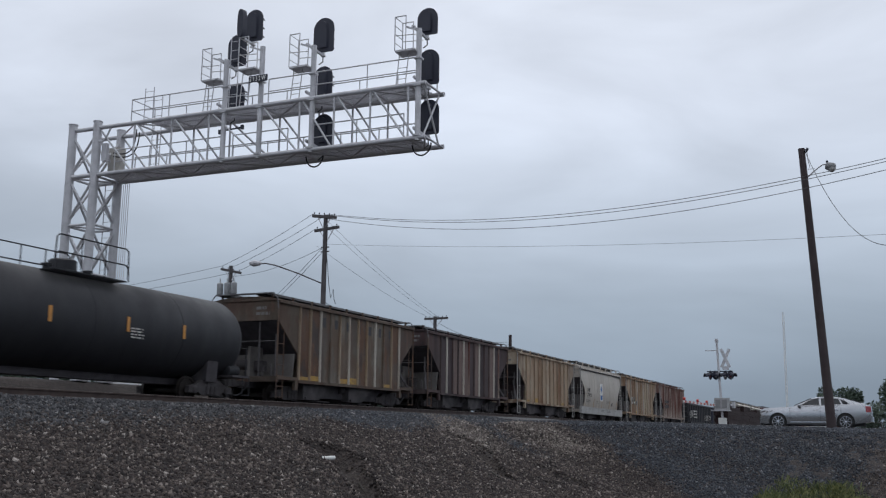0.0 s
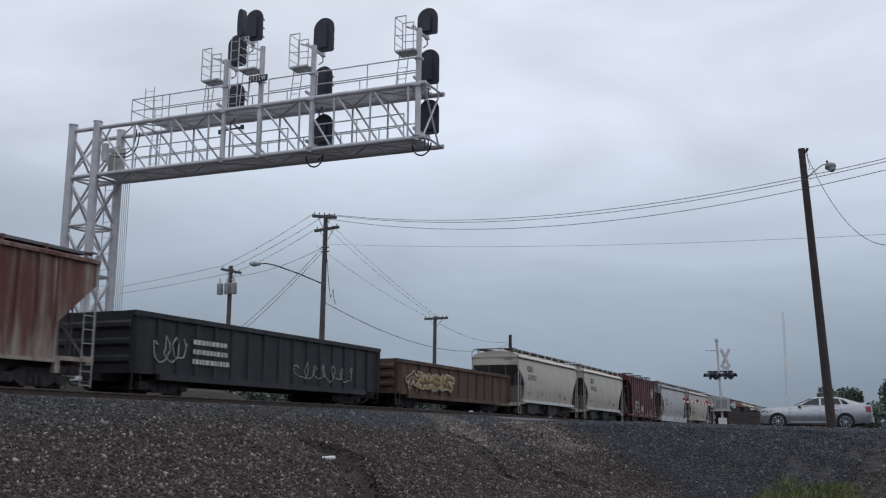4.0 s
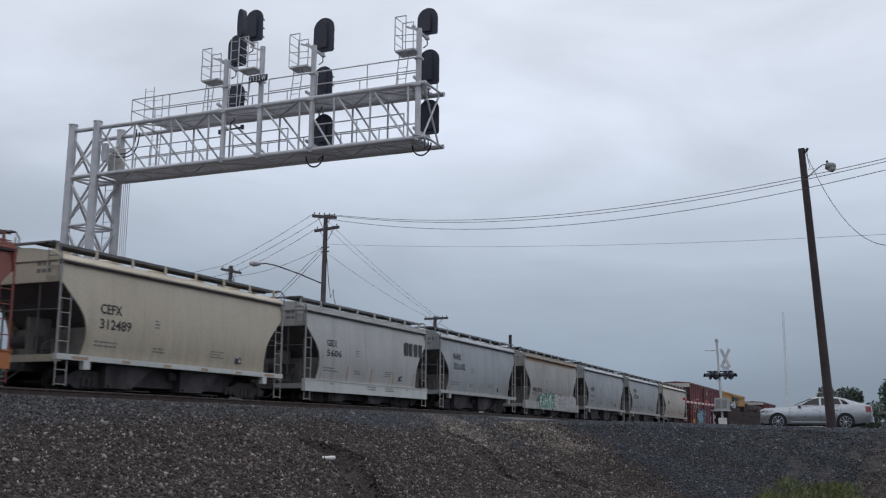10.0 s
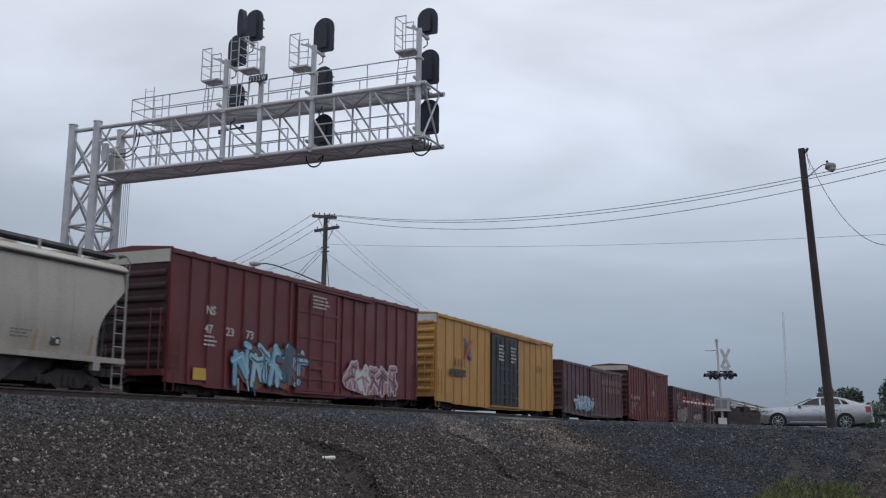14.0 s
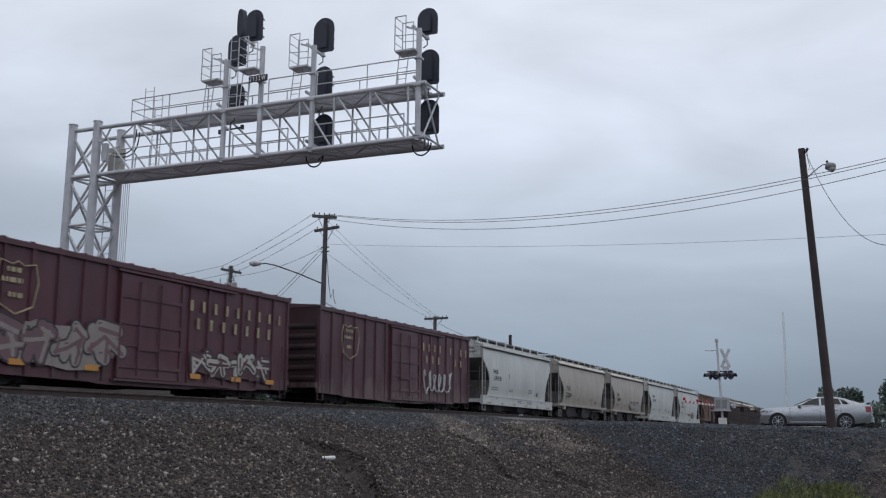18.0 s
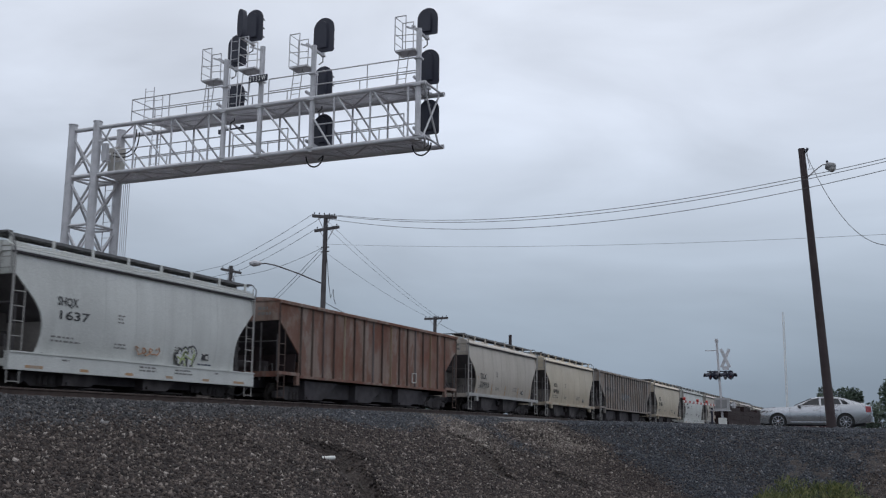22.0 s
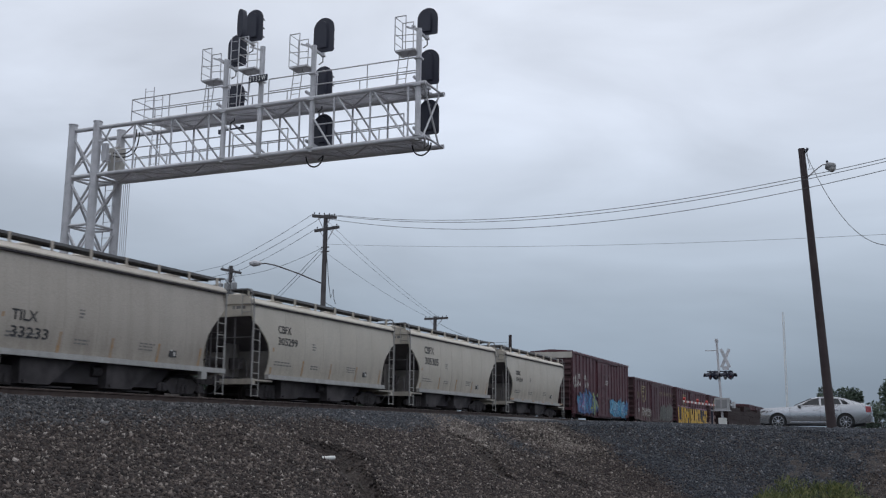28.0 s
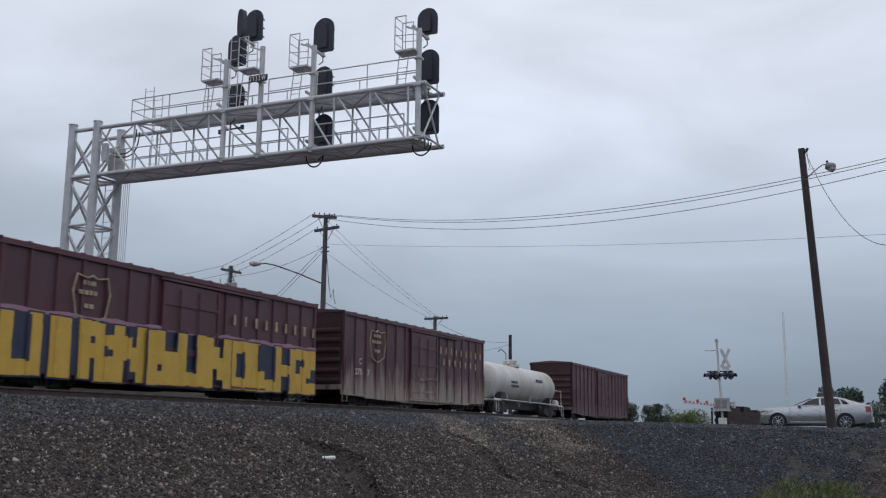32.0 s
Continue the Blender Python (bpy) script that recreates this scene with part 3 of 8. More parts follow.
    # service platforms with guard frames and ladders beside the masts
    def platform(x, side=-1, z=14.80, w=0.80):
        x0, x1 = sorted((x + side * 0.05, x + side * w))
        s = Shape().box(x0 - o.x, x1 - o.x, YA - 0.3 - o.y, YA + 0.32 - o.y, z - 0.04 - o.z, z + 0.02 - o.z, 0.02)
        plat = piece("service_platform", s, STEEL, "small steel service platform with guard frame", None)
        far = x + side * w
        g = Shape()
        for y in (YA - 0.3, YA + 0.3):
            g.tube(p(far, y, z), p(far, y, z + 1.24), 0.02, 6)
            near = far - side * 0.42
            g.tube(p(far, y, z + 1.24), p(near, y, z + 1.24), 0.02, 6)
            g.tube(p(near, y, z + 1.24), p(near, y, z), 0.018, 6)
            g.tube(p(far, y, z + 0.55), p(x, y, z + 0.5), 0.016, 6)
        for zz in (1.24, 0.92, 0.62, 0.3):
            g.tube(p(far, YA - 0.3, z + zz), p(far, YA + 0.3, z + zz), 0.014, 6)
        part("guard_frame", g, STEEL, plat, "", 35)
        piece("platform_brace", Shape().beam(p(x, YA, z + 0.75), p(far + side * -0.3, YA, z + 0.95), 0.06))
        ladder("platform_ladder", far + 0.25 * -side - 0.12, YA - 0.05, Z_UP, z + 0.0, 0.36, lean=0.12)
        return plat

    for x in (-14.88, -19.17, -23.05):
        platform(x)
    platform(-21.4, -1, 15.02, 0.80)
    ladder("platform_ladder", -22.55, YA - 0.05, Z_UP, 16.4, 0.36)

    # signal heads: oval back plate, lamp housing, hood
    def head(x, y, zc, w, h, facing=1, hood=0.55):
        n = 28
        ring = [(w / 2 * math.cos(a), h / 2 - w / 2 + w / 2 * math.sin(a)) for a in [i * math.pi / 14 for i in range(15)]]
        ring += [(-w / 2, -h / 2 + 0.06), (-w / 2 + 0.05, -h / 2), (w / 2 - 0.05, -h / 2), (w / 2, -h / 2 + 0.06)]
        s = Shape().prism([p(x + u, y, zc + v) for u, v in ring], (0, 0.03, 0))
        plate = piece("signal_head", s, BLACK, "black oval signal head seen from behind", 40)
        ring2 = [(u * 0.46, v * 0.80) for u, v in ring]
        hs = Shape().loft([[p(x + u, y - 0.002 * facing, zc + v) for u, v in ring2], [p(x + u * 0.8, y - 0.09 * facing, zc + v * 0.94) for u, v in ring2]])
        part("lamp_housing", hs, BLACK, plate, "", 60)
        for k in (-1, 0, 1):
            rr, arc = 0.14, [math.radians(d) for d in range(-35, 216, 14)]
            c = p(x, y + 0.03 * facing, zc + k * h * 0.27)
            a = [c + Vector((rr * math.cos(q), 0, rr * math.sin(q))) for q in arc]
            tip = [c + Vector((rr * math.cos(q), facing * (hood if math.sin(q) > 0 else hood * 0.5), rr * math.sin(q))) for q in arc]
            inner = [v * 1 for v in tip]
            part("visor", Shape().loft([a, tip], closed=False, caps=False).loft([[v + Vector((0, 0, -0.008)) for v in inner], [v + Vector((0, 0, -0.008)) for v in a]], closed=False, caps=False), BLACK, plate)
        s = Shape().beam(p(x, y, zc - h / 2 - 0.02), p(x, y, zc - h / 2 - 0.18), 0.09)
        s.beam(p(x, y, zc - h / 2 - 0.14), p(x - 0.1, YA + 0.05, zc - h / 2 - 0.02), 0.08)
        s.lathe(p(x, y, zc - h / 2 - 0.2), (0, 0, 1), [(0, 0.05), (0.03, 0.09), (0.1, 0.09), (0.12, 0.05)], 10)
        part("head_bracket", s, STEEL, plate, "grey bracket", 40)
        part("head_cable", Shape().path([p(x, y, zc - h / 2 - 0.15), p(x + 0.03, y - 0.05, zc - h / 2 - 0.4), p(x - 0.05, y - 0.2, zc - h / 2 - 0.55)], 0.022, 6), CABLE, plate)
        return plate

    yh = YB - 0.3
    k = yh / YB
    for x, z, w, h in ((-15.22, 16.45, 0.80, 1.02), (-15.14, 14.71, 0.80, 1.32), (-15.12, 12.84, 0.80, 1.28),
                       (-19.55, 16.59, 0.88, 1.36), (-19.52, 14.70, 0.80, 1.27), (-19.45, 12.83, 0.80, 1.25),
                       (-23.48, 16.54, 0.86, 1.32), (-23.44, 14.62, 0.80, 1.10)):
        head(x * k, yh, 1.6 + (z - 1.6) * k, w, h)
    head(-22.66 * k, yh - 0.1, 1.6 + (17.42 - 1.6) * k, 0.80, 1.30, 1, 0.5)
    # long hood of a head that faces the other way
    x, y, zc = -22.14, YA - 0.35, 16.84
    ring = [(0.135 * math.copysign(abs(math.cos(a)) ** 0.75, math.cos(a)), 0.57 * math.copysign(abs(math.sin(a)) ** 0.7, math.sin(a))) for a in [i * math.tau / 24 for i in range(24)]]
    s = Shape().loft([[p(x + u, y + 0.22, zc + v) for u, v in ring], [p(x - 0.03 + u * 0.94, y, zc + v * 0.97) for u, v in ring]])
    piece("signal_head", s, BLACK, "black long hooded signal head", 50)
    return b


signal_bridge()


# ---- the train ----
SPEED = 21.5
TRUCKMAT = material("truck_iron", (0.052, 0.046, 0.048), (0.034, 0.030, 0.033), rough=0.85, scale=5, soot=(0.03, 0.023, 0.02), soot_amount=0.5, bump=0.2)
WHEELMAT = material("wheel_steel", (0.035, 0.029, 0.026), (0.02, 0.018, 0.017), rough=0.6, metal=0.5, scale=6)
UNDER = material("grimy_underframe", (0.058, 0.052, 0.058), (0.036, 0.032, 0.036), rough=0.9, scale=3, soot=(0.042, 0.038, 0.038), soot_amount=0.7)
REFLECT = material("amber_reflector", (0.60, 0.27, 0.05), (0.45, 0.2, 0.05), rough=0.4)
# brake dust, darkened further for the shade under the slope sheets
GRIMESHADE = material("shaded_brake_dust", (0.12, 0.110, 0.116), (0.085, 0.078, 0.082), rough=0.95, scale=2, amount=0.8, soot=(0.06, 0.055, 0.05), soot_amount=0.5)
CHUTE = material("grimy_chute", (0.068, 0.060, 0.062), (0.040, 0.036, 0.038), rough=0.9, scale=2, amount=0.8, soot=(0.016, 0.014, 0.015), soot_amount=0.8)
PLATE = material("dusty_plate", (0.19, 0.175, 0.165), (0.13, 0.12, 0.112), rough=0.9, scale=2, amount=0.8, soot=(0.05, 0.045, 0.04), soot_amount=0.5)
ENDPIPE = material("grimy_end_pipe", (0.105, 0.098, 0.10), (0.065, 0.06, 0.062), rough=0.85, scale=3, amount=0.8)
WORNREFLECT = material("worn_amber_reflector", (0.42, 0.25, 0.12), (0.36, 0.30, 0.24), rough=0.6, scale=4, amount=0.9)
LADDERGREY = material("worn_ladder_paint", (0.34, 0.33, 0.315), (0.24, 0.23, 0.22), rough=0.7, scale=4)
WALK = material("running_board_steel", (0.15, 0.15, 0.155), (0.09, 0.09, 0.092), rough=0.8, scale=3)
INK = material("black_lettering", (0.035, 0.035, 0.04), (0.06, 0.06, 0.06), rough=0.7, bump=0)
MIDINK = material("faded_lettering", (0.16, 0.155, 0.15), (0.24, 0.23, 0.22), rough=0.7, bump=0)
PALEINK = material("white_lettering", (0.58, 0.57, 0.54), (0.42, 0.40, 0.38), rough=0.7, bump=0)
GOLDINK = material("faded_gold_lettering", (0.42, 0.36, 0.22), (0.26, 0.20, 0.13), rough=0.7, scale=2, amount=0.9, bump=0)
SIDE = Matrix(((0, 0, 1, 0), (1, 0, 0, 0), (0, 1, 0, 0), (0, 0, 0, 1)))
WHEELSETS = []


def wheelset_mesh():
    s = Shape().tube((-0.8, 0, 0), (0.8, 0, 0), 0.09, 10)
    for k in (-1, 1):
        s.lathe((k * 0.68, 0, 0), (k, 0, 0), [(0, 0.12), (0.0, 0.485), (0.03, 0.485), (0.035, 0.45), (0.13, 0.445), (0.13, 0.38), (0.09, 0.36), (0.09, 0.17), (0.15, 0.15), (0.15, 0.0)], 24)
        for j in range(3):
            a = j * math.tau / 3
            s.box(k * 0.775 - 0.01, k * 0.775 + 0.01, 0.24 * math.cos(a) - 0.035, 0.24 * math.cos(a) + 0.035, 0.24 * math.sin(a) - 0.035, 0.24 * math.sin(a) + 0.035)
    return s.mesh("wheelset", WHEELMAT, 35)


def truck_mesh():
    s = Shape()
    for k in (-1, 1):
        x0, x1 = (0.93, 1.1) if k > 0 else (-1.1, -0.93)
        ring = [(-1.2, 0.36), (-1.2, 0.58), (-0.75, 0.66), (-0.5, 0.8), (0.5, 0.8), (0.75, 0.66), (1.2, 0.58), (1.2, 0.36), (0.95, 0.36), (0.8, 0.46), (0.5, 0.28), (-0.5, 0.28), (-0.8, 0.46), (-0.95, 0.36)]
        s.prism([(x0, y, z) for y, z in ring], (x1 - x0, 0, 0))
        for y in (-0.22, 0.0, 0.22):
            s.lathe((k * 1.1, y, 0.33), (0, 0, 1), [(0, 0.085), (0.26, 0.085)], 10)
        for y in (-0.89, 0.89):
            s.lathe((k * 1.0, y, 0.46), (k, 0, 0), [(0, 0.14), (0.12, 0.14), (0.16, 0.09), (0.16, 0.0)], 12)
    s.box(-1.12, 1.12, -0.22, 0.22, 0.52, 0.78)
    for y in (-0.45, 0.45):
        s.beam((-0.8, y, 0.42), (0.8, y, 0.42), 0.09)
    return s.mesh("truck", TRUCKMAT, 35)


WHEELSET, TRUCK = wheelset_mesh(), truck_mesh()


def trucks(car, ys):
    for y in ys:
        t = part("truck", TRUCK, None, car, "grimy cast iron truck")
        t.matrix_basis = Matrix.Translation((0, y, 0))
        for k in (-0.89, 0.89):
            w = part("wheelset", WHEELSET, None, t)
            w.matrix_basis = Matrix.Translation((0, k, 0.445))
            WHEELSETS.append((w, k))


def couplers(car, half, reach=0.82):
    for k in (-1, 1):
        e = k * (half + reach - 0.53)
        s = Shape().beam((0, k * half - k * 0.5, 0.85), (0, e + k * 0.3, 0.85), 0.16, 0.2)
        s.box(-0.14, 0.14, min(e + k * 0.25, e + k * 0.53), max(e + k * 0.25, e + k * 0.53), 0.72, 0.98, 0.05)
        part("coupler", s, TRUCKMAT, car)
        hose = [(0.25, k * half, 0.75), (0.27, e + k * 0.2, 0.45), (0.22, e + k * 0.4, 0.38), (0.1, e + k * 0.5, 0.45)]
        part("air_hose", Shape().path(hose, 0.025, 6), CABLE, car)


def ladder_shape(x, y0, y1, z0, z1, step=0.36):
    s = Shape()
    for y in (y0, y1):
        s.beam((x, y, z0), (x, y, z1), 0.031)
    z = z0 + 0.12
    while z < z1:
        s.tube((x, y0, z), (x, y1, z), 0.014, 5)
        z += step
    return s


def stirrup(car, mat, half):
    for sx in (-1, 1):
        for k in (-1, 1):
            y0, y1 = k * (half - 0.08), k * (half - 0.48)
            s = Shape().path([(sx * 1.5, y0, 0.95), (sx * 1.5, y0, 0.34), (sx * 1.5, y1, 0.34), (sx * 1.5, y1, 0.95)], 0.022, 5)
            part("stirrup_step", s, mat, car)


def words(car, text, y, z, size, width, mat, x=1.56, name="lettering"):
    me = lettering(text, size, width)
    me.materials.append(mat)
    o = part(name, me, None, car)
    tilt = 0.0
    if abs(x - 1.536) < 1e-6:
        lo, hi = bulge(z), bulge(z + size * 0.7)
        x, tilt = lo + 0.012, math.degrees(math.atan2(hi - lo, size * 0.7))
    o.matrix_basis = Matrix.Translation((x, y, z)) @ pose(0, 0, 0, 0, tilt, 0) @ SIDE
    return o


def bars(car, y, z, rows, w, h, gap, mat, x=1.56, rnd=None, name="small_lettering"):
    """Small writing that cannot be read: rows of short bars."""
    s = Shape()
    rnd = rnd or random.Random(int(y * 100 + z * 10))
    for r in range(rows):
        p, end = y, y + w * rnd.uniform(0.7, 1)
        while p < end:
            q = min(end, p + rnd.uniform(0.08, 0.22))
            xx = bulge(z - r * (h + gap)) + 0.006 if abs(x - 1.536) < 0.002 else x
            s.box(xx, xx + 0.004, p, q, z - r * (h + gap), z - r * (h + gap) + h)
            p = q + 0.05
    return part(name, s, mat, car)


def letter_bars(car, y, z, n, w, h, mat, x, slots=None, name="lettering", wide=0.22):
    """A line of large letters as plain bars, one a letter."""
    rnd = random.Random(n * 7 + int(z * 10))
    for i in range(n):
        a = y + i * w
        if slots and i in slots:
            continue
        part(name, Shape().box(x, x + 0.004, a, a + w * wide * rnd.uniform(0.8, 1.1), z, z + h), mat, car)


def ink(name, rgb):
    return material(name, rgb, tuple(c * 0.8 for c in rgb), rough=0.6, scale=1.5, bump=0.02, streak=tuple(c * 0.6 for c in rgb), streak_amount=0.3)


def tangle(rnd):
    """Interlocking strokes in a unit box, no letter of any alphabet."""
    up, first = rnd.random() < 0.5, []
    for u in sorted(rnd.uniform(0.0, 1.0) for _ in range(rnd.choice((3, 4, 4, 5)))):
        first.append((u, rnd.uniform(0.74, 1.0) if up else rnd.uniform(0.0, 0.26)))
        up = not up
    second = [(rnd.uniform(-0.15, 0.3), rnd.uniform(0.25, 0.75)), (rnd.uniform(0.35, 0.65), rnd.uniform(0.1, 0.9)), (rnd.uniform(0.8, 1.2), rnd.uniform(0.2, 0.8))]
    hook = [(rnd.uniform(0.3, 0.9), rnd.uniform(0.9, 1.08)), (rnd.uniform(0.7, 1.15), rnd.uniform(0.7, 1.0))]
    return [first, second, hook]


def graffiti(car, y0, z0, w, h, n, fills, edge, seed, x=1.62, inner=None, slant=0.12):
    """Sprayed letter forms: fat rounded strokes with a dark outline, two tones and pale highlights, over a ragged cloud of paint."""
    rnd = random.Random(seed)
    step = w / n
    level = [0]

    def disc(s, y, z, r, d, c=12):
        s.prism([(d, y + r * math.cos(j * math.tau / c), z + r * math.sin(j * math.tau / c)) for j in range(c)], (0.001, 0, 0))

    def fat(s, pts, t, d):
        for j, (p, q) in enumerate(zip(pts, pts[1:])):
            level[0] += 1
            e = d + 0.00004 * (level[0] % 40)
            v = Vector((q[0] - p[0], q[1] - p[1]))
            m = Vector((-v.y, v.x)).normalized() * t / 2
            s.prism([(e, p[0] - m.x, p[1] - m.y), (e, q[0] - m.x, q[1] - m.y), (e, q[0] + m.x, q[1] + m.y), (e, p[0] + m.x, p[1] + m.y)], (0.001, 0, 0))
            disc(s, p[0], p[1], t / 2, e + 0.0009)
        disc(s, pts[-1][0], pts[-1][1], t / 2, d + 0.0025)

    cloud = []
    for i in range(2 * n + 1):
        cloud.append((y0 + w * i / (2 * n), z0 + h * (0.5 + rnd.uniform(0.26, 0.48) * min(1, 0.25 + 3 * (i / (2 * n)) * (1 - i / (2 * n)) * 1.6))))
    for i in range(2 * n + 1):
        cloud.append((y0 + w - w * i / (2 * n), z0 + h * (0.5 - rnd.uniform(0.34, 0.5) * min(1, 0.25 + 3 * (i / (2 * n)) * (1 - i / (2 * n)) * 1.6))))
    part("graffiti_cloud", Shape().prism([(x, y, z) for y, z in cloud[::-1]], (0.001, 0, 0)), fills[-1] if len(fills) > 1 else edge, car)
    for i in range(n):
        lean, grow, lift = slant * h * rnd.uniform(-0.5, 1.3), rnd.uniform(0.84, 1.0), h * rnd.uniform(0.0, 0.1)
        t = min(step, h) * rnd.uniform(0.24, 0.32)
        lines = [[(y0 + step * (i - 0.04 + 1.08 * u) + lean * v, z0 + lift + t / 2 + (h * grow - t) * v) for u, v in line] for line in tangle(rnd)]
        d = x + 0.004 + 0.008 * (i % 2)
        out, fill, shade, shine = Shape(), Shape(), Shape(), Shape()
        for line in lines:
            fat(out, line, t + 0.12, d)
            fat(fill, line, t, d + 0.0045)
            fat(shade, [(y + t * 0.06, z - t * 0.22) for y, z in line[len(line) // 2:]] if len(line) > 3 else [(y, z - t * 0.2) for y, z in line], t * 0.34, d + 0.009)
            y, z = line[len(line) // 3]
            fat(shine, [(y - t * 0.2, z + t * 0.22), (y + t * 0.08, z + t * 0.26)], t * 0.16, d + 0.013)
        first = rnd.randrange(len(fills))
        for u in (0.2, 0.75):
            y, z = y0 + step * (i + u), z0 + h * rnd.uniform(0.1, 0.9)
            fat(shade, [(y, z), (y + t * rnd.uniform(-0.5, 0.7), z - h * rnd.uniform(0.1, 0.3))], t * 0.3, d + 0.0125)
        part("graffiti_outline", out, edge, car)
        part("graffiti_fill", fill, fills[first], car)
        part("graffiti_shade", shade, fills[(first + 1) % len(fills)], car)
        part("graffiti_highlight", shine, inner or fills[0], car)


def scrawl(car, y0, z0, w, h, n, mat, seed, x=1.57, r=0.02):
    """A thin sprayed line that loops along like quick handwriting."""
    rnd = random.Random(seed)
    pts, k, turn = [], n * 9, 0.0
    for i in range(k):
        t = i / k
        turn += rnd.uniform(0.35, 1.15)
        wide, tall = w / n * rnd.uniform(0.25, 0.55), h * rnd.uniform(0.2, 0.5)
        pts.append((x + 0.0005 * i, y0 + w * t + wide * math.cos(turn), z0 + h * 0.5 + tall * math.sin(turn)))
    part("graffiti_scrawl", Shape().path(pts, r * 0.75, 4), mat, car)


def paint(name, rgb, second=None, streak=None, streak_amount=0.35, soot=None, soot_amount=0.3, rough=0.5, amount=0.35, streak_scale=2.2, **more):
    return material("paint_" + name, rgb, second or tuple(c * 0.82 for c in rgb), rough=rough, scale=0.8, amount=amount, bump=0.04, fine=25,
                    streak=streak or tuple(c * 0.6 for c in rgb), streak_amount=streak_amount, streak_scale=streak_scale, soot=soot or tuple(c * 0.55 for c in rgb), soot_amount=soot_amount, **more)


def roof_ring(y, w=1.56, eave=3.64, peak=4.10):
    rise = peak - eave
    up = [(w, 0), (w, 0.10), (w - 0.07, 0.30), (w - 0.22, 0.52), (w - 0.5, 0.70), (w - 0.95, 0.88), (w - 1.25, 0.97), (0, 1.0)]
    pts = [(x, eave + f * rise) for x, f in up]
    return [(x, y, z) for x, z in pts] + [(-x, y, z) for x, z in pts[-2::-1]]


def running_boards(car, half, z=4.30, roofz=3.98):
    for k in (-1, 1):
        ring = [(0.57, -0.07), (0.60, -0.07), (0.60, -0.02), (0.69, -0.02), (0.70, -0.004), (0.73, -0.004), (0.74, -0.02), (0.83, -0.02), (0.84, -0.004), (0.87, -0.004), (0.88, -0.02), (0.97, -0.02), (0.98, -0.004), (1.01, -0.004), (1.02, -0.02), (1.10, -0.02), (1.10, -0.065), (1.13, -0.065), (1.13, 0.02), (0.57, 0.02)]
        s = Shape().prism([(k * x, -half - 0.1, z + q) for x, q in ring], (0, 2 * half + 0.2, 0))
        part("running_board", s, WALK, car, "dark grating running board")
    n = max(6, round(half * 2 / 1.55))
    for i in range(n + 1):
        y = -half + 0.15 + (2 * half - 0.3) * i / n
        for k in (-1, 1):
            part("board_post", Shape().beam((k * 1.15, y, roofz - 0.14), (k * 1.15, y, z + 0.02), 0.085, 0.05), car["paintmat"], car)
    for k in (-1, 1):
        s = Shape()
        for j in range(4):
            y = k * (half - 0.05 + 0.05 * j)
            s.beam((-1.3, y, z + 0.0), (1.3, y, z + 0.0), 0.045, 0.045)
        s.path([(1.3, k * (half + 0.1), z), (1.5, k * (half + 0.06), z - 0.2), (1.52, k * (half - 0.02), z - 0.62)], 0.022, 6)
        s.path([(-1.3, k * (half + 0.1), z), (-1.5, k * (half + 0.06), z - 0.2), (-1.52, k * (half - 0.02), z - 0.62)], 0.022, 6)
        part("end_walk", s, WALK, car)
    # round hatch covers along the ridge
    for i in range(5):
        y = (i - 2) * half * 0.38
        part("hatch", Shape().lathe((0, y, roofz), (0, 0, 1), [(0, 0.38), (0.16, 0.38), (0.2, 0.32), (0.22, 0.0)], 14), car["paintmat"], car, "", 40)


CUT = [(0.0, 3.80), (0.02, 3.30), (0.22, 3.10), (0.50, 2.84), (0.80, 2.56), (1.02, 2.28), (1.13, 1.98), (1.15, 1.66), (1.10, 1.34), (1.02, 1.14)]
CHAMFER = [(0.0, 3.80), (0.0, 3.16), (0.30, 2.88), (0.72, 2.54), (0.98, 2.26), (1.10, 1.98), (1.13, 1.60), (1.10, 1.32), (1.04, 1.14)]


def bulge(z):
    """How far out the bowed hopper side stands at a height."""
    t = (z - 2.30) / 1.5
    return 1.535 - 0.14 * max(0, t) ** 1.9 - 0.17 * max(0, -t * 1.15) ** 1.9


def inset(z, cut=CUT):
    for (a, za), (b, zb) in zip(cut, cut[1:]):
        if zb <= z <= za:
            return a + (b - a) * (za - z) / (za - zb)
    return cut[0][0] if z > cut[0][1] else cut[-1][0]


def bowed_side(half, sx, cut, eave):
    rings = []
    for i in range(25):
        z = 1.14 + (eave - 1.14) * i / 24
        e, x = inset(z * 3.8 / eave if z > 3 else z, cut), bulge(z)
        rings.append([(sx * x, -half + e, z), (sx * x, half - e, z), (sx * (x - 0.05), half - e, z), (sx * (x - 0.05), -half + e, z)][::sx])
    return Shape().loft(rings)


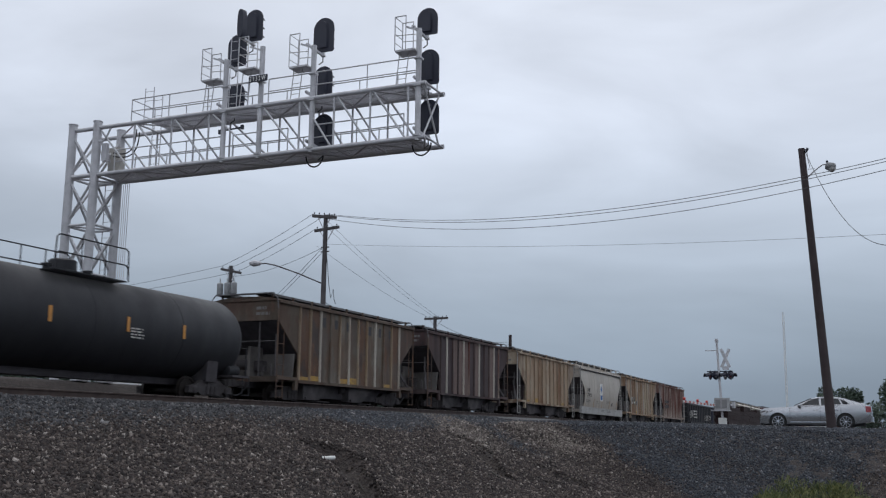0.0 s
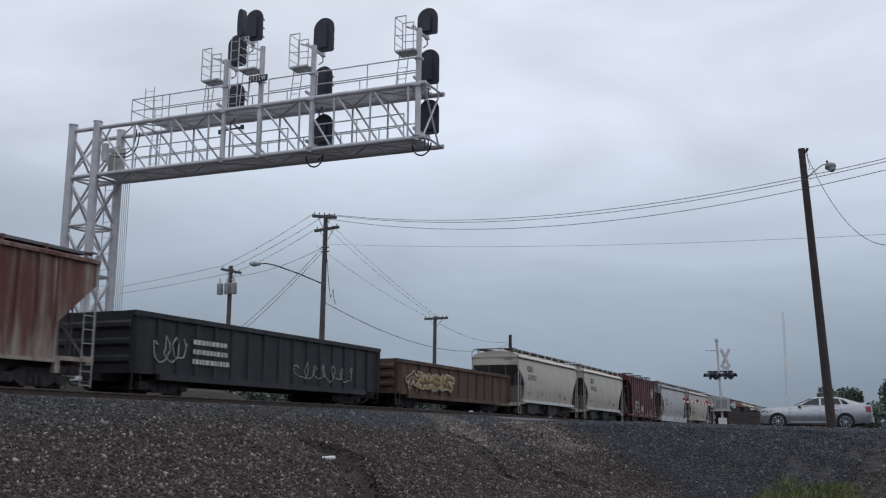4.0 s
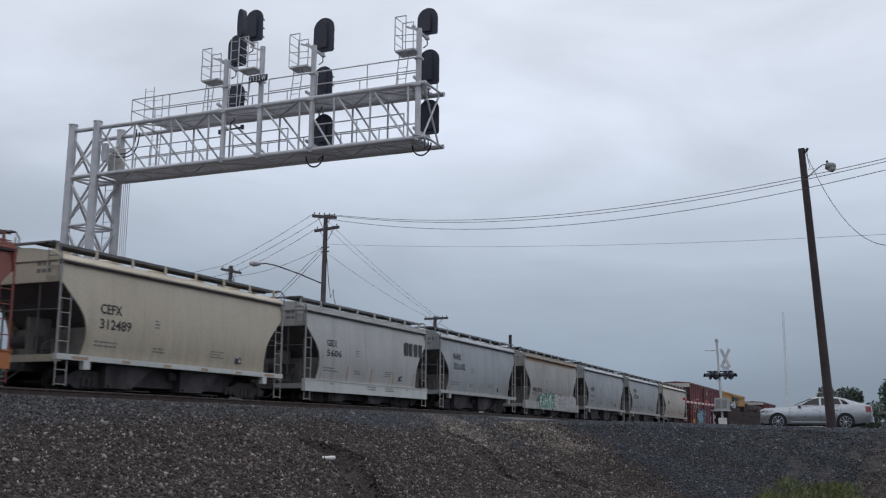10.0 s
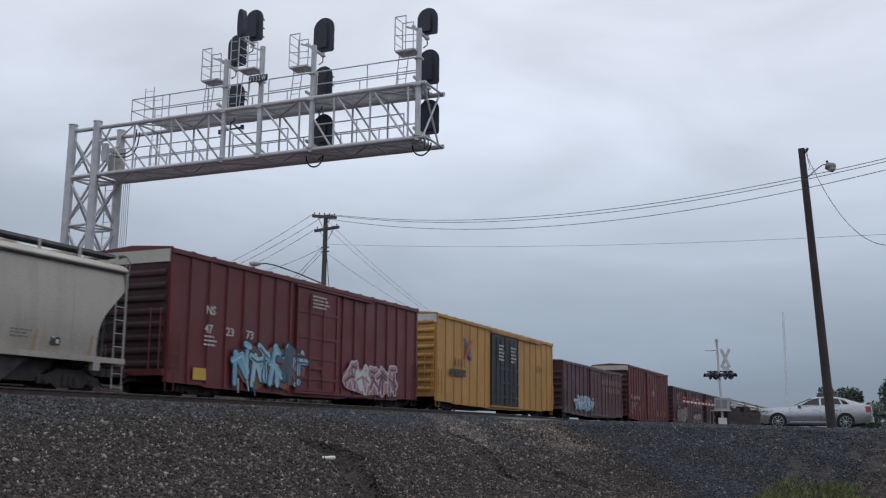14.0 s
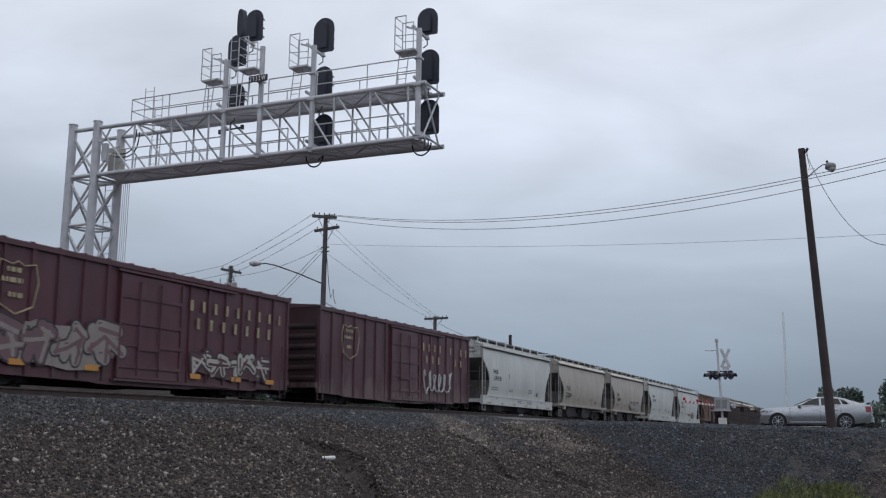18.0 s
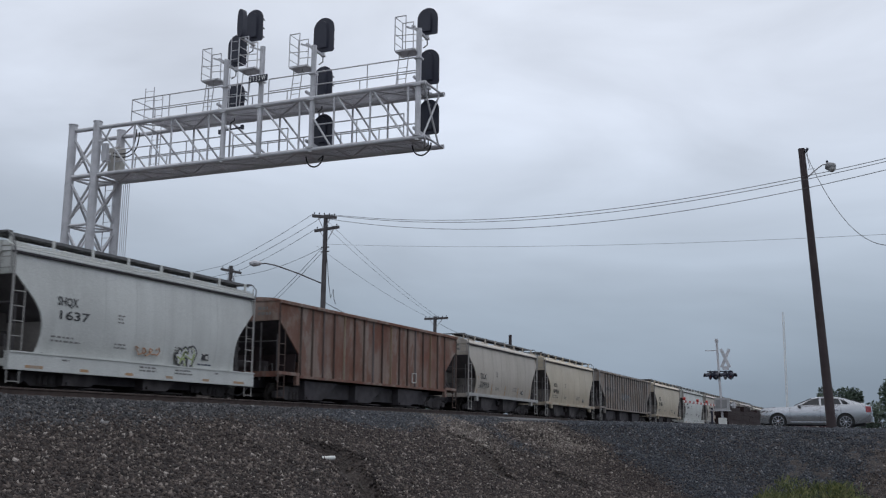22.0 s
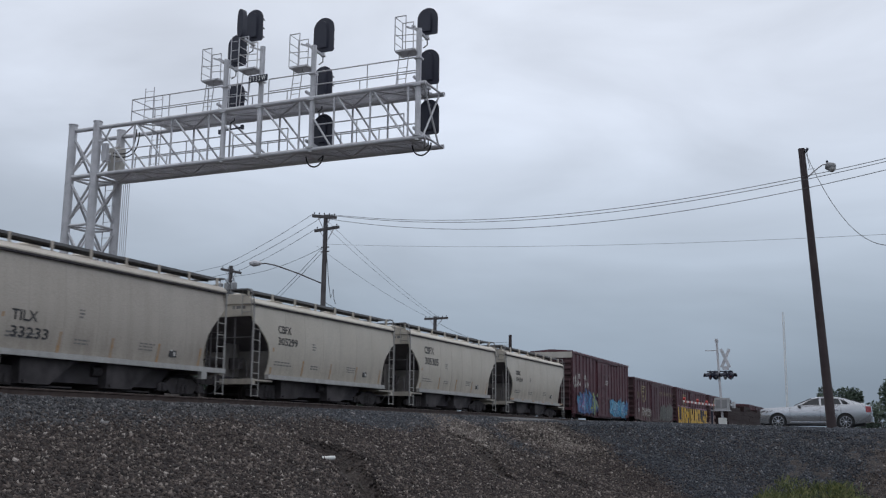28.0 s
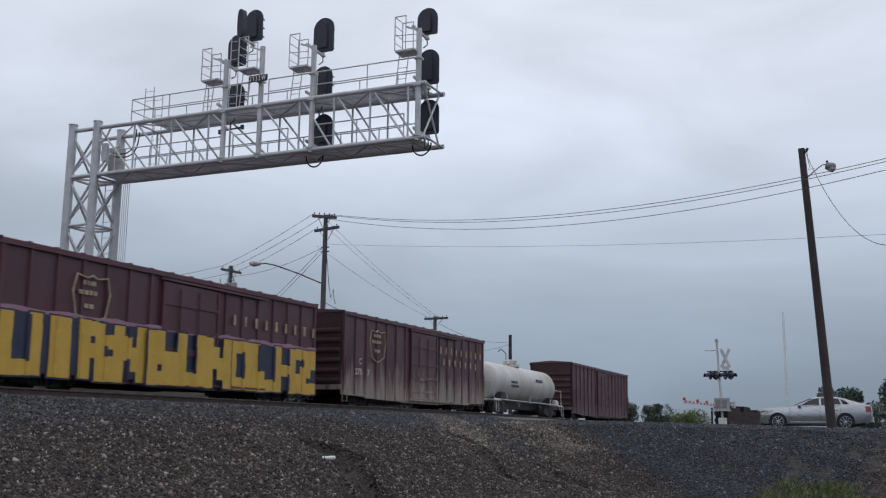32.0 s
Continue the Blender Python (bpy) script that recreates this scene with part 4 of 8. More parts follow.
def hopper_underside(car, half, bays=2, dark=UNDER, plate_z=1.02, chute=CHUTE, ends=(GRIMESHADE, PLATE)):
    """Slope sheets, chutes, bolsters and the centre sill."""
    for k in (-1, 1):
        e = k * (half - 0.1)
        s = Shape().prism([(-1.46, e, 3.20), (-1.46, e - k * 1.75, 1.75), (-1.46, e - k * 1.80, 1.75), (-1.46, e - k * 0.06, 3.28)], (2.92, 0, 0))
        part("slope_sheet", s, ends[0], car, "steep end sheet, dark with grime and painted shade")
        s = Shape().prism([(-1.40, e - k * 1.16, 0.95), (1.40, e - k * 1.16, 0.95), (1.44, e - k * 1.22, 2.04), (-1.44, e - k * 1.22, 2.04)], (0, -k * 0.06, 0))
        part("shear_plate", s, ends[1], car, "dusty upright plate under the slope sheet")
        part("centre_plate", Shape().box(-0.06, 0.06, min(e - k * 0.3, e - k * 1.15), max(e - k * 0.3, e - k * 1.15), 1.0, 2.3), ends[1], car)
        s = Shape()
        for x, y, zt in ((0.62, 0.05, 3.25), (-0.45, 0.08, 3.2), (1.12, 0.42, 2.75), (-1.12, 0.42, 2.75)):
            s.beam((x, e - k * y, 1.0), (x, e - k * y, zt), 0.055)
        s.tube((-1.45, e - k * 0.02, 2.45), (1.45, e - k * 0.02, 2.45), 0.022, 6)
        s.path([(0.75, e - k * 0.1, 1.05), (0.8, e - k * 0.14, 1.5), (1.05, e - k * 0.2, 1.62), (1.1, e - k * 0.2, 1.05)], 0.025, 6)
        part("end_frame", s, ENDPIPE, car, "grimy end posts and brake pipe")
        s = Shape().tube((-0.95, e - k * 0.75, 1.62), (-0.15, e - k * 0.75, 1.62), 0.2, 12).box(0.1, 0.5, min(e - k * 0.5, e - k * 0.8), max(e - k * 0.5, e - k * 0.8), 1.35, 1.75)
        part("air_reservoir", s, TRUCKMAT, car, "grimy brake reservoir and valve", 40)
        s = Shape().box(-1.5, 1.5, min(e + k * 0.02, e - k * 0.16), max(e + k * 0.02, e - k * 0.16), plate_z - 0.16, plate_z + 0.04)
        s.box(-1.5, 1.5, min(e, e - k * 1.3), max(e, e - k * 1.3), plate_z - 0.04, plate_z + 0.02)
        part("end_platform", s, car["paintmat"], car)
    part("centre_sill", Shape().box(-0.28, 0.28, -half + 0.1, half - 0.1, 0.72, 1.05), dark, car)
    # one dark sheet paints the shade between the lighter chutes
    part("bay_wall", Shape().prism([(-1.05, -half + 2.3, 1.04), (-1.05, half - 2.3, 1.04), (-1.05, half - 3.0, 0.42), (-1.05, -half + 2.3, 0.42)], (2.1, 0, 0)), dark, car, "inner bay sheets, dark with painted shade")
    pitch = (2 * half - 4.3) / (bays + 0.05)
    for b in range(bays):
        y = -half + 2.2 + b * pitch
        w = pitch * 0.63
        ring = [(y, 1.05), (y + w, 1.05), (y + w * 0.52, 0.32), (y, 0.32)]
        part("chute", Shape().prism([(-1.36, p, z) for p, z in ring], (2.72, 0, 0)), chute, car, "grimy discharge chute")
        part("gate", Shape().box(-1.0, 1.0, y + 0.05, y + w * 0.5, 0.22, 0.34, 0.03), TRUCKMAT, car)
        part("gate_shaft", Shape().tube((1.30, y + 0.15, 0.40), (1.42, y + 0.15, 0.40), 0.05, 8).beam((1.2, y + w * 0.3, 0.28), (1.2, y + w, 0.28), 0.04), TRUCKMAT, car)
    s = Shape().tube((1.05, -0.4, 0.8), (1.05, 0.4, 0.8), 0.16, 12).beam((1.0, -half * 0.4, 0.62), (1.0, half * 0.4, 0.62), 0.03)
    part("brake_cylinder", s, TRUCKMAT, car)


def corner_ladder(car, half, k, sx, x, mat, top, eave, low=0.30):
    """The tall corner post with the ladder that hangs on it."""
    e, i = k * (half - 0.03), k * (half - 0.46)
    part("corner_post", Shape().beam((sx * x, e, 0.9), (sx * x, e, eave), 0.06, 0.06), mat, car)
    s = Shape().beam((sx * x, i, low), (sx * x, i, top), 0.035).beam((sx * x, e, low), (sx * x, e, 0.95), 0.035)
    s.path([(sx * x, i, top), (sx * x, i + k * 0.02, top + 0.08), (sx * (x - 0.08), i + k * 0.08, top + 0.1)], 0.017, 5)
    z = low + 0.05
    while z < top - 0.1:
        s.tube((sx * x, e, z), (sx * x, i, z), 0.016, 5)
        z += 0.40
    part("side_ladder", s, mat, car, "steel corner ladder")


def smooth_hopper(length, pm, sill=None, label="", group="covered hoppers", reflect=True, ladder=None, style="full"):
    """style: full, a slim sill from end to end; short, a lower roof and a sill between the trucks only; deep, a broad sill from end to end."""
    half = length / 2
    car = thing("covered_hopper", (0, 0, 0), label, "freight car", group)
    car["paintmat"] = pm
    ladder = ladder or (LADDERGREY if pm.name != "paint_brick_red" else pm)
    eave = 3.64 if style == "short" else 3.80
    cut = CHAMFER if style == "short" else CUT
    peak = eave + 0.44
    for sx in (-1, 1):
        part("side_sheet", bowed_side(half, sx, cut, eave), pm, car, "smooth bowed steel side", 30)
        x0, x1 = sorted((sx * 1.40, sx * 1.565))
        s = Shape()
        if style == "deep":
            s.box(x0, x1, -half, half, 0.66, 1.15).beam((sx * 1.575, -half, 1.13), (sx * 1.575, half, 1.13), 0.04, 0.04)
        elif style == "short":
            s.box(x0, x1, -half + 1.0, half - 1.0, 0.98, 1.15).beam((sx * 1.575, -half + 1.0, 1.0), (sx * 1.575, half - 1.0, 1.0), 0.03, 0.03)
        else:
            s.box(x0, x1, -half, half, 1.04, 1.20)
            for k in (-1, 1):
                s.box(x0, x1, min(k * (half - 1.05), k * (half - 1.32)), max(k * (half - 1.05), k * (half - 1.32)), 0.80, 1.04)
        part("side_sill", s, sill or pm, car)
        # dark strip that paints the shadow line below the roof overhang
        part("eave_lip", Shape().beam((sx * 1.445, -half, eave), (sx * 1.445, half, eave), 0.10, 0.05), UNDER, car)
    part("roof", Shape().loft([roof_ring(-half, 1.51, eave + 0.03, peak), roof_ring(half, 1.51, eave + 0.03, peak)]), pm, car, "curved roof with hatches", 40)
    if style == "deep":
        for j in range(3):
            part("roof_rib", Shape().beam((1.475 - 0.035 * j * j, -half + 0.05, eave + 0.12 + 0.075 * j), (1.475 - 0.035 * j * j, half - 0.05, eave + 0.12 + 0.075 * j), 0.03, 0.03), pm, car, "pressed line along the roof edge")
    part("hopper_tub", Shape().box(-1.28, 1.28, -half + 1.85, half - 1.85, 1.06, eave), pm, car)
    for k in (-1, 1):
        e = k * (half - 0.05)
        ring = [(-1.44, 3.22), (1.44, 3.22), (1.46, eave + 0.03), (1.1, peak - 0.1), (-1.1, peak - 0.1), (-1.46, eave + 0.03)]
        part("end_panel", Shape().prism([(x, e - k * 0.05, z) for x, z in (ring if k < 0 else ring[::-1])], (0, k * 0.05, 0)), pm, car, "painted panel across the end")
        bars(car, 0, 0, 2, 0.6, 0.11, 0.1, MIDINK, 0, random.Random(int(half * 90) + k), "end_lettering").matrix_basis = Matrix.Translation((0.55, e + k * 0.004, 3.7)) @ pose(0, 0, 0, 0, 0, -90 if k < 0 else 90)
        for sx in (-1, 1):
            corner_ladder(car, half, k, sx, 1.50, ladder, 2.86, eave)
        part("end_ladder", ladder_shape(0, 1.0, 1.4, 3.25, 4.2, 0.3).turned(e + k * 0.06), ladder, car)
    hopper_underside(car, half, 2, UNDER, 1.14 if style == "full" else 0.92)
    running_boards(car, half, eave + 0.55, eave + 0.38)
    trucks(car, (-half + 1.75, half - 1.75))
    couplers(car, half)
    seams = 6
    for i in range(seams):
        y = -half + 2.2 + (length - 4.4) * i / (seams - 1)
        zs = [1.16 + (eave - 1.2) * j / 10 for j in range(11)]
        part("weld_seam", Shape().loft([[(bulge(z) - 0.01, y - 0.02, z), (bulge(z) + 0.005, y - 0.008, z), (bulge(z) + 0.005, y + 0.008, z), (bulge(z) - 0.01, y + 0.02, z)] for z in zs]), pm, car)
    if reflect == "upright":
        for i in range(5):
            y = -half + 1.32 + (length - 2.7) * i / 4
            hi = 2.15 if i == 0 else 1.80
            x = [bulge(1.24) + 0.006, bulge(hi) + 0.006]
            part("reflector", Shape().prism([(x[0], y - 0.06, 1.20), (x[0], y + 0.05, 1.20), (x[1], y + 0.07, hi), (x[1], y - 0.02, hi)], (0.003, 0, 0)), WORNREFLECT, car, "worn upright amber reflector strip")
    elif reflect:
        n = 6
        for i in range(n):
            y = -half + 0.9 + (length - 1.8) * i / (n - 1)
            wide = 0.32 if i in (0, n - 1) else 0.17
            zz = 0.72 if style == "deep" else 1.07
            part("reflector", Shape().box(1.566, 1.572, y - wide, y + wide, zz, zz + 0.08), WORNREFLECT, car, "amber reflector strip")
    if style == "deep":
        for y, n in ((-half + 1.9, 1), (-0.5, 2), (1.2, 2), (half - 2.3, 1)):
            bars(car, y, 0.98, n, 0.9 if n > 1 else 0.3, 0.05, 0.05, MIDINK, 1.572)
    x = bulge(1.55)
    part("data_plate", Shape().box(x - 0.01, x + 0.012, half - 2.95, half - 2.6, 1.42, 1.72), INK, car, "black stencil square")
    part("stencil_window", Shape().box(x + 0.012, x + 0.015, half - 2.90, half - 2.79, 1.60, 1.68).box(x + 0.012, x + 0.015, half - 2.75, half - 2.65, 1.46, 1.58), PALEINK, car)
    bars(car, half - 4.4, 1.72, 3, 0.8, 0.04, 0.05, MIDINK, 1.535)
    bars(car, -half + 1.5, 1.62, 2, 1.2, 0.05, 0.06, MIDINK, 1.535)
    bars(car, -half + 4.1, 2.45, 3, 0.28, 0.05, 0.05, MIDINK, 1.535)
    bars(car, -half * 0.28, 1.6, 2, 0.6, 0.05, 0.05, MIDINK, 1.535)
    return car


def ribbed_hopper(length, pm, ribmat=None, ribs=11, sill=None, label="", group="covered hoppers", eave=3.90, ribw=0.10, cutz=3.25, ladder=None, boards=True, bottom=1.03, boardz=None, ends=None, panels=None, patches=(), cut=None):
    """panels: paints of the bays between the ribs, in turn. cut: outline of the side's end as inset and height. patches: bays with a patch of yellow paint at the foot."""
    half = length / 2
    car = thing("ribbed_hopper", (0, 0, 0), label, "freight car", group)
    car["paintmat"] = pm
    ladder = ladder or LADDERGREY
    cut = cut or [(0.0, eave), (0.02, cutz), (1.5, 2.02), (1.5, bottom)]
    for sx in (-1, 1):
        ring = [(half - a, z) for a, z in cut] + [(-half + a, z) for a, z in reversed(cut)]
        part("side_sheet", Shape().prism([(sx * 1.5, y, z) for y, z in (ring if sx < 0 else ring[::-1])], (-sx * 0.05, 0, 0)), pm, car, "riveted side between upright ribs")
        for i in range(ribs):
            y = -half + 1.55 + (length - 3.1) * i / (ribs - 1)
            ring = [(1.5, -ribw / 2), (1.57, -ribw / 2 + 0.02), (1.57, ribw / 2 - 0.02), (1.5, ribw / 2)]
            part("rib", Shape().prism([(sx * a, y + b, bottom) for a, b in ring], (0, 0, eave - bottom - 0.02)), (ribmat[i % len(ribmat)] if isinstance(ribmat, list) else ribmat) or pm, car)
        pitch = (length - 3.1) / (ribs - 1)
        for i in range(ribs - 1 if panels else 0):
            y = -half + 1.55 + pitch * (i + 0.5)
            part("bay_panel", Shape().box(min(sx * 1.5, sx * 1.505), max(sx * 1.5, sx * 1.505), y - pitch / 2 + 0.02, y + pitch / 2 - 0.02, bottom + 0.01, eave - 0.03), panels[i % len(panels)], car, "weathered sheet between two ribs")
            if i in patches:
                part("paint_patch", Shape().box(min(sx * 1.506, sx * 1.509), max(sx * 1.506, sx * 1.509), y - pitch / 2 + 0.06, y + pitch / 2 - 0.06, bottom + 0.03, bottom + 0.16 + 0.06 * (i % 3)), OLDYELLOW, car, "worn yellow paint patch")
        part("side_sill", Shape().box(min(sx * 1.42, sx * 1.56), max(sx * 1.42, sx * 1.56), -half + 1.5, half - 1.5, bottom - 0.10, bottom), sill or pm, car)
        for k in (-1, 1):
            a, b, c = k * half, k * (half - 1.3), k * (half - 1.5)
            ring = [(a, bottom + 0.10), (c, bottom + 0.10), (c, bottom - 0.38), (b, bottom - 0.38), (b, bottom - 0.02), (a, bottom - 0.02)]
            part("end_sill", Shape().prism([(sx * 1.40, y, z) for y, z in (ring if sx * k > 0 else ring[::-1])], (sx * 0.14, 0, 0)), pm, car, "stub of the sill beside the truck")
        part("top_chord", Shape().box(min(sx * 1.46, sx * 1.6), max(sx * 1.46, sx * 1.6), -half, half, eave - 0.02, eave + 0.09), pm, car)
    part("roof", Shape().loft([roof_ring(-half, 1.5, eave + 0.08, eave + 0.26), roof_ring(half, 1.5, eave + 0.08, eave + 0.26)]), pm, car, "low arched roof", 40)
    part("hopper_tub", Shape().box(-1.42, 1.42, -half + 1.85, half - 1.85, bottom - 0.02, eave), pm, car)
    for k in (-1, 1):
        e = k * (half - 0.05)
        part("end_panel", Shape().box(-1.48, 1.48, min(e, e - k * 0.05), max(e, e - k * 0.05), cutz - 0.02, eave + 0.08), pm, car, "painted panel across the end")
        bars(car, 0, 0, 2, 0.6, 0.11, 0.1, MIDINK, 0, random.Random(int(half * 70) + k), "end_lettering").matrix_basis = Matrix.Translation((0.5, e + k * 0.004, cutz + 0.4)) @ pose(0, 0, 0, 0, 0, -90 if k < 0 else 90)
        for sx in (-1, 1):
            corner_ladder(car, half, k, sx, 1.51, ladder, 2.84, eave)
            part("end_brace", Shape().beam((sx * 1.4, e - k * 0.1, 1.05), (sx * 0.9, e - k * 0.9, 2.3), 0.08), GRIMESHADE, car)
    # end recesses get dark materials: their shade is painted in
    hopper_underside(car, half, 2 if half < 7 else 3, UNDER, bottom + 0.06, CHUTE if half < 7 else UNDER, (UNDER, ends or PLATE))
    if boards:
        running_boards(car, half, boardz or eave + 0.35, eave + 0.24)
    trucks(car, (-half + 1.75, half - 1.75))
    couplers(car, half)
    return car


def boxcar(length, pm, eave, label, group="boxcars", ribs=14, door=(0.0, 3.05), doormat=None, endmat=None, roofmat=None, capmat=None, ribbed_door=False, bottom=0.42, doors=1, sillmat=None):
    """ribs: upright side posts. door: middle and width. capmat: a pale band across the top of the ends."""
    half = length / 2
    car = thing("boxcar", (0, 0, 0), label, "freight car", group)
    car["paintmat"] = pm
    d0, d1 = door[0] - door[1] / 2, door[0] + door[1] / 2
    for sx in (-1, 1):
        fish = [(-half, eave), (-half, bottom + 0.2), (-half + 1.9, bottom + 0.16), (-half + 2.2, bottom + 0.1), (d0 - 1.0, bottom + 0.05), (d0 - 0.5, bottom), (d1 + 0.5, bottom), (d1 + 1.0, bottom + 0.05), (half - 2.2, bottom + 0.1), (half - 1.9, bottom + 0.16), (half, bottom + 0.2), (half, eave)]
        part("side_wall", Shape().prism([(sx * 1.5, y, z) for y, z in (fish if sx > 0 else fish[::-1])], (-sx * 0.06, 0, 0)), pm, car, "steel side wall between upright posts")
        done = 0
        for i in range(ribs):
            y = -half + 0.12 + (length - 0.24) * i / (ribs - 1)
            if d0 - 0.1 < y < d1 + 0.1:
                continue
            low = bottom + (0.22 if abs(y) > half - 2.2 else 0.12)
            ring = [(1.5, -0.07), (1.56, -0.05), (1.56, 0.05), (1.5, 0.07)]
            part("side_post", Shape().prism([(sx * a, y + b, low) for a, b in ring], (0, 0, eave - low - 0.1)), pm, car)
        part("top_chord", Shape().box(min(sx * 1.46, sx * 1.59), max(sx * 1.46, sx * 1.59), -half, half, eave - 0.12, eave + 0.02), pm, car)
        n = doors
        for j in range(n):
            a, b = d0 + (d1 - d0) * j / n, d0 + (d1 - d0) * (j + 1) / n
            s = Shape().box(min(sx * 1.5, sx * 1.585), max(sx * 1.5, sx * 1.585), a + 0.03, b - 0.03, bottom + 0.22, eave - 0.28)
            dd = part("door", s, doormat or pm, car, "sliding plug door with lock bars")
            s = Shape()
            if ribbed_door:
                for q in range(16):
                    z = bottom + 0.35 + q * (eave - bottom - 0.8) / 15
                    s.beam((sx * 1.595, a + 0.1, z), (sx * 1.595, b - 0.1, z), 0.05, 0.09)
            else:
                for f in (0.16, 0.34, 0.52, 0.74):
                    z = bottom + (eave - bottom) * f
                    s.beam((sx * 1.60, a + 0.06, z), (sx * 1.60, b - 0.06, z), 0.05, 0.11)
                for yy in (a + 0.08, b - 0.08):
                    s.beam((sx * 1.60, yy, bottom + 0.25), (sx * 1.60, yy, eave - 0.3), 0.05, 0.09, up=(0, 1, 0))
            part("door_frame", s, doormat or pm, dd)
            s = Shape()
            for yy in (a + (b - a) * 0.3, a + (b - a) * 0.62):
                s.tube((sx * 1.635, yy, bottom + 0.3), (sx * 1.635, yy, eave - 0.45), 0.025, 6)
            s.box(min(sx * 1.62, sx * 1.65), max(sx * 1.62, sx * 1.65), a + (b - a) * 0.3, a + (b - a) * 0.62, 1.5, 1.62)
            part("lock_bar", s, doormat or pm, dd)
        rail_len = d1 + (d1 - d0) * 0.95
        for z in (eave - 0.2, bottom + 0.16):
            part("door_track", Shape().beam((sx * 1.6, d0 - 0.1, z), (sx * 1.6, min(half - 0.3, rail_len), z), 0.08, 0.075), pm, car)
        for k in (-1, 1):
            lz = 2.2 if k > 0 else 2.2
            part("side_ladder", ladder_shape(sx * 1.6, *sorted((k * (half - 0.12), k * (half - 0.55))), 0.98, lz, 0.4), pm, car)
    # roof with cross seams
    peak = eave + 0.13
    ring = [(1.56, eave), (1.5, eave + 0.06), (0, peak), (-1.5, eave + 0.06), (-1.56, eave)]
    roof = part("roof", Shape().prism([(x, -half - 0.04, z) for x, z in ring], (0, length + 0.08, 0)), roofmat or pm, car, "low ridged steel roof")
    ring = [(1.60, eave + 0.02), (1.58, eave + 0.07), (0, peak + 0.055), (-1.58, eave + 0.07), (-1.60, eave + 0.02), (0, peak - 0.03)]
    for i in range(17):
        y = -half + length * i / 16
        part("roof_seam", Shape().prism([(x, y - 0.045, z) for x, z in ring], (0, 0.09, 0)), roofmat or pm, roof)
    for k in (-1, 1):
        e = k * half
        ring = [(1.5, 0.9), (1.5, eave), (0, peak - 0.02), (-1.5, eave), (-1.5, 0.9)]
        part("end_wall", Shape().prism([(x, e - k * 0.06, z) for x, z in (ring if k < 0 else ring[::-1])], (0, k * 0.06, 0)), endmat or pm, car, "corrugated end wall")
        z, j = 1.05, 0
        while z < eave - 0.5:
            prof = [(0, 0), (0.07, 0.09), (0.07, 0.17), (0, 0.27)]
            part("end_corrugation", Shape().prism([(-1.4, e + k * (a - 0.005), z + b) for a, b in prof], (2.8, 0, 0)), endmat or pm, car)
            z += 0.42
        if capmat:
            ring = [(1.52, eave - 0.42), (1.52, eave + 0.02), (0, peak + 0.02), (-1.52, eave + 0.02), (-1.52, eave - 0.42)]
            cap = part("end_cap", Shape().prism([(x, e, zz) for x, zz in ring], (0, k * 0.035, 0)), capmat, car, "pale painted band across the end")
            part("end_ladder", Shape().beam((1.35, e + k * 0.12, 1.0), (1.35, e + k * 0.12, 3.0), 0.04).beam((0.95, e + k * 0.12, 1.0), (0.95, e + k * 0.12, 3.0), 0.04), pm, car)
        part("end_sill", Shape().box(-1.5, 1.5, min(e, e + k * 0.12), max(e, e + k * 0.12), 0.82, 1.02), pm, car)
        part("brake_wheel", Shape().lathe((-0.6, e + k * 0.2, 2.3), (0, k, 0), [(0, 0.28), (0.03, 0.28), (0.03, 0.22), (0, 0.22)], 14), UNDER, car)
    part("floor_frame", Shape().box(-1.42, 1.42, -half + 0.1, half - 0.1, 0.95, 1.1).box(-0.3, 0.3, -half + 0.1, half - 0.1, 0.65, 0.95), UNDER, car)
    trucks(car, (-half + 2.35, half - 2.35))
    couplers(car, half, 1.1)
    stirrup(car, pm, half)
    return car


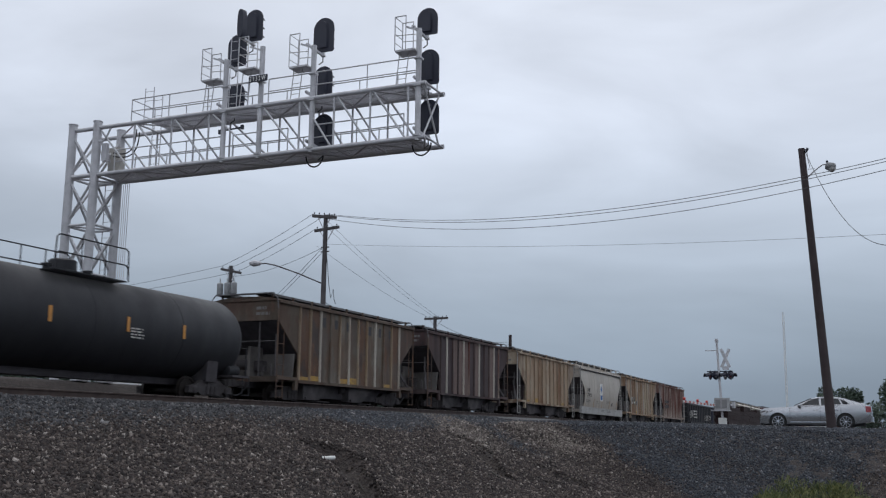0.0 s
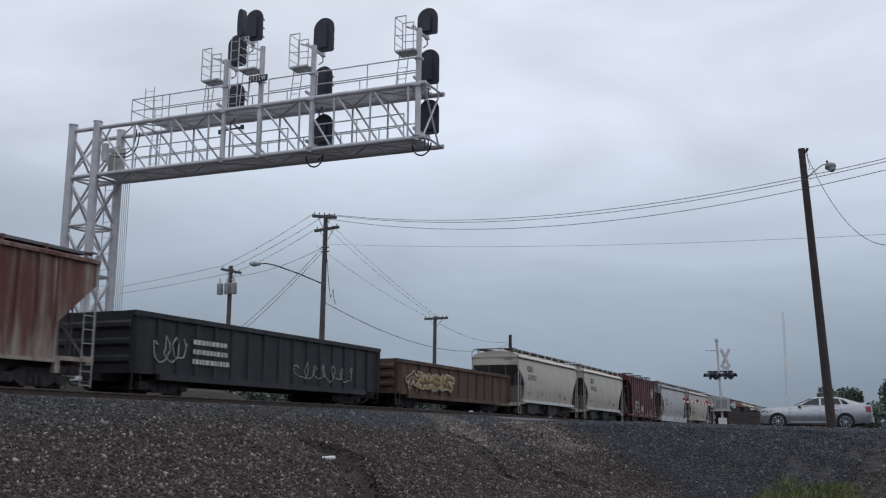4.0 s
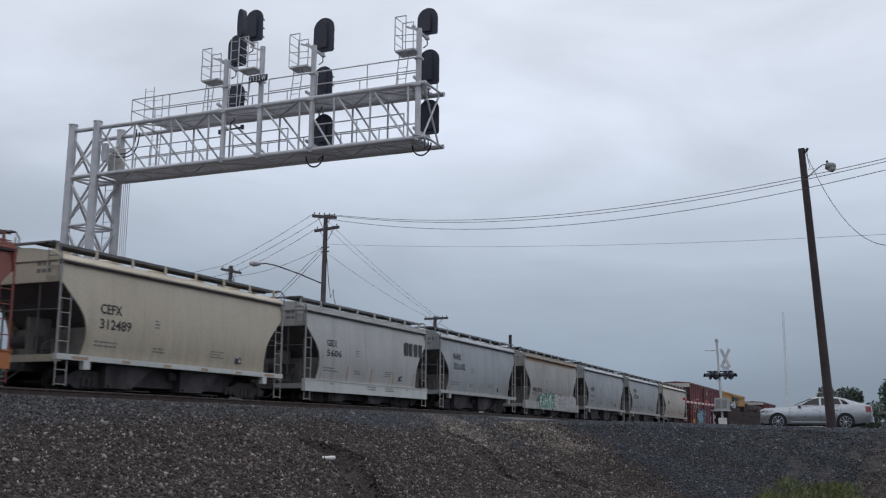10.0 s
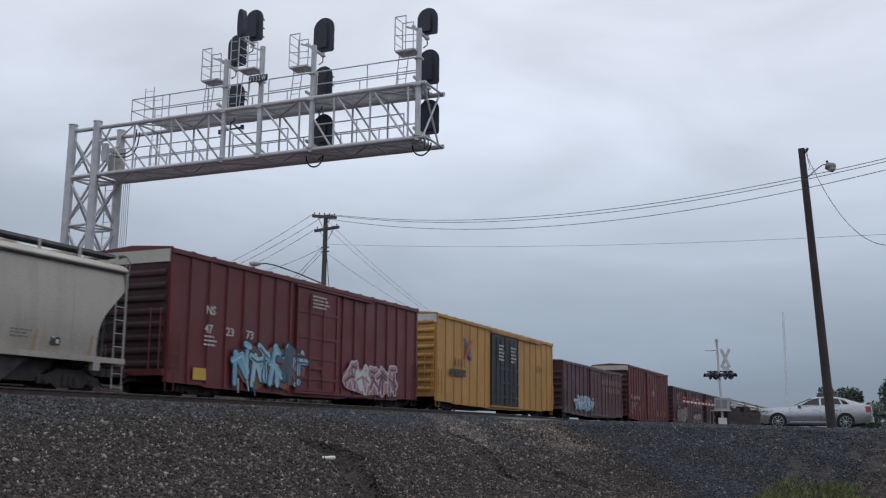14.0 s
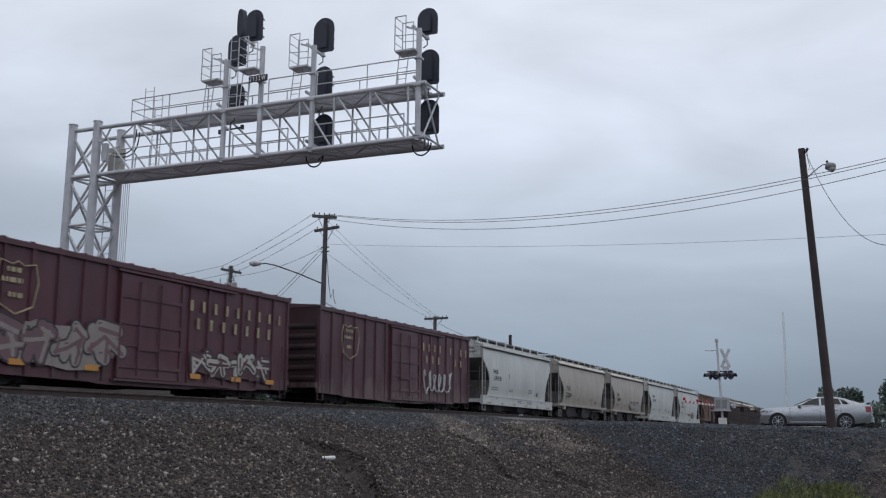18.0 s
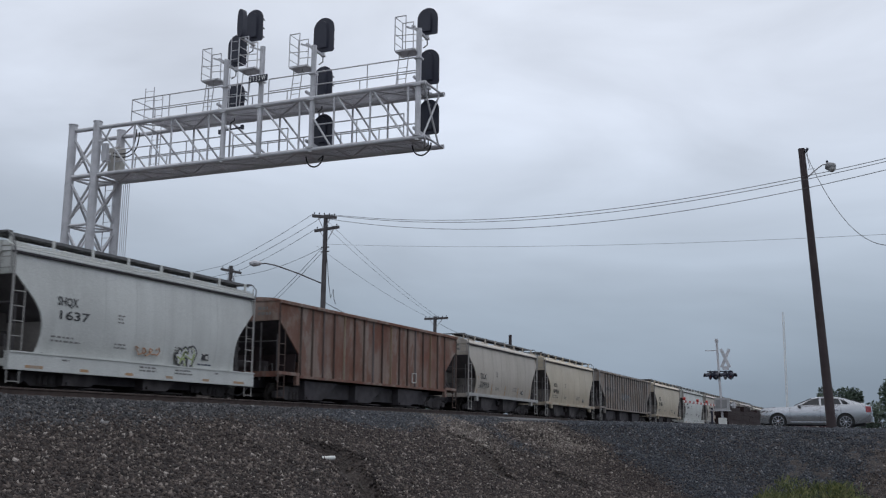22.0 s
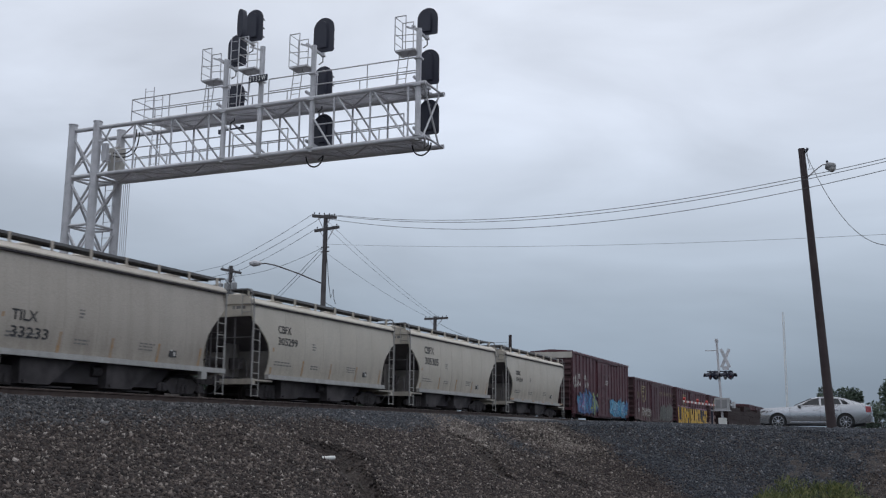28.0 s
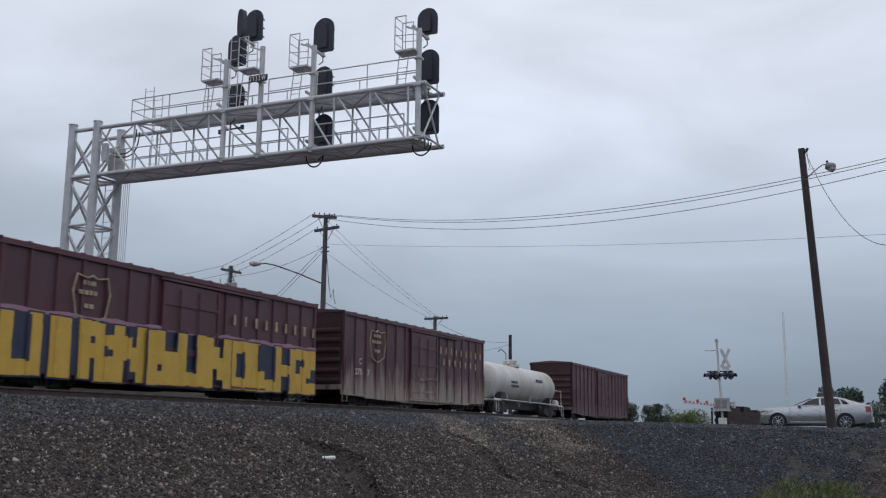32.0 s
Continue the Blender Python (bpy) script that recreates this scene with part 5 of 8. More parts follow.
def gondola(length, pm, top, ribs, label, ribmat=None):
    half = length / 2
    car = thing("gondola", (0, 0, 0), label, "freight car", "gondola cars")
    car["paintmat"] = pm
    for sx in (-1, 1):
        part("side_wall", Shape().box(min(sx * 1.44, sx * 1.5), max(sx * 1.44, sx * 1.5), -half, half, 0.82, top), pm, car, "dented steel side")
        for i in range(ribs):
            y = -half + 0.15 + (length - 0.3) * i / (ribs - 1)
            ring = [(1.5, -0.09), (1.58, -0.06), (1.58, 0.06), (1.5, 0.09)]
            part("rib", Shape().prism([(sx * a, y + b, 0.85) for a, b in ring], (0, 0, top - 0.95)), ribmat or pm, car)
        part("top_chord", Shape().box(min(sx * 1.42, sx * 1.6), max(sx * 1.42, sx * 1.6), -half, half, top - 0.1, top + 0.06), pm, car)
        part("side_sill", Shape().box(min(sx * 1.42, sx * 1.59), max(sx * 1.42, sx * 1.59), -half + 1.3, half - 1.3, 0.66, 0.86), pm, car)
        for k in (-1, 1):
            part("side_ladder", ladder_shape(sx * 1.6, *sorted((k * (half - 0.1), k * (half - 0.5))), 0.9, top - 0.1, 0.38), pm, car)
    for k in (-1, 1):
        e = k * half
        part("end_wall", Shape().box(-1.5, 1.5, min(e, e - k * 0.07), max(e, e - k * 0.07), 0.82, top + 0.05), pm, car)
        for j in range(3):
            z = 1.1 + j * (top - 1.3) / 2.6
            part("end_corrugation", Shape().prism([(-1.45, e + k * a, z + b) for a, b in ((0, 0), (0.09, 0.08), (0.09, 0.2), (0, 0.28))], (2.9, 0, 0)), pm, car)
    part("floor", Shape().box(-1.45, 1.45, -half + 0.05, half - 0.05, 0.95, 1.05).box(-0.3, 0.3, -half, half, 0.6, 0.95), UNDER, car)
    trucks(car, (-half + 2.1, half - 2.1))
    couplers(car, half)
    stirrup(car, pm, half)
    return car


def tank_car(length, pm, radius, cz, tank_len, label, railmat, seed=0, ring_platform=True):
    half, th = length / 2, tank_len / 2
    car = thing("tank_car", (0, 0, 0), label, "freight car", "tank cars")
    car["paintmat"] = pm
    prof = [(-th, 0.02), (-th + 0.03, radius * 0.45), (-th + 0.14, radius * 0.75), (-th + 0.34, radius * 0.93), (-th + 0.62, radius)]
    prof = prof + [(-s, r) for s, r in prof[::-1]]
    part("tank", Shape().lathe((0, 0, cz), (0, 1, 0), prof, 48), pm, car, "horizontal cylindrical tank with domed ends", 40)
    for y in (-th * 0.52, 0.0, th * 0.52):
        part("weld_seam", Shape().lathe((0, y - 0.02, cz), (0, 1, 0), [(0, radius - 0.01), (0, radius + 0.004), (0.04, radius + 0.004), (0.04, radius - 0.01)], 48), pm, car)
    part("dome", Shape().lathe((0, 0, cz + radius - 0.06), (0, 0, 1), [(0, 0.55), (0.1, 0.55), (0.13, 0.42), (0.42, 0.42), (0.47, 0.36), (0.5, 0.0)], 18), pm, car, "fittings dome on top", 40)
    for k in (-1, 1):
        part("valve", Shape().lathe((0.2, k * 0.85, cz + radius - 0.05), (0, 0, 1), [(0, 0.1), (0.16, 0.1), (0.16, 0.16), (0.22, 0.16), (0.25, 0)], 10), pm, car)
    if ring_platform:
        z = cz + radius - 0.12
        s = Shape()
        for j in range(6):
            for k in (-1, 1):
                s.beam((k * (0.65 + 0.1 * j), -1.5, z), (k * (0.65 + 0.1 * j), 1.5, z), 0.06, 0.04)
        part("top_platform", s, railmat, car)
        g = Shape()
        for k in (-1, 1):
            for zz in (0.5, 1.0):
                g.path([(k * 1.2, -1.55, z), (k * 1.2, -1.5, z + zz - 0.08), (k * 1.2, -1.4, z + zz), (k * 1.2, 1.4, z + zz), (k * 1.2, 1.5, z + zz - 0.08), (k * 1.2, 1.55, z)], 0.024, 6)
            for y in (-0.5, 0.5):
                g.tube((k * 1.2, y, z), (k * 1.2, y, z + 1.0), 0.02, 6)
        part("platform_rail", g, railmat, car, "tubular guard rail round the dome", 40)
    else:
        g = Shape()
        for k in (-1, 1):
            g.path([(k * (radius + 0.12), -half + 0.3, 1.05), (k * (radius + 0.12), half - 0.3, 1.05)], 0.03, 6)
            for i in range(7):
                y = -half + 0.3 + (length - 0.6) * i / 6
                g.tube((k * (radius + 0.12), y, 0.95), (k * (radius + 0.12), y + 0.2, 1.35 if i % 2 else 0.7), 0.022, 5)
        part("side_rail", g, railmat, car, "pale rail along the underframe", 40)
    for k in (-1, 1):
        e = k * half
        s = Shape().box(-1.45, 1.45, min(e, e - k * 1.0), max(e, e - k * 1.0), 0.95, 1.03)
        part("end_platform", s, railmat if not ring_platform else UNDER, car)
        g = Shape()
        for x in (-1.35, 1.35):
            g.path([(x, e - k * 0.1, 1.0), (x, e - k * 0.1, 2.0), (x * 0.7, e - k * 0.1, 2.05)], 0.022, 6)
        g.tube((-0.95, e - k * 0.1, 2.05), (0.95, e - k * 0.1, 2.05), 0.022, 6)
        part("end_rail", g, railmat, car, "", 40)
        part("saddle", Shape().prism([(-1.2, e - k * 1.6, 0.75), (1.2, e - k * 1.6, 0.75), (1.25, e - k * 1.6, cz - radius * 0.55), (-1.25, e - k * 1.6, cz - radius * 0.55)], (0, -k * 0.6, 0)), UNDER, car)
    part("centre_sill", Shape().box(-0.32, 0.32, -half, half, 0.62, 0.98), UNDER, car)
    part("air_tank", Shape().lathe((1.05, half - 0.95, 1.2), (0, 1, 0), [(0, 0.05), (0.05, 0.2), (0.65, 0.2), (0.7, 0.05)], 14), pm, car, "", 40)
    trucks(car, (-half + 1.75, half - 1.75))
    couplers(car, half)
    stirrup(car, railmat, half)
    return car


# ---- the cars in their order ----
CREAM = paint("cream", (0.50, 0.455, 0.385), streak=(0.40, 0.37, 0.32), streak_amount=0.3, soot=(0.43, 0.40, 0.34), soot_amount=0.3, dust=(0.30, 0.265, 0.225), dust_amount=0.5, dust_top=1.9)
BUFF = paint("buff", (0.52, 0.45, 0.345), streak=(0.40, 0.345, 0.265), streak_amount=0.35, soot=(0.42, 0.37, 0.29), soot_amount=0.35, dust=(0.30, 0.255, 0.20), dust_amount=0.5, dust_top=1.9)
TAN = paint("tan_grey", (0.45, 0.405, 0.35), streak=(0.33, 0.29, 0.24), streak_amount=0.35, soot=(0.33, 0.30, 0.26), soot_amount=0.4, dust=(0.27, 0.235, 0.20), dust_amount=0.5, dust_top=1.9)
STAINED = paint("stained_grey", (0.35, 0.34, 0.32), streak=(0.26, 0.24, 0.21), streak_amount=0.5, soot=(0.25, 0.235, 0.215), soot_amount=0.6)
PALE = paint("pale_grey", (0.45, 0.445, 0.43), streak_amount=0.25, dust=(0.28, 0.26, 0.24), dust_amount=0.5, dust_top=1.9)
BLUEGREY = paint("blue_grey", (0.335, 0.35, 0.36), streak_amount=0.3)
WHITE = paint("white_grey", (0.60, 0.61, 0.585), streak_amount=0.25)
MIDGREY = paint("mid_grey", (0.42, 0.42, 0.41), streak=(0.25, 0.20, 0.15), streak_amount=0.4)
RUSTTAN = paint("rusted_tan", (0.43, 0.36, 0.27), (0.30, 0.22, 0.14), streak=(0.20, 0.11, 0.065), streak_amount=0.85, soot=(0.20, 0.125, 0.08), soot_amount=0.85, rough=0.85, amount=0.9, rust=(0.21, 0.105, 0.055), rust_amount=0.75)
BROWNTAN = paint("rusted_brown_tan", (0.40, 0.34, 0.26), (0.31, 0.25, 0.18), streak=(0.15, 0.09, 0.06), streak_amount=0.85, soot=(0.16, 0.11, 0.08), soot_amount=0.55, rough=0.85, amount=0.7, rust=(0.155, 0.082, 0.048), rust_amount=0.65)
RUSTGREY = paint("rusted_grey", (0.118, 0.092, 0.068), (0.080, 0.060, 0.046), streak=(0.06, 0.042, 0.034), streak_amount=0.8, soot=(0.055, 0.040, 0.036), soot_amount=0.6, rough=0.85, amount=0.8, rust=(0.085, 0.045, 0.032), rust_amount=0.6)
DARKRUST = paint("dark_rust", (0.055, 0.036, 0.038), (0.038, 0.028, 0.03), streak=(0.15, 0.115, 0.10), streak_amount=0.6, soot=(0.035, 0.027, 0.028), soot_amount=0.7, rough=0.85, amount=0.8, streak_scale=1.1, rust=(0.065, 0.032, 0.03), rust_amount=0.5)
RUSTRED = paint("rust_red", (0.15, 0.062, 0.045), (0.12, 0.048, 0.036), streak=(0.46, 0.42, 0.37), streak_amount=0.6, soot=(0.09, 0.038, 0.032), soot_amount=0.6, rough=0.85, amount=0.8, streak_scale=3.4, rust=(0.12, 0.045, 0.035), rust_amount=0.35, dust=(0.40, 0.36, 0.31), dust_amount=0.75, dust_top=2.1)
RUSTORANGE = paint("rust_orange", (0.27, 0.215, 0.185), (0.22, 0.15, 0.12), streak=(0.15, 0.085, 0.062), streak_amount=0.75, soot=(0.155, 0.062, 0.042), soot_amount=0.85, rough=0.85, amount=0.9, streak_scale=2.6, rust=(0.165, 0.066, 0.042), rust_amount=0.7)
# near-black stand-in for the deep shade inside a hopper end
ENDSHADE = paint("shaded_black_end", (0.030, 0.020, 0.022), (0.040, 0.026, 0.027), streak=(0.035, 0.022, 0.02), streak_amount=0.4, rough=0.9)
DARKSEAM = paint("rusted_dark_post", (0.072, 0.045, 0.038), (0.12, 0.085, 0.07), streak=(0.20, 0.16, 0.14), streak_amount=0.5, rough=0.85, amount=0.9)
MAUVERIB = paint("mauve_rib", (0.19, 0.165, 0.165), (0.14, 0.11, 0.105), streak=(0.10, 0.055, 0.045), streak_amount=0.7, rough=0.85)
PALERIB = paint("pale_rib", (0.52, 0.48, 0.42), streak=(0.24, 0.14, 0.08), streak_amount=0.6, rough=0.8)
OLDYELLOW = material("worn_yellow_patch", (0.42, 0.25, 0.05), (0.26, 0.17, 0.08), rough=0.7, scale=5, amount=0.9)
BAYGREY = paint("rusted_bay_grey", (0.165, 0.148, 0.122), (0.11, 0.092, 0.074), streak=(0.075, 0.050, 0.036), streak_amount=0.8, soot=(0.08, 0.06, 0.05), soot_amount=0.7, rough=0.85, amount=0.9, streak_scale=4.0, rust=(0.115, 0.062, 0.036), rust_amount=0.5)
BAYBROWN = paint("rusted_bay_brown", (0.10, 0.072, 0.056), (0.066, 0.045, 0.038), streak=(0.16, 0.12, 0.09), streak_amount=0.6, soot=(0.045, 0.034, 0.032), soot_amount=0.7, rough=0.85, amount=0.9, streak_scale=4.0, rust=(0.13, 0.060, 0.030), rust_amount=0.6)
BAYPLUM = paint("dark_plum_bay", (0.052, 0.034, 0.038), (0.036, 0.027, 0.031), streak=(0.10, 0.075, 0.07), streak_amount=0.6, soot=(0.03, 0.025, 0.028), soot_amount=0.7, rough=0.85, streak_scale=3.0)
BAYROSE = paint("faded_rose_bay", (0.165, 0.118, 0.104), (0.10, 0.068, 0.062), streak=(0.06, 0.038, 0.038), streak_amount=0.8, rough=0.85, streak_scale=3.5)
BAYCREAM = paint("stained_cream_bay", (0.42, 0.355, 0.27), (0.30, 0.235, 0.165), streak=(0.20, 0.12, 0.075), streak_amount=0.75, soot=(0.24, 0.17, 0.12), soot_amount=0.6, rough=0.85, streak_scale=4.0, rust=(0.25, 0.14, 0.08), rust_amount=0.45)
BAYTAN = paint("soft_tan_bay", (0.37, 0.285, 0.205), (0.31, 0.225, 0.155), streak=(0.22, 0.135, 0.085), streak_amount=0.6, soot=(0.26, 0.175, 0.115), soot_amount=0.5, rough=0.85, streak_scale=3.0, rust=(0.26, 0.15, 0.09), rust_amount=0.4)
BAYORANGE = paint("rust_stained_bay", (0.30, 0.205, 0.13), (0.20, 0.125, 0.08), streak=(0.14, 0.075, 0.045), streak_amount=0.8, soot=(0.16, 0.10, 0.065), soot_amount=0.7, rough=0.85, streak_scale=4.0, rust=(0.17, 0.082, 0.042), rust_amount=0.7)
RUSTRIB = paint("rusted_rib", (0.30, 0.215, 0.13), (0.36, 0.32, 0.27), streak=(0.17, 0.09, 0.05), streak_amount=0.8, rough=0.85, amount=0.9)
OLDRIB = paint("weathered_post", (0.115, 0.105, 0.10), streak_amount=0.5, rough=0.85)
OLDGREY = paint("weathered_grey_brown", (0.30, 0.275, 0.26), (0.24, 0.21, 0.185), streak=(0.19, 0.165, 0.15), streak_amount=0.6, rough=0.8, rust=(0.19, 0.125, 0.075), rust_amount=0.55)
RIBGREY = paint("ribbed_grey", (0.455, 0.44, 0.41), streak=(0.33, 0.31, 0.29), streak_amount=0.35)
GREYRIB = paint("grey_post", (0.27, 0.28, 0.28), streak_amount=0.3)
OXIDE = paint("oxide_red", (0.086, 0.0125, 0.0165), (0.068, 0.011, 0.0145), streak=(0.056, 0.012, 0.0145), streak_amount=0.4)
REDPALE = paint("faded_oxide_rib", (0.098, 0.0155, 0.019), streak=(0.064, 0.014, 0.017), streak_amount=0.5)
BRICK = paint("brick_red", (0.235, 0.062, 0.045), (0.18, 0.05, 0.04), streak=(0.13, 0.04, 0.033), streak_amount=0.35)
ORANGESILL = paint("orange_sill", (0.46, 0.16, 0.05), streak=(0.25, 0.08, 0.03))
MAROON = paint("maroon", (0.104, 0.032, 0.045), (0.086, 0.028, 0.038), streak=(0.05, 0.02, 0.025), streak_amount=0.5, soot=(0.045, 0.022, 0.026), soot_amount=0.4, dust=(0.11, 0.075, 0.07), dust_amount=0.4, dust_top=1.2)
MAROONWORN = paint("worn_maroon", (0.094, 0.033, 0.044), (0.074, 0.028, 0.037), streak=(0.14, 0.085, 0.08), streak_amount=0.3, soot=(0.045, 0.027, 0.03), soot_amount=0.5, dust=(0.20, 0.155, 0.14), dust_amount=0.5, dust_top=1.25)
SPLASHED = paint("splashed_maroon", (0.094, 0.033, 0.044), (0.074, 0.028, 0.037), streak=(0.14, 0.085, 0.08), streak_amount=0.3, soot=(0.045, 0.027, 0.03), soot_amount=0.5, dust=(0.33, 0.27, 0.23), dust_amount=0.9, dust_top=1.85)
CARRED = paint("boxcar_red", (0.142, 0.0185, 0.021), (0.116, 0.0165, 0.019), streak=(0.085, 0.03, 0.032), streak_amount=0.4, soot=(0.08, 0.03, 0.03), soot_amount=0.4)
PLUM = paint("plum_brown", (0.098, 0.032, 0.041), (0.082, 0.028, 0.037), streak=(0.06, 0.023, 0.029), streak_amount=0.5)
YELLOW = paint("rail_yellow", (0.50, 0.255, 0.06), (0.43, 0.23, 0.06), streak=(0.33, 0.18, 0.06), streak_amount=0.5, soot=(0.30, 0.17, 0.06), soot_amount=0.4)
BLACKCAR = paint("tank_black", (0.013, 0.0135, 0.018), (0.018, 0.018, 0.022), streak=(0.028, 0.027, 0.030), streak_amount=0.35, rough=0.68)
BLACKGON = paint("gondola_black", (0.024, 0.025, 0.030), (0.035, 0.034, 0.036), streak=(0.075, 0.07, 0.07), streak_amount=0.4, rough=0.8)
RUSTGON = paint("gondola_rust", (0.075, 0.045, 0.035), (0.05, 0.034, 0.03), streak=(0.19, 0.10, 0.05), streak_amount=0.6, rough=0.85)
TANKWHITE = paint("tank_white", (0.55, 0.54, 0.52), streak=(0.34, 0.29, 0.24), streak_amount=0.5, rough=0.4, soot=(0.36, 0.30, 0.24), soot_amount=0.45, rust=(0.36, 0.30, 0.25), rust_amount=0.25)
# grimy maroon, darkened as well for the shade between coupled cars
ENDGRIMESHADE = paint("shaded_grimy_end", (0.055, 0.023, 0.026), (0.04, 0.018, 0.02), streak=(0.03, 0.016, 0.018), soot=(0.02, 0.014, 0.015), soot_amount=0.6, rough=0.85)
CAPCREAM = paint("end_cream", (0.50, 0.47, 0.42), streak=(0.35, 0.31, 0.27))
DOORBLACK = paint("door_black", (0.025, 0.026, 0.03), streak=(0.06, 0.06, 0.06), rough=0.5)
SKYBLUE, NAVY, FOAM, PINKISH = ink("spray_sky_blue", (0.19, 0.42, 0.56)), ink("spray_navy", (0.03, 0.035, 0.07)), ink("spray_white", (0.60, 0.60, 0.60)), ink("spray_pink", (0.42, 0.22, 0.24))
MINT, PURPLE, LIME, AZURE = ink("spray_mint", (0.25, 0.50, 0.40)), ink("spray_purple", (0.25, 0.17, 0.36)), ink("spray_lime", (0.30, 0.38, 0.10)), ink("spray_azure", (0.06, 0.30, 0.50))
GOLD, ROSE = ink("spray_yellow", (0.62, 0.38, 0.06)), ink("spray_rose", (0.36, 0.19, 0.26))

TRAIN, last, overhang = [], 14.2, 0.8


def couple(rear, build, *args, **more):
    """Builds the next car between the one ahead and the place of its own rear end, and couples it."""
    global last, overhang
    reach = 1.1 if build is boxcar else 0.82
    front = last + overhang + reach
    length = rear - front
    car = build(length, *args, **more)
    TRAIN.append((car, (front + rear) / 2))
    last, overhang = rear, reach
    return car, length / 2


def marks(car, half, code, number, size=0.5, z=2.55, y=1.62, mat=INK, x=1.536, w=None):
    words(car, code, -half + y, z + 0.28, size * 0.97, w or size * 2.2, mat, x)
    words(car, number, -half + y, z + 0.28 - size * 1.06, size * 0.97, (w or size * 2.2) * 1.46, mat, x)


def shield_lines(car, y):
    for z, w in ((3.22, 0.7), (2.94, 1.0), (2.55, 0.5)):
        bars(car, y - w / 2, z, 1, w, 0.13, 0.05, GOLDINK, 1.575)


def dim_marks(car, half, mat=INK, x=1.536, y=1.9, z=2.5):
    bars(car, -half + y, z, 2, 1.0, 0.26, 0.2, mat, x)


car, h = couple(31.6, tank_car, BLACKCAR, 1.47, 2.26, 15.6, "black steel tank car with a guard railed dome", BLACKCAR)
for y in (-1.9, 1.3, 4.0):
    part("reflector", Shape().box(1.475, 1.48, y, y + 0.13, 2.05, 2.5), REFLECT, car, "amber reflector strip")
bars(car, 1.5, 2.15, 4, 0.6, 0.04, 0.05, PALEINK, 1.475)
car, h = couple(45.0, ribbed_hopper, RUSTGREY, [RUSTRIB, RUSTRIB, PALERIB, BAYGREY, RUSTRIB, PALERIB], 12, None, "rust streaked grey ribbed covered hopper car", panels=[BAYBROWN, BAYBROWN, BAYGREY, BAYGREY, BAYGREY, BAYGREY, BAYBROWN, BAYGREY, BAYGREY, BAYBROWN, BAYBROWN], patches=(0, 1, 4, 5, 9), ladder=BAYBROWN)
letter_bars(car, -h + 3.3, 3.25, 7, 0.98, 0.38, INK, 1.506, wide=0.26)
car, h = couple(57.8, ribbed_hopper, DARKRUST, [DARKRUST, PALERIB, DARKRUST, DARKRUST, PALERIB, RUSTRED], 12, None, "dark brown rusted ribbed hopper car", cutz=3.3, panels=[BAYPLUM, BAYPLUM, BAYROSE, BAYROSE, BAYROSE, BAYPLUM, BAYROSE, BAYPLUM, BAYPLUM, BAYROSE, BAYPLUM], ladder=BAYBROWN)
car, h = couple(71.0, ribbed_hopper, BROWNTAN, [RUSTRIB, BAYCREAM], 12, None, "tan rust streaked ribbed hopper car", panels=[BAYTAN, BAYTAN, BAYTAN, BAYORANGE, BAYTAN, BAYCREAM, BAYTAN, BAYTAN, BAYORANGE, BAYTAN, BAYTAN], patches=(0, 2, 9), ends=ENDSHADE)
car, h = couple(84.0, smooth_hopper, TAN, PALE, "tan grey smooth sided covered hopper with a blue sign", reflect="upright", style="deep")
marks(car, h, "CKIX", "7013", 0.34, 2.00)
sign = part("side_sign", Shape().box(1.54, 1.545, -0.68, 0.0, 1.68, 2.98), WHITEPAINT, car, "white panel with a blue diamond")
part("diamond", Shape().prism([(1.546, -0.34, 2.3), (1.546, -0.1, 2.56), (1.546, -0.34, 2.86), (1.546, -0.58, 2.56)], (0.003, 0, 0)), ink("sign_blue", (0.05, 0.16, 0.42)), sign)
part("lower_panel", Shape().box(1.546, 1.549, -0.6, -0.08, 1.77, 2.12), ink("sign_blue", (0.05, 0.16, 0.42)), sign)
car, h = couple(96.7, ribbed_hopper, RUSTTAN, [PALERIB, BAYCREAM, RUSTRIB], 12, None, "cream ribbed hopper with orange rust patches", panels=[BAYORANGE, BAYORANGE, BAYCREAM, BAYORANGE, BAYORANGE, BAYORANGE, BAYCREAM, BAYCREAM, BAYCREAM, BAYORANGE, BAYCREAM], patches=(2,))
part("stencil_panel", Shape().prism([(1.506, -h + u, z) for u, z in ((1.70, 1.80), (3.98, 1.80), (3.98, 2.10), (3.20, 2.10), (3.20, 2.42), (1.70, 2.42))], (0.004, 0, 0)), INK, car, "black stencil panel")
for text, u, z in (("SO", 1.74, 2.15), ("U", 2.42, 2.15), ("92", 1.74, 1.85), ("14", 2.42, 1.85), ("0", 3.16, 1.85)):
    words(car, text, -h + u, z, 0.34, 0.46 if len(text) > 1 else 0.2, PALEINK, 1.513)
part("data_plate", Shape().box(1.506, 1.510, h - 2.55, h - 2.2, 1.20, 1.5), PALEINK, car, "white framed data square")
part("data_field", Shape().box(1.510, 1.513, h - 2.50, h - 2.25, 1.25, 1.45), INK, car)
car, h = couple(109.6, ribbed_hopper, RUSTRED, RUSTRED, 12, None, "rust red ribbed hopper with white streaks", ends=GRIMESHADE)
bars(car, -h + 1.9, 2.35, 2, 1.9, 0.28, 0.18, INK, 1.575)
car, h = couple(127.5, gondola, BLACKGON, 2.68, 17, "black ribbed gondola car with pale scrawls")
scrawl(car, -h + 0.9, 1.1, 1.6, 1.0, 3, PALEINK, 3, 1.6)
bars(car, -h + 2.9, 1.9, 3, 2.2, 0.16, 0.16, PALEINK, 1.59)
scrawl(car, 1.0, 1.0, 4.5, 0.8, 6, PALEINK, 8, 1.6, 0.014)
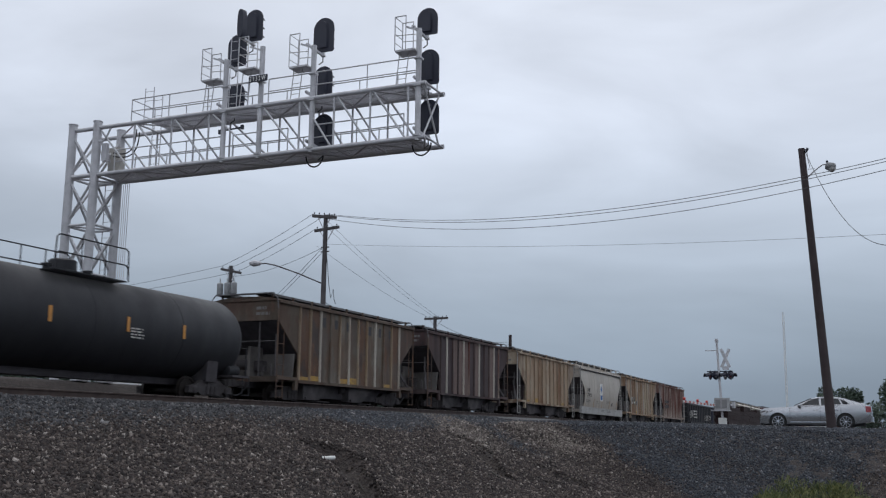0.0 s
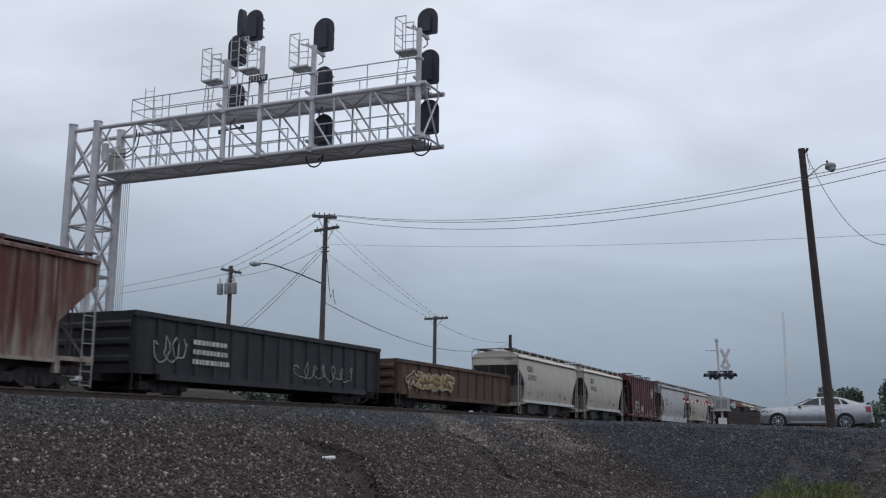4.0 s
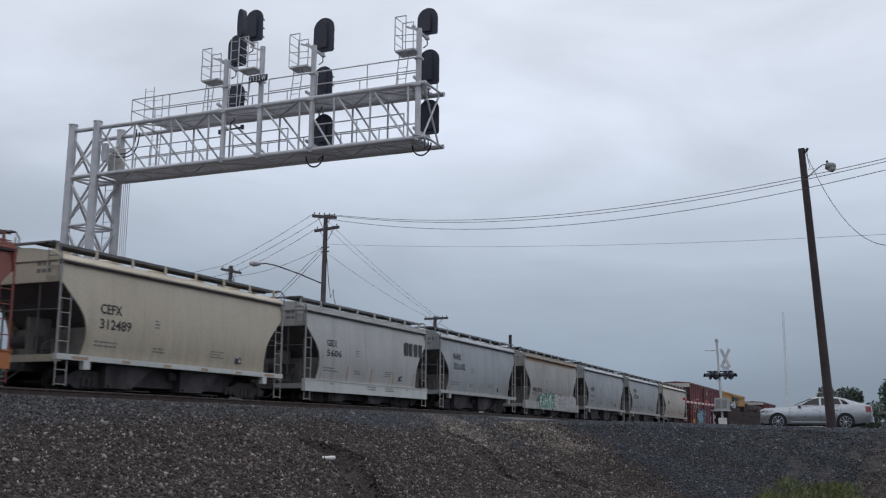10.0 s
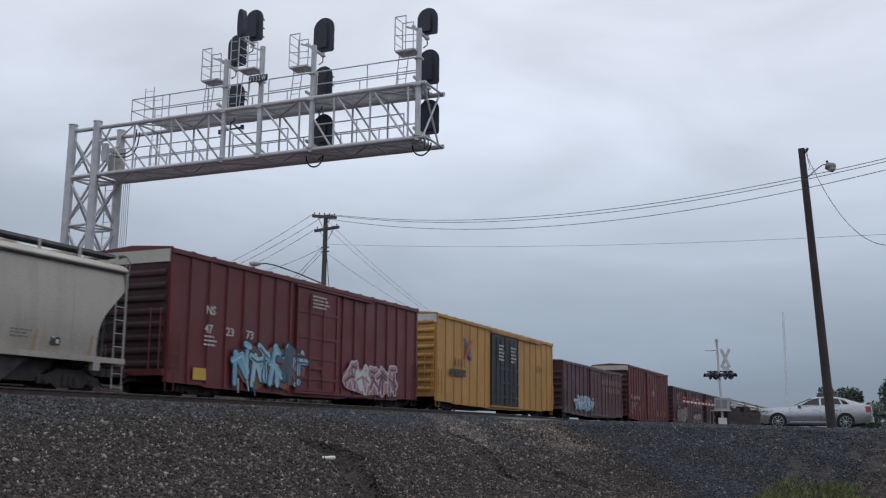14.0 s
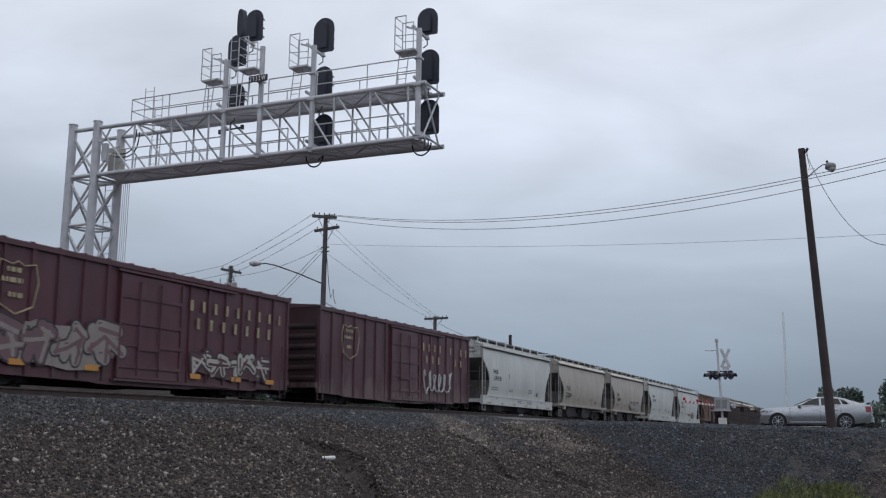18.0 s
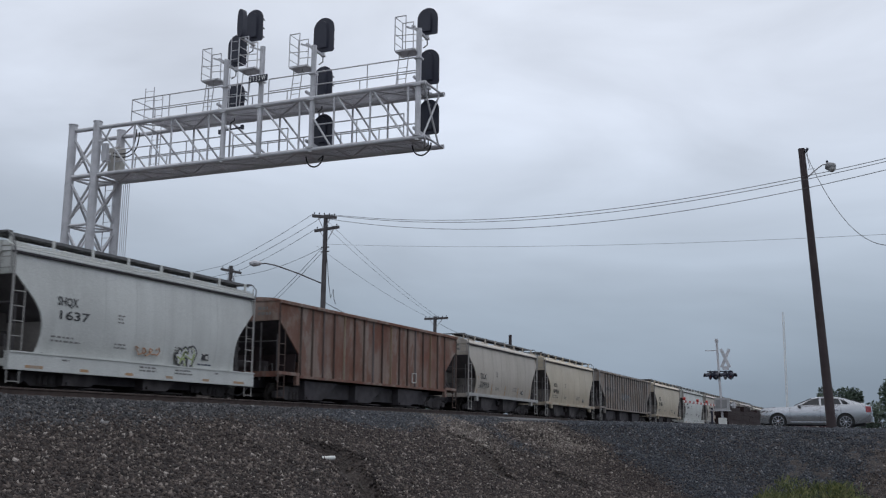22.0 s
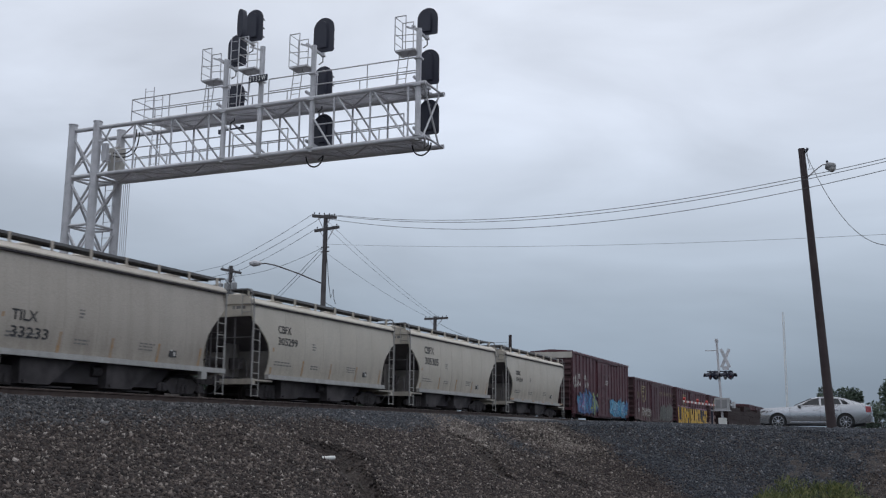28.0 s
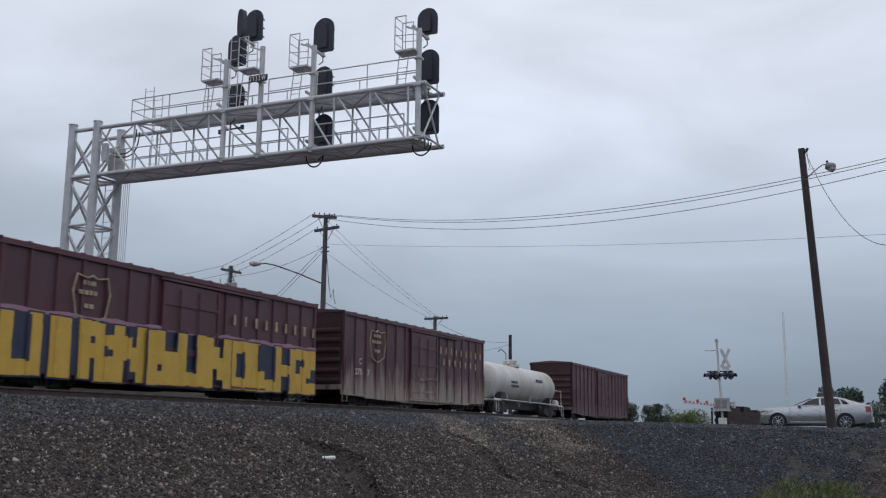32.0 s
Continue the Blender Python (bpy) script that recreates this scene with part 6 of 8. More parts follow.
car, h = couple(144.0, gondola, RUSTGON, 2.36, 13, "low rusty brown gondola car with worn graffiti")
graffiti(car, -h + 1.2, 1.05, 5.0, 0.85, 4, [RUSTGON, ink("spray_dull_gold", (0.34, 0.22, 0.07))], PALERIB, 5, 1.6)
for rear, number in ((157.8, "314731"), (170.5, "314615")):
    car, h = couple(rear, smooth_hopper, CREAM, WHITE, "clean cream smooth sided covered hopper car", reflect="upright", style="short")
    marks(car, h, "CBFX", number, 0.5, 2.62)
car, h = couple(183.3, ribbed_hopper, OXIDE, REDPALE, 12, None, "dark red ribbed hopper car", boards=False, ribw=0.42, cutz=3.8, eave=4.04, bottom=0.88, ladder=OXIDE, ends=ENDSHADE, cut=[(0.0, 4.04), (0.0, 3.86), (0.55, 3.80), (0.95, 3.5), (1.25, 3.05), (1.4, 2.5), (1.45, 1.6), (1.45, 0.88)])
letter_bars(car, -h + 2.30, 1.84, 2, 0.30, 0.28, PALEINK, 1.575, wide=0.75)
letter_bars(car, -h + 3.18, 1.84, 2, 0.30, 0.28, PALEINK, 1.575, wide=0.75)
words(car, "405", -h + 2.26, 1.46, 0.40, 0.62, PALEINK, 1.575)
words(car, "335", -h + 3.14, 1.46, 0.40, 0.62, PALEINK, 1.575)
for y in (-h + 1.8, -h + 2.7, -h + 3.7, 1.0, 4.2):
    bars(car, y, 1.26, 2, 0.42, 0.05, 0.06, PALEINK, 1.575)
scrawl(car, -h + 4.5, 1.15, 0.6, 0.7, 3, PALEINK, 15, 1.58, 0.03)
disc = part("emblem_disc", Shape().prism([(1.575, 3.0 + 0.34 * math.cos(a), 2.98 + 0.42 * math.sin(a)) for a in np.linspace(0, math.tau, 29)[:-1]], (0.003, 0, 0)), PALEINK, car, "round white emblem")
for q in range(4):
    a0 = math.radians(45 + 90 * q)
    ring = [(1.579, 3.0 + 0.08 * math.cos(a0), 2.98 + 0.10 * math.sin(a0))] + [(1.579, 3.0 + 0.25 * math.cos(a0 + d), 2.98 + 0.31 * math.sin(a0 + d)) for d in np.linspace(-0.55, 0.55, 7)]
    part("emblem_quarter", Shape().prism(ring, (0.003, 0, 0)), OXIDE, disc)
part("data_frame", Shape().path([(1.578, 2.2 + a, 1.12 + b) for a, b in ((0, 0), (0.42, 0), (0.42, 0.36), (0, 0.36), (0, 0))], 0.014, 5), PALEINK, car, "white outlined data square")
for i in range(8):
    y = -h + 1.3 + i * (2 * h - 3.0) / 7
    part("reflector", Shape().box(1.562, 1.566, y, y + 0.62, 0.92, 1.03), REFLECT if i % 3 else PALEINK, car, "amber or white reflector strip")
for y in (-3.2, 0.0, 3.2):
    part("roof_platform", Shape().box(0.5, 1.3, y - 0.6, y + 0.6, 4.40, 4.44).beam((1.2, y - 0.5, 4.2), (1.2, y - 0.5, 4.4), 0.05).beam((1.2, y + 0.5, 4.2), (1.2, y + 0.5, 4.4), 0.05), WALK, car, "short grating beside a roof hatch")
car, h = couple(196.5, smooth_hopper, PALE, WHITE, "pale grey smooth sided covered hopper car", style="deep")
marks(car, h, "SHQX", "1357", 0.36, 2.25)
car, h = couple(209.5, smooth_hopper, TAN, None, "tan grey smooth sided covered hopper car", reflect="upright")
marks(car, h, "TILX", "331563", 0.42, 1.90)
car, h = couple(222.2, ribbed_hopper, RIBGREY, GREYRIB, 10, WHITE, "light grey hopper with slim upright posts", ribw=0.1)
marks(car, h, "CEFX", "300374", 0.42, 2.25, 1.6, ink("blue_lettering", (0.05, 0.09, 0.2)), 1.575)
for y in (-2.6, 0.0, 2.2, 4.6):
    part("reflector", Shape().box(1.575, 1.58, y, y + 0.5, 1.3, 1.5), REFLECT, car, "amber reflector strip")
car, h = couple(235.5, smooth_hopper, BRICK, ORANGESILL, "brick red covered hopper with a round white emblem", style="deep")
letter_bars(car, -h + 1.65, 2.45, 4, 0.42, 0.42, PALEINK, 1.536, wide=0.55)
words(car, "409345", -h + 1.65, 1.85, 0.5, 1.75, PALEINK, 1.536)
part("emblem_disc", Shape().prism([(1.536, h - 2.5 + 0.78 * math.cos(a), 2.42 + 0.92 * math.sin(a)) for a in np.linspace(0, math.tau, 33)[:-1]], (0.003, 0, 0)), PALEINK, car, "round white emblem")
for k in (0, 1, 2, 3):
    a0 = math.radians(45 + 90 * k)
    ring = [(1.54, h - 2.5 + 0.2 * math.cos(a0) , 2.42 + 0.24 * math.sin(a0))] + [(1.54, h - 2.5 + 0.56 * math.cos(a0 + d), 2.42 + 0.68 * math.sin(a0 + d)) for d in np.linspace(-0.55, 0.55, 7)]
    part("emblem_quarter", Shape().prism(ring, (0.003, 0, 0)), BRICK, car)
bars(car, 0.2, 1.75, 4, 1.2, 0.07, 0.06, PALEINK, 1.536)
car, h = couple(248.6, smooth_hopper, BUFF, WHITE, "cream smooth sided covered hopper car")
marks(car, h, "CEFX", "312489", 0.42, 2.20)
car, h = couple(261.5, smooth_hopper, PALE, WHITE, "pale grey covered hopper with a large black mark", reflect="upright", style="deep")
letter_bars(car, h - 2.5, 2.62, 4, 0.52, 0.6, INK, 1.536, name="large_mark", wide=0.75)
marks(car, h, "GSEX", "5606", 0.38, 2.25)
car, h = couple(274.1, smooth_hopper, BLUEGREY, PALE, "blue grey smooth sided covered hopper car", reflect="upright")
marks(car, h, "NAHX", "321632", 0.48, 2.55)
car, h = couple(286.9, smooth_hopper, STAINED, PALE, "pale grey covered hopper with orange band and mint graffiti", reflect="upright", style="deep")
rnd = random.Random(5)
stain = [(-h + 0.3 + (2 * h - 0.9) * i / 150, rnd.uniform(0.0, 0.12) * (0.4 + 0.6 * abs(math.sin(i * 0.11)))) for i in range(151)]
RUSTBAND = material("rust_band", (0.40, 0.22, 0.11), (0.30, 0.24, 0.19), rough=0.8, scale=1.2, amount=0.9, streak=(0.30, 0.28, 0.25), streak_amount=0.8)
part("orange_stain", Shape().prism([(bulge(3.74) + 0.006, y, 3.76) for y, q in stain] + [(bulge(3.64) + 0.006, y, 3.66 - q) for y, q in stain[::-1]], (0.003, 0, 0)), RUSTBAND, car, "rusty orange stain below the roof")
rows = [[(1.516, y, 3.835), (1.516, y, 3.88), (1.45, y, 3.975), (1.44 - 1.3 * q, y, 3.985 + 0.8 * q)] for y, q in stain[::3]]
part("roof_stain", Shape().loft(rows, closed=False, caps=False).loft([[(x - 0.003, y, z - 0.003) for x, y, z in row[::-1]] for row in rows], closed=False, caps=False), RUSTBAND, car)
graffiti(car, -3.0, 0.70, 2.9, 1.05, 5, [MINT, FOAM, MINT], INK, 11, 1.578, FOAM)
graffiti(car, 0.0, 0.70, 4.6, 0.98, 6, [FOAM, PALE, STAINED], FOAM, 12, 1.578)
words(car, "NAHX 230144", -h + 1.5, 1.75, 0.34, 1.75, INK, 1.536)
car, h = couple(300.0, smooth_hopper, BLUEGREY, PALE, "blue grey smooth sided covered hopper car", reflect="upright")
words(car, "NAHX", -h + 1.62, 2.35, 0.42, 0.95, INK, 1.536)
bars(car, -h + 1.62, 1.92, 1, 1.2, 0.24, 0.2, MIDINK, 1.536)
car, h = couple(313.0, smooth_hopper, BLUEGREY, PALE, "blue grey covered hopper with rust runs", reflect="upright")
marks(car, h, "NAHX", "321866", 0.48, 2.55)
car, h = couple(325.9, smooth_hopper, TAN, TAN, "tan grey smooth sided covered hopper car", reflect="upright")
words(car, "CEFX", -h + 1.9, 2.35, 0.4, 0.95, INK, 1.536)
bars(car, -h + 1.9, 1.9, 1, 1.2, 0.3, 0.1, MIDGREY, 1.536)
car, h = couple(346.4, boxcar, CARRED, 4.90, "tall dark red boxcar with blue and white graffiti", ribs=19, capmat=CAPCREAM, door=(-0.1, 3.2), endmat=ENDGRIMESHADE)
graffiti(car, -5.6, 0.55, 4.6, 1.75, 5, [SKYBLUE, ink("spray_pale_blue", (0.36, 0.55, 0.64)), ink("spray_deep_blue", (0.05, 0.14, 0.22)), ink("spray_rust", (0.22, 0.10, 0.06))], NAVY, 21, 1.6, FOAM)
graffiti(car, 2.0, 0.55, 5.0, 1.5, 5, [ink("spray_plum", (0.12, 0.06, 0.13)), FOAM, PINKISH], FOAM, 23, 1.6, FOAM)
words(car, "NS", -7.35, 2.98, 0.42, 0.5, PALEINK, 1.575)
for text, y in (("47", -7.4), ("23", -6.2), ("73", -5.0)):
    words(car, text, y, 2.35, 0.40, 0.46, PALEINK, 1.575)
bars(car, -7.4, 2.2, 3, 0.7, 0.06, 0.08, PALEINK, 1.575)
part("service_plate", Shape().box(1.562, 1.566, -7.9, -7.2, 0.75, 1.15), GOLD, car, "small yellow painted square")
bars(car, -0.6, 4.35, 4, 1.3, 0.07, 0.07, PALEINK, 1.65)
car, h = couple(367.2, boxcar, YELLOW, 4.95, "tall yellow boxcar with black doors", ribs=18, doormat=DOORBLACK, doors=2, door=(0.3, 4.4), capmat=WHITE)
for a, c in ((1, ink("arrow_red", (0.42, 0.09, 0.06))), (-1, ink("arrow_blue", (0.08, 0.10, 0.28)))):
    part("crossed_mark", Shape().prism([(1.6 + 0.004 * (a + 1), -h + 3.3 + u, 3.45 + a * v) for u, v in ((0, -0.55), (0.3, -0.55), (1.3, 0.55), (1.0, 0.55))], (0.003, 0, 0)), c, car)
letter_bars(car, -h + 2.2, 2.45, 4, 0.42, 0.42, INK, 1.6)
bars(car, -h + 1.6, 1.95, 1, 2.6, 0.38, 0.1, INK, 1.6)
letter_bars(car, h - 3.4, 2.9, 3, 0.42, 0.42, INK, 1.6)
for y in (-0.9, 1.1):
    bars(car, y, 4.0, 5, 0.9, 0.1, 0.1, PALEINK, 1.66)
car, h = couple(385.2, boxcar, MAROONWORN, 4.06, "weathered maroon boxcar with faded gold lettering", ribs=17, endmat=ENDGRIMESHADE)
letter_bars(car, 1.9, 3.0, 9, 0.66, 0.36, GOLDINK, 1.575)
letter_bars(car, 2.3, 2.42, 7, 0.7, 0.36, GOLDINK, 1.575)
graffiti(car, -h + 2.5, 0.75, 4.6, 1.2, 5, [FOAM, SKYBLUE], NAVY, 31, 1.6)
car, h = couple(402.8, boxcar, CARRED, 4.98, "tall bright red boxcar with yellow reflector strips", ribs=18, capmat=CAPCREAM, door=(0.3, 3.2), endmat=ENDGRIMESHADE)
letter_bars(car, -h + 0.8, 2.24, 2, 0.32, 0.36, PALEINK, 1.575)
words(car, "40", -h + 1.65, 2.24, 0.40, 0.50, PALEINK, 1.575)
words(car, "77", -h + 2.50, 2.24, 0.40, 0.46, PALEINK, 1.575)
words(car, "00", -h + 3.30, 2.24, 0.40, 0.46, PALEINK, 1.575)
bars(car, -h + 0.8, 1.92, 8, 0.4, 0.05, 0.07, PALEINK, 1.575)
bars(car, -h + 1.65, 1.92, 5, 0.4, 0.05, 0.07, PALEINK, 1.575)
bars(car, -h + 2.5, 1.92, 2, 0.3, 0.05, 0.07, PALEINK, 1.575)
bars(car, 0.5, 3.1, 3, 1.0, 0.08, 0.07, PALEINK, 1.66)
for y, w in ((-h + 0.06, 1.2), (-h + 3.5, 0.6), (-h + 6.6, 0.6), (h - 5.0, 0.5), (h - 3.6, 0.5), (h - 2.2, 0.5), (h - 0.15, 1.0)):
    part("reflector", Shape().box(1.595, 1.6, y, y + 0.1, 1.0, 1.0 + w), GOLD, car, "yellow reflector strip")
car, h = couple(421.0, boxcar, MAROON, 4.06, "maroon boxcar with pink graffiti and gold lettering", ribs=17, endmat=ENDGRIMESHADE)
letter_bars(car, 1.9, 3.0, 9, 0.66, 0.36, GOLDINK, 1.575)
letter_bars(car, 2.3, 2.42, 7, 0.7, 0.36, GOLDINK, 1.575)
part("shield", Shape().path([(1.6, -h + 2.5 + a, b) for a, b in ((0, 2.1), (0.6, 2.35), (0.75, 3.0), (0.62, 3.5), (0.2, 3.42), (0, 3.52), (-0.2, 3.42), (-0.62, 3.5), (-0.75, 3.0), (-0.6, 2.35), (0, 2.1))], 0.025, 5), GOLDINK, car, "gold outline of a shield")
shield_lines(car, 2.5 - h)
graffiti(car, -h + 1.4, 0.7, 5.0, 1.4, 4, [ink("spray_faded_mauve", (0.17, 0.10, 0.11)), ink("spray_dull_cream", (0.30, 0.255, 0.235))], INK, 41, 1.6)
graffiti(car, 2.0, 0.8, 4.6, 1.0, 5, [CAPCREAM, MAROON], INK, 43, 1.6)
for y in (-h + 2.4, -h + 5.2, 2.0, 4.3, 6.4):
    part("reflector", Shape().box(1.607, 1.612, y, y + 0.55, 0.78, 0.94), REFLECT, car, "amber reflector strip")
car, h = couple(438.9, boxcar, MAROONWORN, 4.06, "weathered maroon boxcar with white scrawl", ribs=17, endmat=ENDGRIMESHADE)
letter_bars(car, 1.9, 3.0, 9, 0.66, 0.36, GOLDINK, 1.575, slots=(4, 6))
letter_bars(car, 2.3, 2.42, 7, 0.7, 0.36, GOLDINK, 1.575, slots=(3, 4))
scrawl(car, 2.0, 0.8, 3.4, 1.5, 5, FOAM, 9, 1.6, 0.05)
part("shield", Shape().path([(1.6, -h + 2.5 + a, b) for a, b in ((0, 2.1), (0.6, 2.35), (0.75, 3.0), (0.62, 3.5), (0.2, 3.42), (0, 3.52), (-0.2, 3.42), (-0.62, 3.5), (-0.75, 3.0), (-0.6, 2.35), (0, 2.1))], 0.025, 5), GOLDINK, car, "gold outline of a shield")
shield_lines(car, 2.5 - h)
car, h = couple(452.9, smooth_hopper, WHITE, WHITE, "white smooth sided covered hopper car", style="deep")
marks(car, h, "SHQX", "1818", 0.36, 2.15)
car, h = couple(466.3, smooth_hopper, TAN, TAN, "tan grey covered hopper with rust runs", reflect="upright")
marks(car, h, "TILX", "329654", 0.42, 1.85)
car, h = couple(479.0, smooth_hopper, TAN, TAN, "tan grey covered hopper with outline graffiti", reflect="upright")
marks(car, h, "CEFX", "224762", 0.36, 2.00)
graffiti(car, 0.2, 1.2, 3.0, 0.8, 6, [TAN, MIDGREY], INK, 51, 1.536)
car, h = couple(491.8, smooth_hopper, WHITE, WHITE, "white smooth sided covered hopper car", style="deep")
marks(car, h, "HWCX", "5064", 0.36, 2.40)
car, h = couple(504.7, smooth_hopper, WHITE, WHITE, "white covered hopper with a dark scrawl", style="deep")
marks(car, h, "SHQX", "1637", 0.36, 2.25)
graffiti(car, h - 4.3, 1.05, 0.9, 0.75, 2, [LIME, FOAM], INK, 17, 1.536)
bars(car, h - 3.1, 1.25, 2, 0.8, 0.14, 0.05, NAVY, 1.536)
scrawl(car, h - 6.3, 1.35, 1.1, 0.32, 3, ink("spray_faded_orange", (0.48, 0.27, 0.16)), 4, 1.536, 0.03)
car, h = couple(523.2, ribbed_hopper, RUSTORANGE, [DARKSEAM, DARKSEAM, MAUVERIB, DARKSEAM, RUSTRIB], 17, None, "long orange brown rusted ribbed hopper car", boards=False, ribw=0.08, bottom=1.22, ends=ENDSHADE, ladder=DARKSEAM)
part("data_frame", Shape().path([(1.578, h - 5.4 + a, 1.4 + b) for a, b in ((0, 0), (0.42, 0), (0.42, 0.42), (0, 0.42), (0, 0))], 0.03, 5), PALEINK, car, "white outlined data square")
car, h = couple(536.1, smooth_hopper, TAN, PALE, "tan grey smooth sided covered hopper car", reflect="upright")
marks(car, h, "TILX", "33933", 0.42, 1.75)
car, h = couple(549.0, smooth_hopper, BUFF, BUFF, "cream covered hopper with small black marks")
marks(car, h, "WSOX", "804935", 0.38, 1.93)
car, h = couple(567.5, ribbed_hopper, OLDGREY, OLDRIB, 20, None, "long weathered grey brown ribbed hopper car", ribw=0.07, bottom=1.22, boardz=4.12, ends=UNDER)
letter_bars(car, -h + 1.75, 2.55, 2, 0.36, 0.3, INK, 1.504, wide=0.5)
letter_bars(car, -h + 2.6, 2.55, 2, 0.3, 0.3, INK, 1.504, wide=0.5)
words(car, "47", -h + 3.35, 2.5, 0.42, 0.5, MIDINK, 1.504)
words(car, "94", -h + 4.1, 2.5, 0.42, 0.5, MIDINK, 1.504)
words(car, "57", -h + 4.9, 2.5, 0.42, 0.5, MIDINK, 1.504)
scrawl(car, -h + 6.6, 1.9, 2.6, 0.7, 7, ink("spray_faded_blue", (0.30, 0.36, 0.40)), 33, 1.508, 0.018)
for y, n in ((-h + 4.0, 3), (-h + 1.7, 1), (h - 3.2, 2)):
    bars(car, y, 1.55, n, 0.55, 0.07, 0.06, MIDINK, 1.504)
car, h = couple(580.6, smooth_hopper, BUFF, BUFF, "cream yellow covered hopper with black marks")
marks(car, h, "CITX", "221583", 0.46, 2.23)
car, h = couple(593.5, smooth_hopper, WHITE, WHITE, "white smooth sided covered hopper car", style="deep")
marks(car, h, "SHQX", "1674", 0.36, 2.25)
car, h = couple(606.3, smooth_hopper, TAN, PALE, "tan grey smooth sided covered hopper car", reflect="upright")
dim_marks(car, h)
car, h = couple(619.2, smooth_hopper, TAN, PALE, "tan covered hopper with dark scrawled graffiti", reflect="upright")
scrawl(car, -2.6, 1.75, 4.4, 1.0, 8, INK, 6, 1.56, 0.022)
car, h = couple(632.0, smooth_hopper, TAN, PALE, "tan grey covered hopper with rust runs", reflect="upright")
marks(car, h, "TILX", "33233", 0.42, 1.70)
car, h = couple(645.0, smooth_hopper, CREAM, PALE, "cream grey smooth sided covered hopper car", reflect="upright", style="short")
marks(car, h, "CBFX", "305299", 0.42, 2.45)
car, h = couple(657.9, smooth_hopper, CREAM, PALE, "cream grey smooth sided covered hopper car", reflect="upright", style="short")
marks(car, h, "CBFX", "305305", 0.5, 2.60)
car, h = couple(670.7, smooth_hopper, CREAM, PALE, "cream grey smooth sided covered hopper car", style="short")
marks(car, h, "CBFX", "314264", 0.36, 2.30)
car, h = couple(688.3, boxcar, PLUM, 4.87, "tall plum brown boxcar with blue graffiti", ribs=19, capmat=CAPCREAM, door=(-0.1, 3.2), endmat=ENDGRIMESHADE)
graffiti(car, -7.0, 0.52, 5.2, 1.75, 6, [AZURE, PURPLE, SKYBLUE, LIME, ink("spray_royal", (0.06, 0.12, 0.30))], NAVY, 61, 1.6, ROSE, slant=0.0)
graffiti(car, 1.9, 0.52, 5.2, 1.45, 5, [AZURE, SKYBLUE, ink("spray_royal", (0.06, 0.12, 0.30)), AZURE], NAVY, 63, 1.6, FOAM, slant=0.0)
for text, y, z in (("NR", -6.7, 3.05), ("NK", -5.2, 3.05), ("14", -6.7, 2.5), ("11", -5.1, 2.5), ("9", -4.3, 2.5)):
    words(car, text, y, z, 0.5, 0.55 if len(text) > 1 else 0.24, PALEINK, 1.575)
scrawl(car, -7.8, 2.3, 0.9, 1.0, 2, PALEINK, 77, 1.6, 0.03)
bars(car, 0.2, 3.2, 3, 0.9, 0.07, 0.06, PALEINK, 1.66)
car, h = couple(705.7, boxcar, MAROONWORN, 4.06, "weathered maroon boxcar with a ribbed door", ribs=17, ribbed_door=True, endmat=ENDGRIMESHADE)
letter_bars(car, 1.9, 3.0, 9, 0.66, 0.34, GOLDINK, 1.575)
part("shield", Shape().path([(1.6, -h + 3.0 + a, b) for a, b in ((0, 2.1), (0.6, 2.35), (0.75, 3.0), (0.62, 3.5), (0.2, 3.42), (0, 3.52), (-0.2, 3.42), (-0.62, 3.5), (-0.75, 3.0), (-0.6, 2.35), (0, 2.1))], 0.03, 5), GOLDINK, car, "gold outline of a shield")
shield_lines(car, 3.0 - h)
graffiti(car, 1.7, 0.5, 5.4, 1.7, 6, [ink("spray_sage", (0.125, 0.13, 0.115)), ink("spray_slate", (0.10, 0.105, 0.10)), ink("spray_ash", (0.15, 0.15, 0.135))], ink("spray_umber", (0.065, 0.055, 0.05)), 71, 1.6, OLDGREY)
scrawl(car, -h + 2.2, 0.7, 3.4, 1.0, 9, OLDGREY, 72, 1.6, 0.03)
scrawl(car, -h + 2.4, 0.9, 3.0, 0.8, 8, PALEINK, 74, 1.605, 0.02)
scrawl(car, -h + 0.6, 2.3, 0.8, 0.7, 5, OLDGREY, 73, 1.6, 0.022)
words(car, "C", -h + 0.95, 1.75, 0.4, 0.24, PALEINK, 1.575)
words(car, "20", -h + 0.95, 1.25, 0.4, 0.5, PALEINK, 1.575)
car, h = couple(724.0, boxcar, MAROON, 4.06, "maroon boxcar with large yellow block graffiti", ribs=17, endmat=ENDGRIMESHADE)
letter_bars(car, 2.4, 2.75, 9, 0.66, 0.36, GOLDINK, 1.575)
part("shield", Shape().path([(1.6, -h + 3.4 + a, b) for a, b in ((0, 2.1), (0.6, 2.35), (0.75, 3.0), (0.62, 3.5), (0.2, 3.42), (0, 3.52), (-0.2, 3.42), (-0.62, 3.5), (-0.75, 3.0), (-0.6, 2.35), (0, 2.1))], 0.03, 5), GOLDINK, car, "gold outline of a shield")
shield_lines(car, 3.4 - h)
haze = [(-h + 0.1 + (2 * h - 0.2) * i / 40, 2.33 + 0.03 * math.sin(i * 1.3) + 0.02 * math.sin(i * 3.1)) for i in range(41)]
part("graffiti_haze", Shape().prism([(1.600, y, z) for y, z in haze] + [(1.600, h - 0.1, 2.0), (1.600, -h + 0.1, 2.0)], (0.002, 0, 0)), ROSE, car, "rose pink sprayed edge")
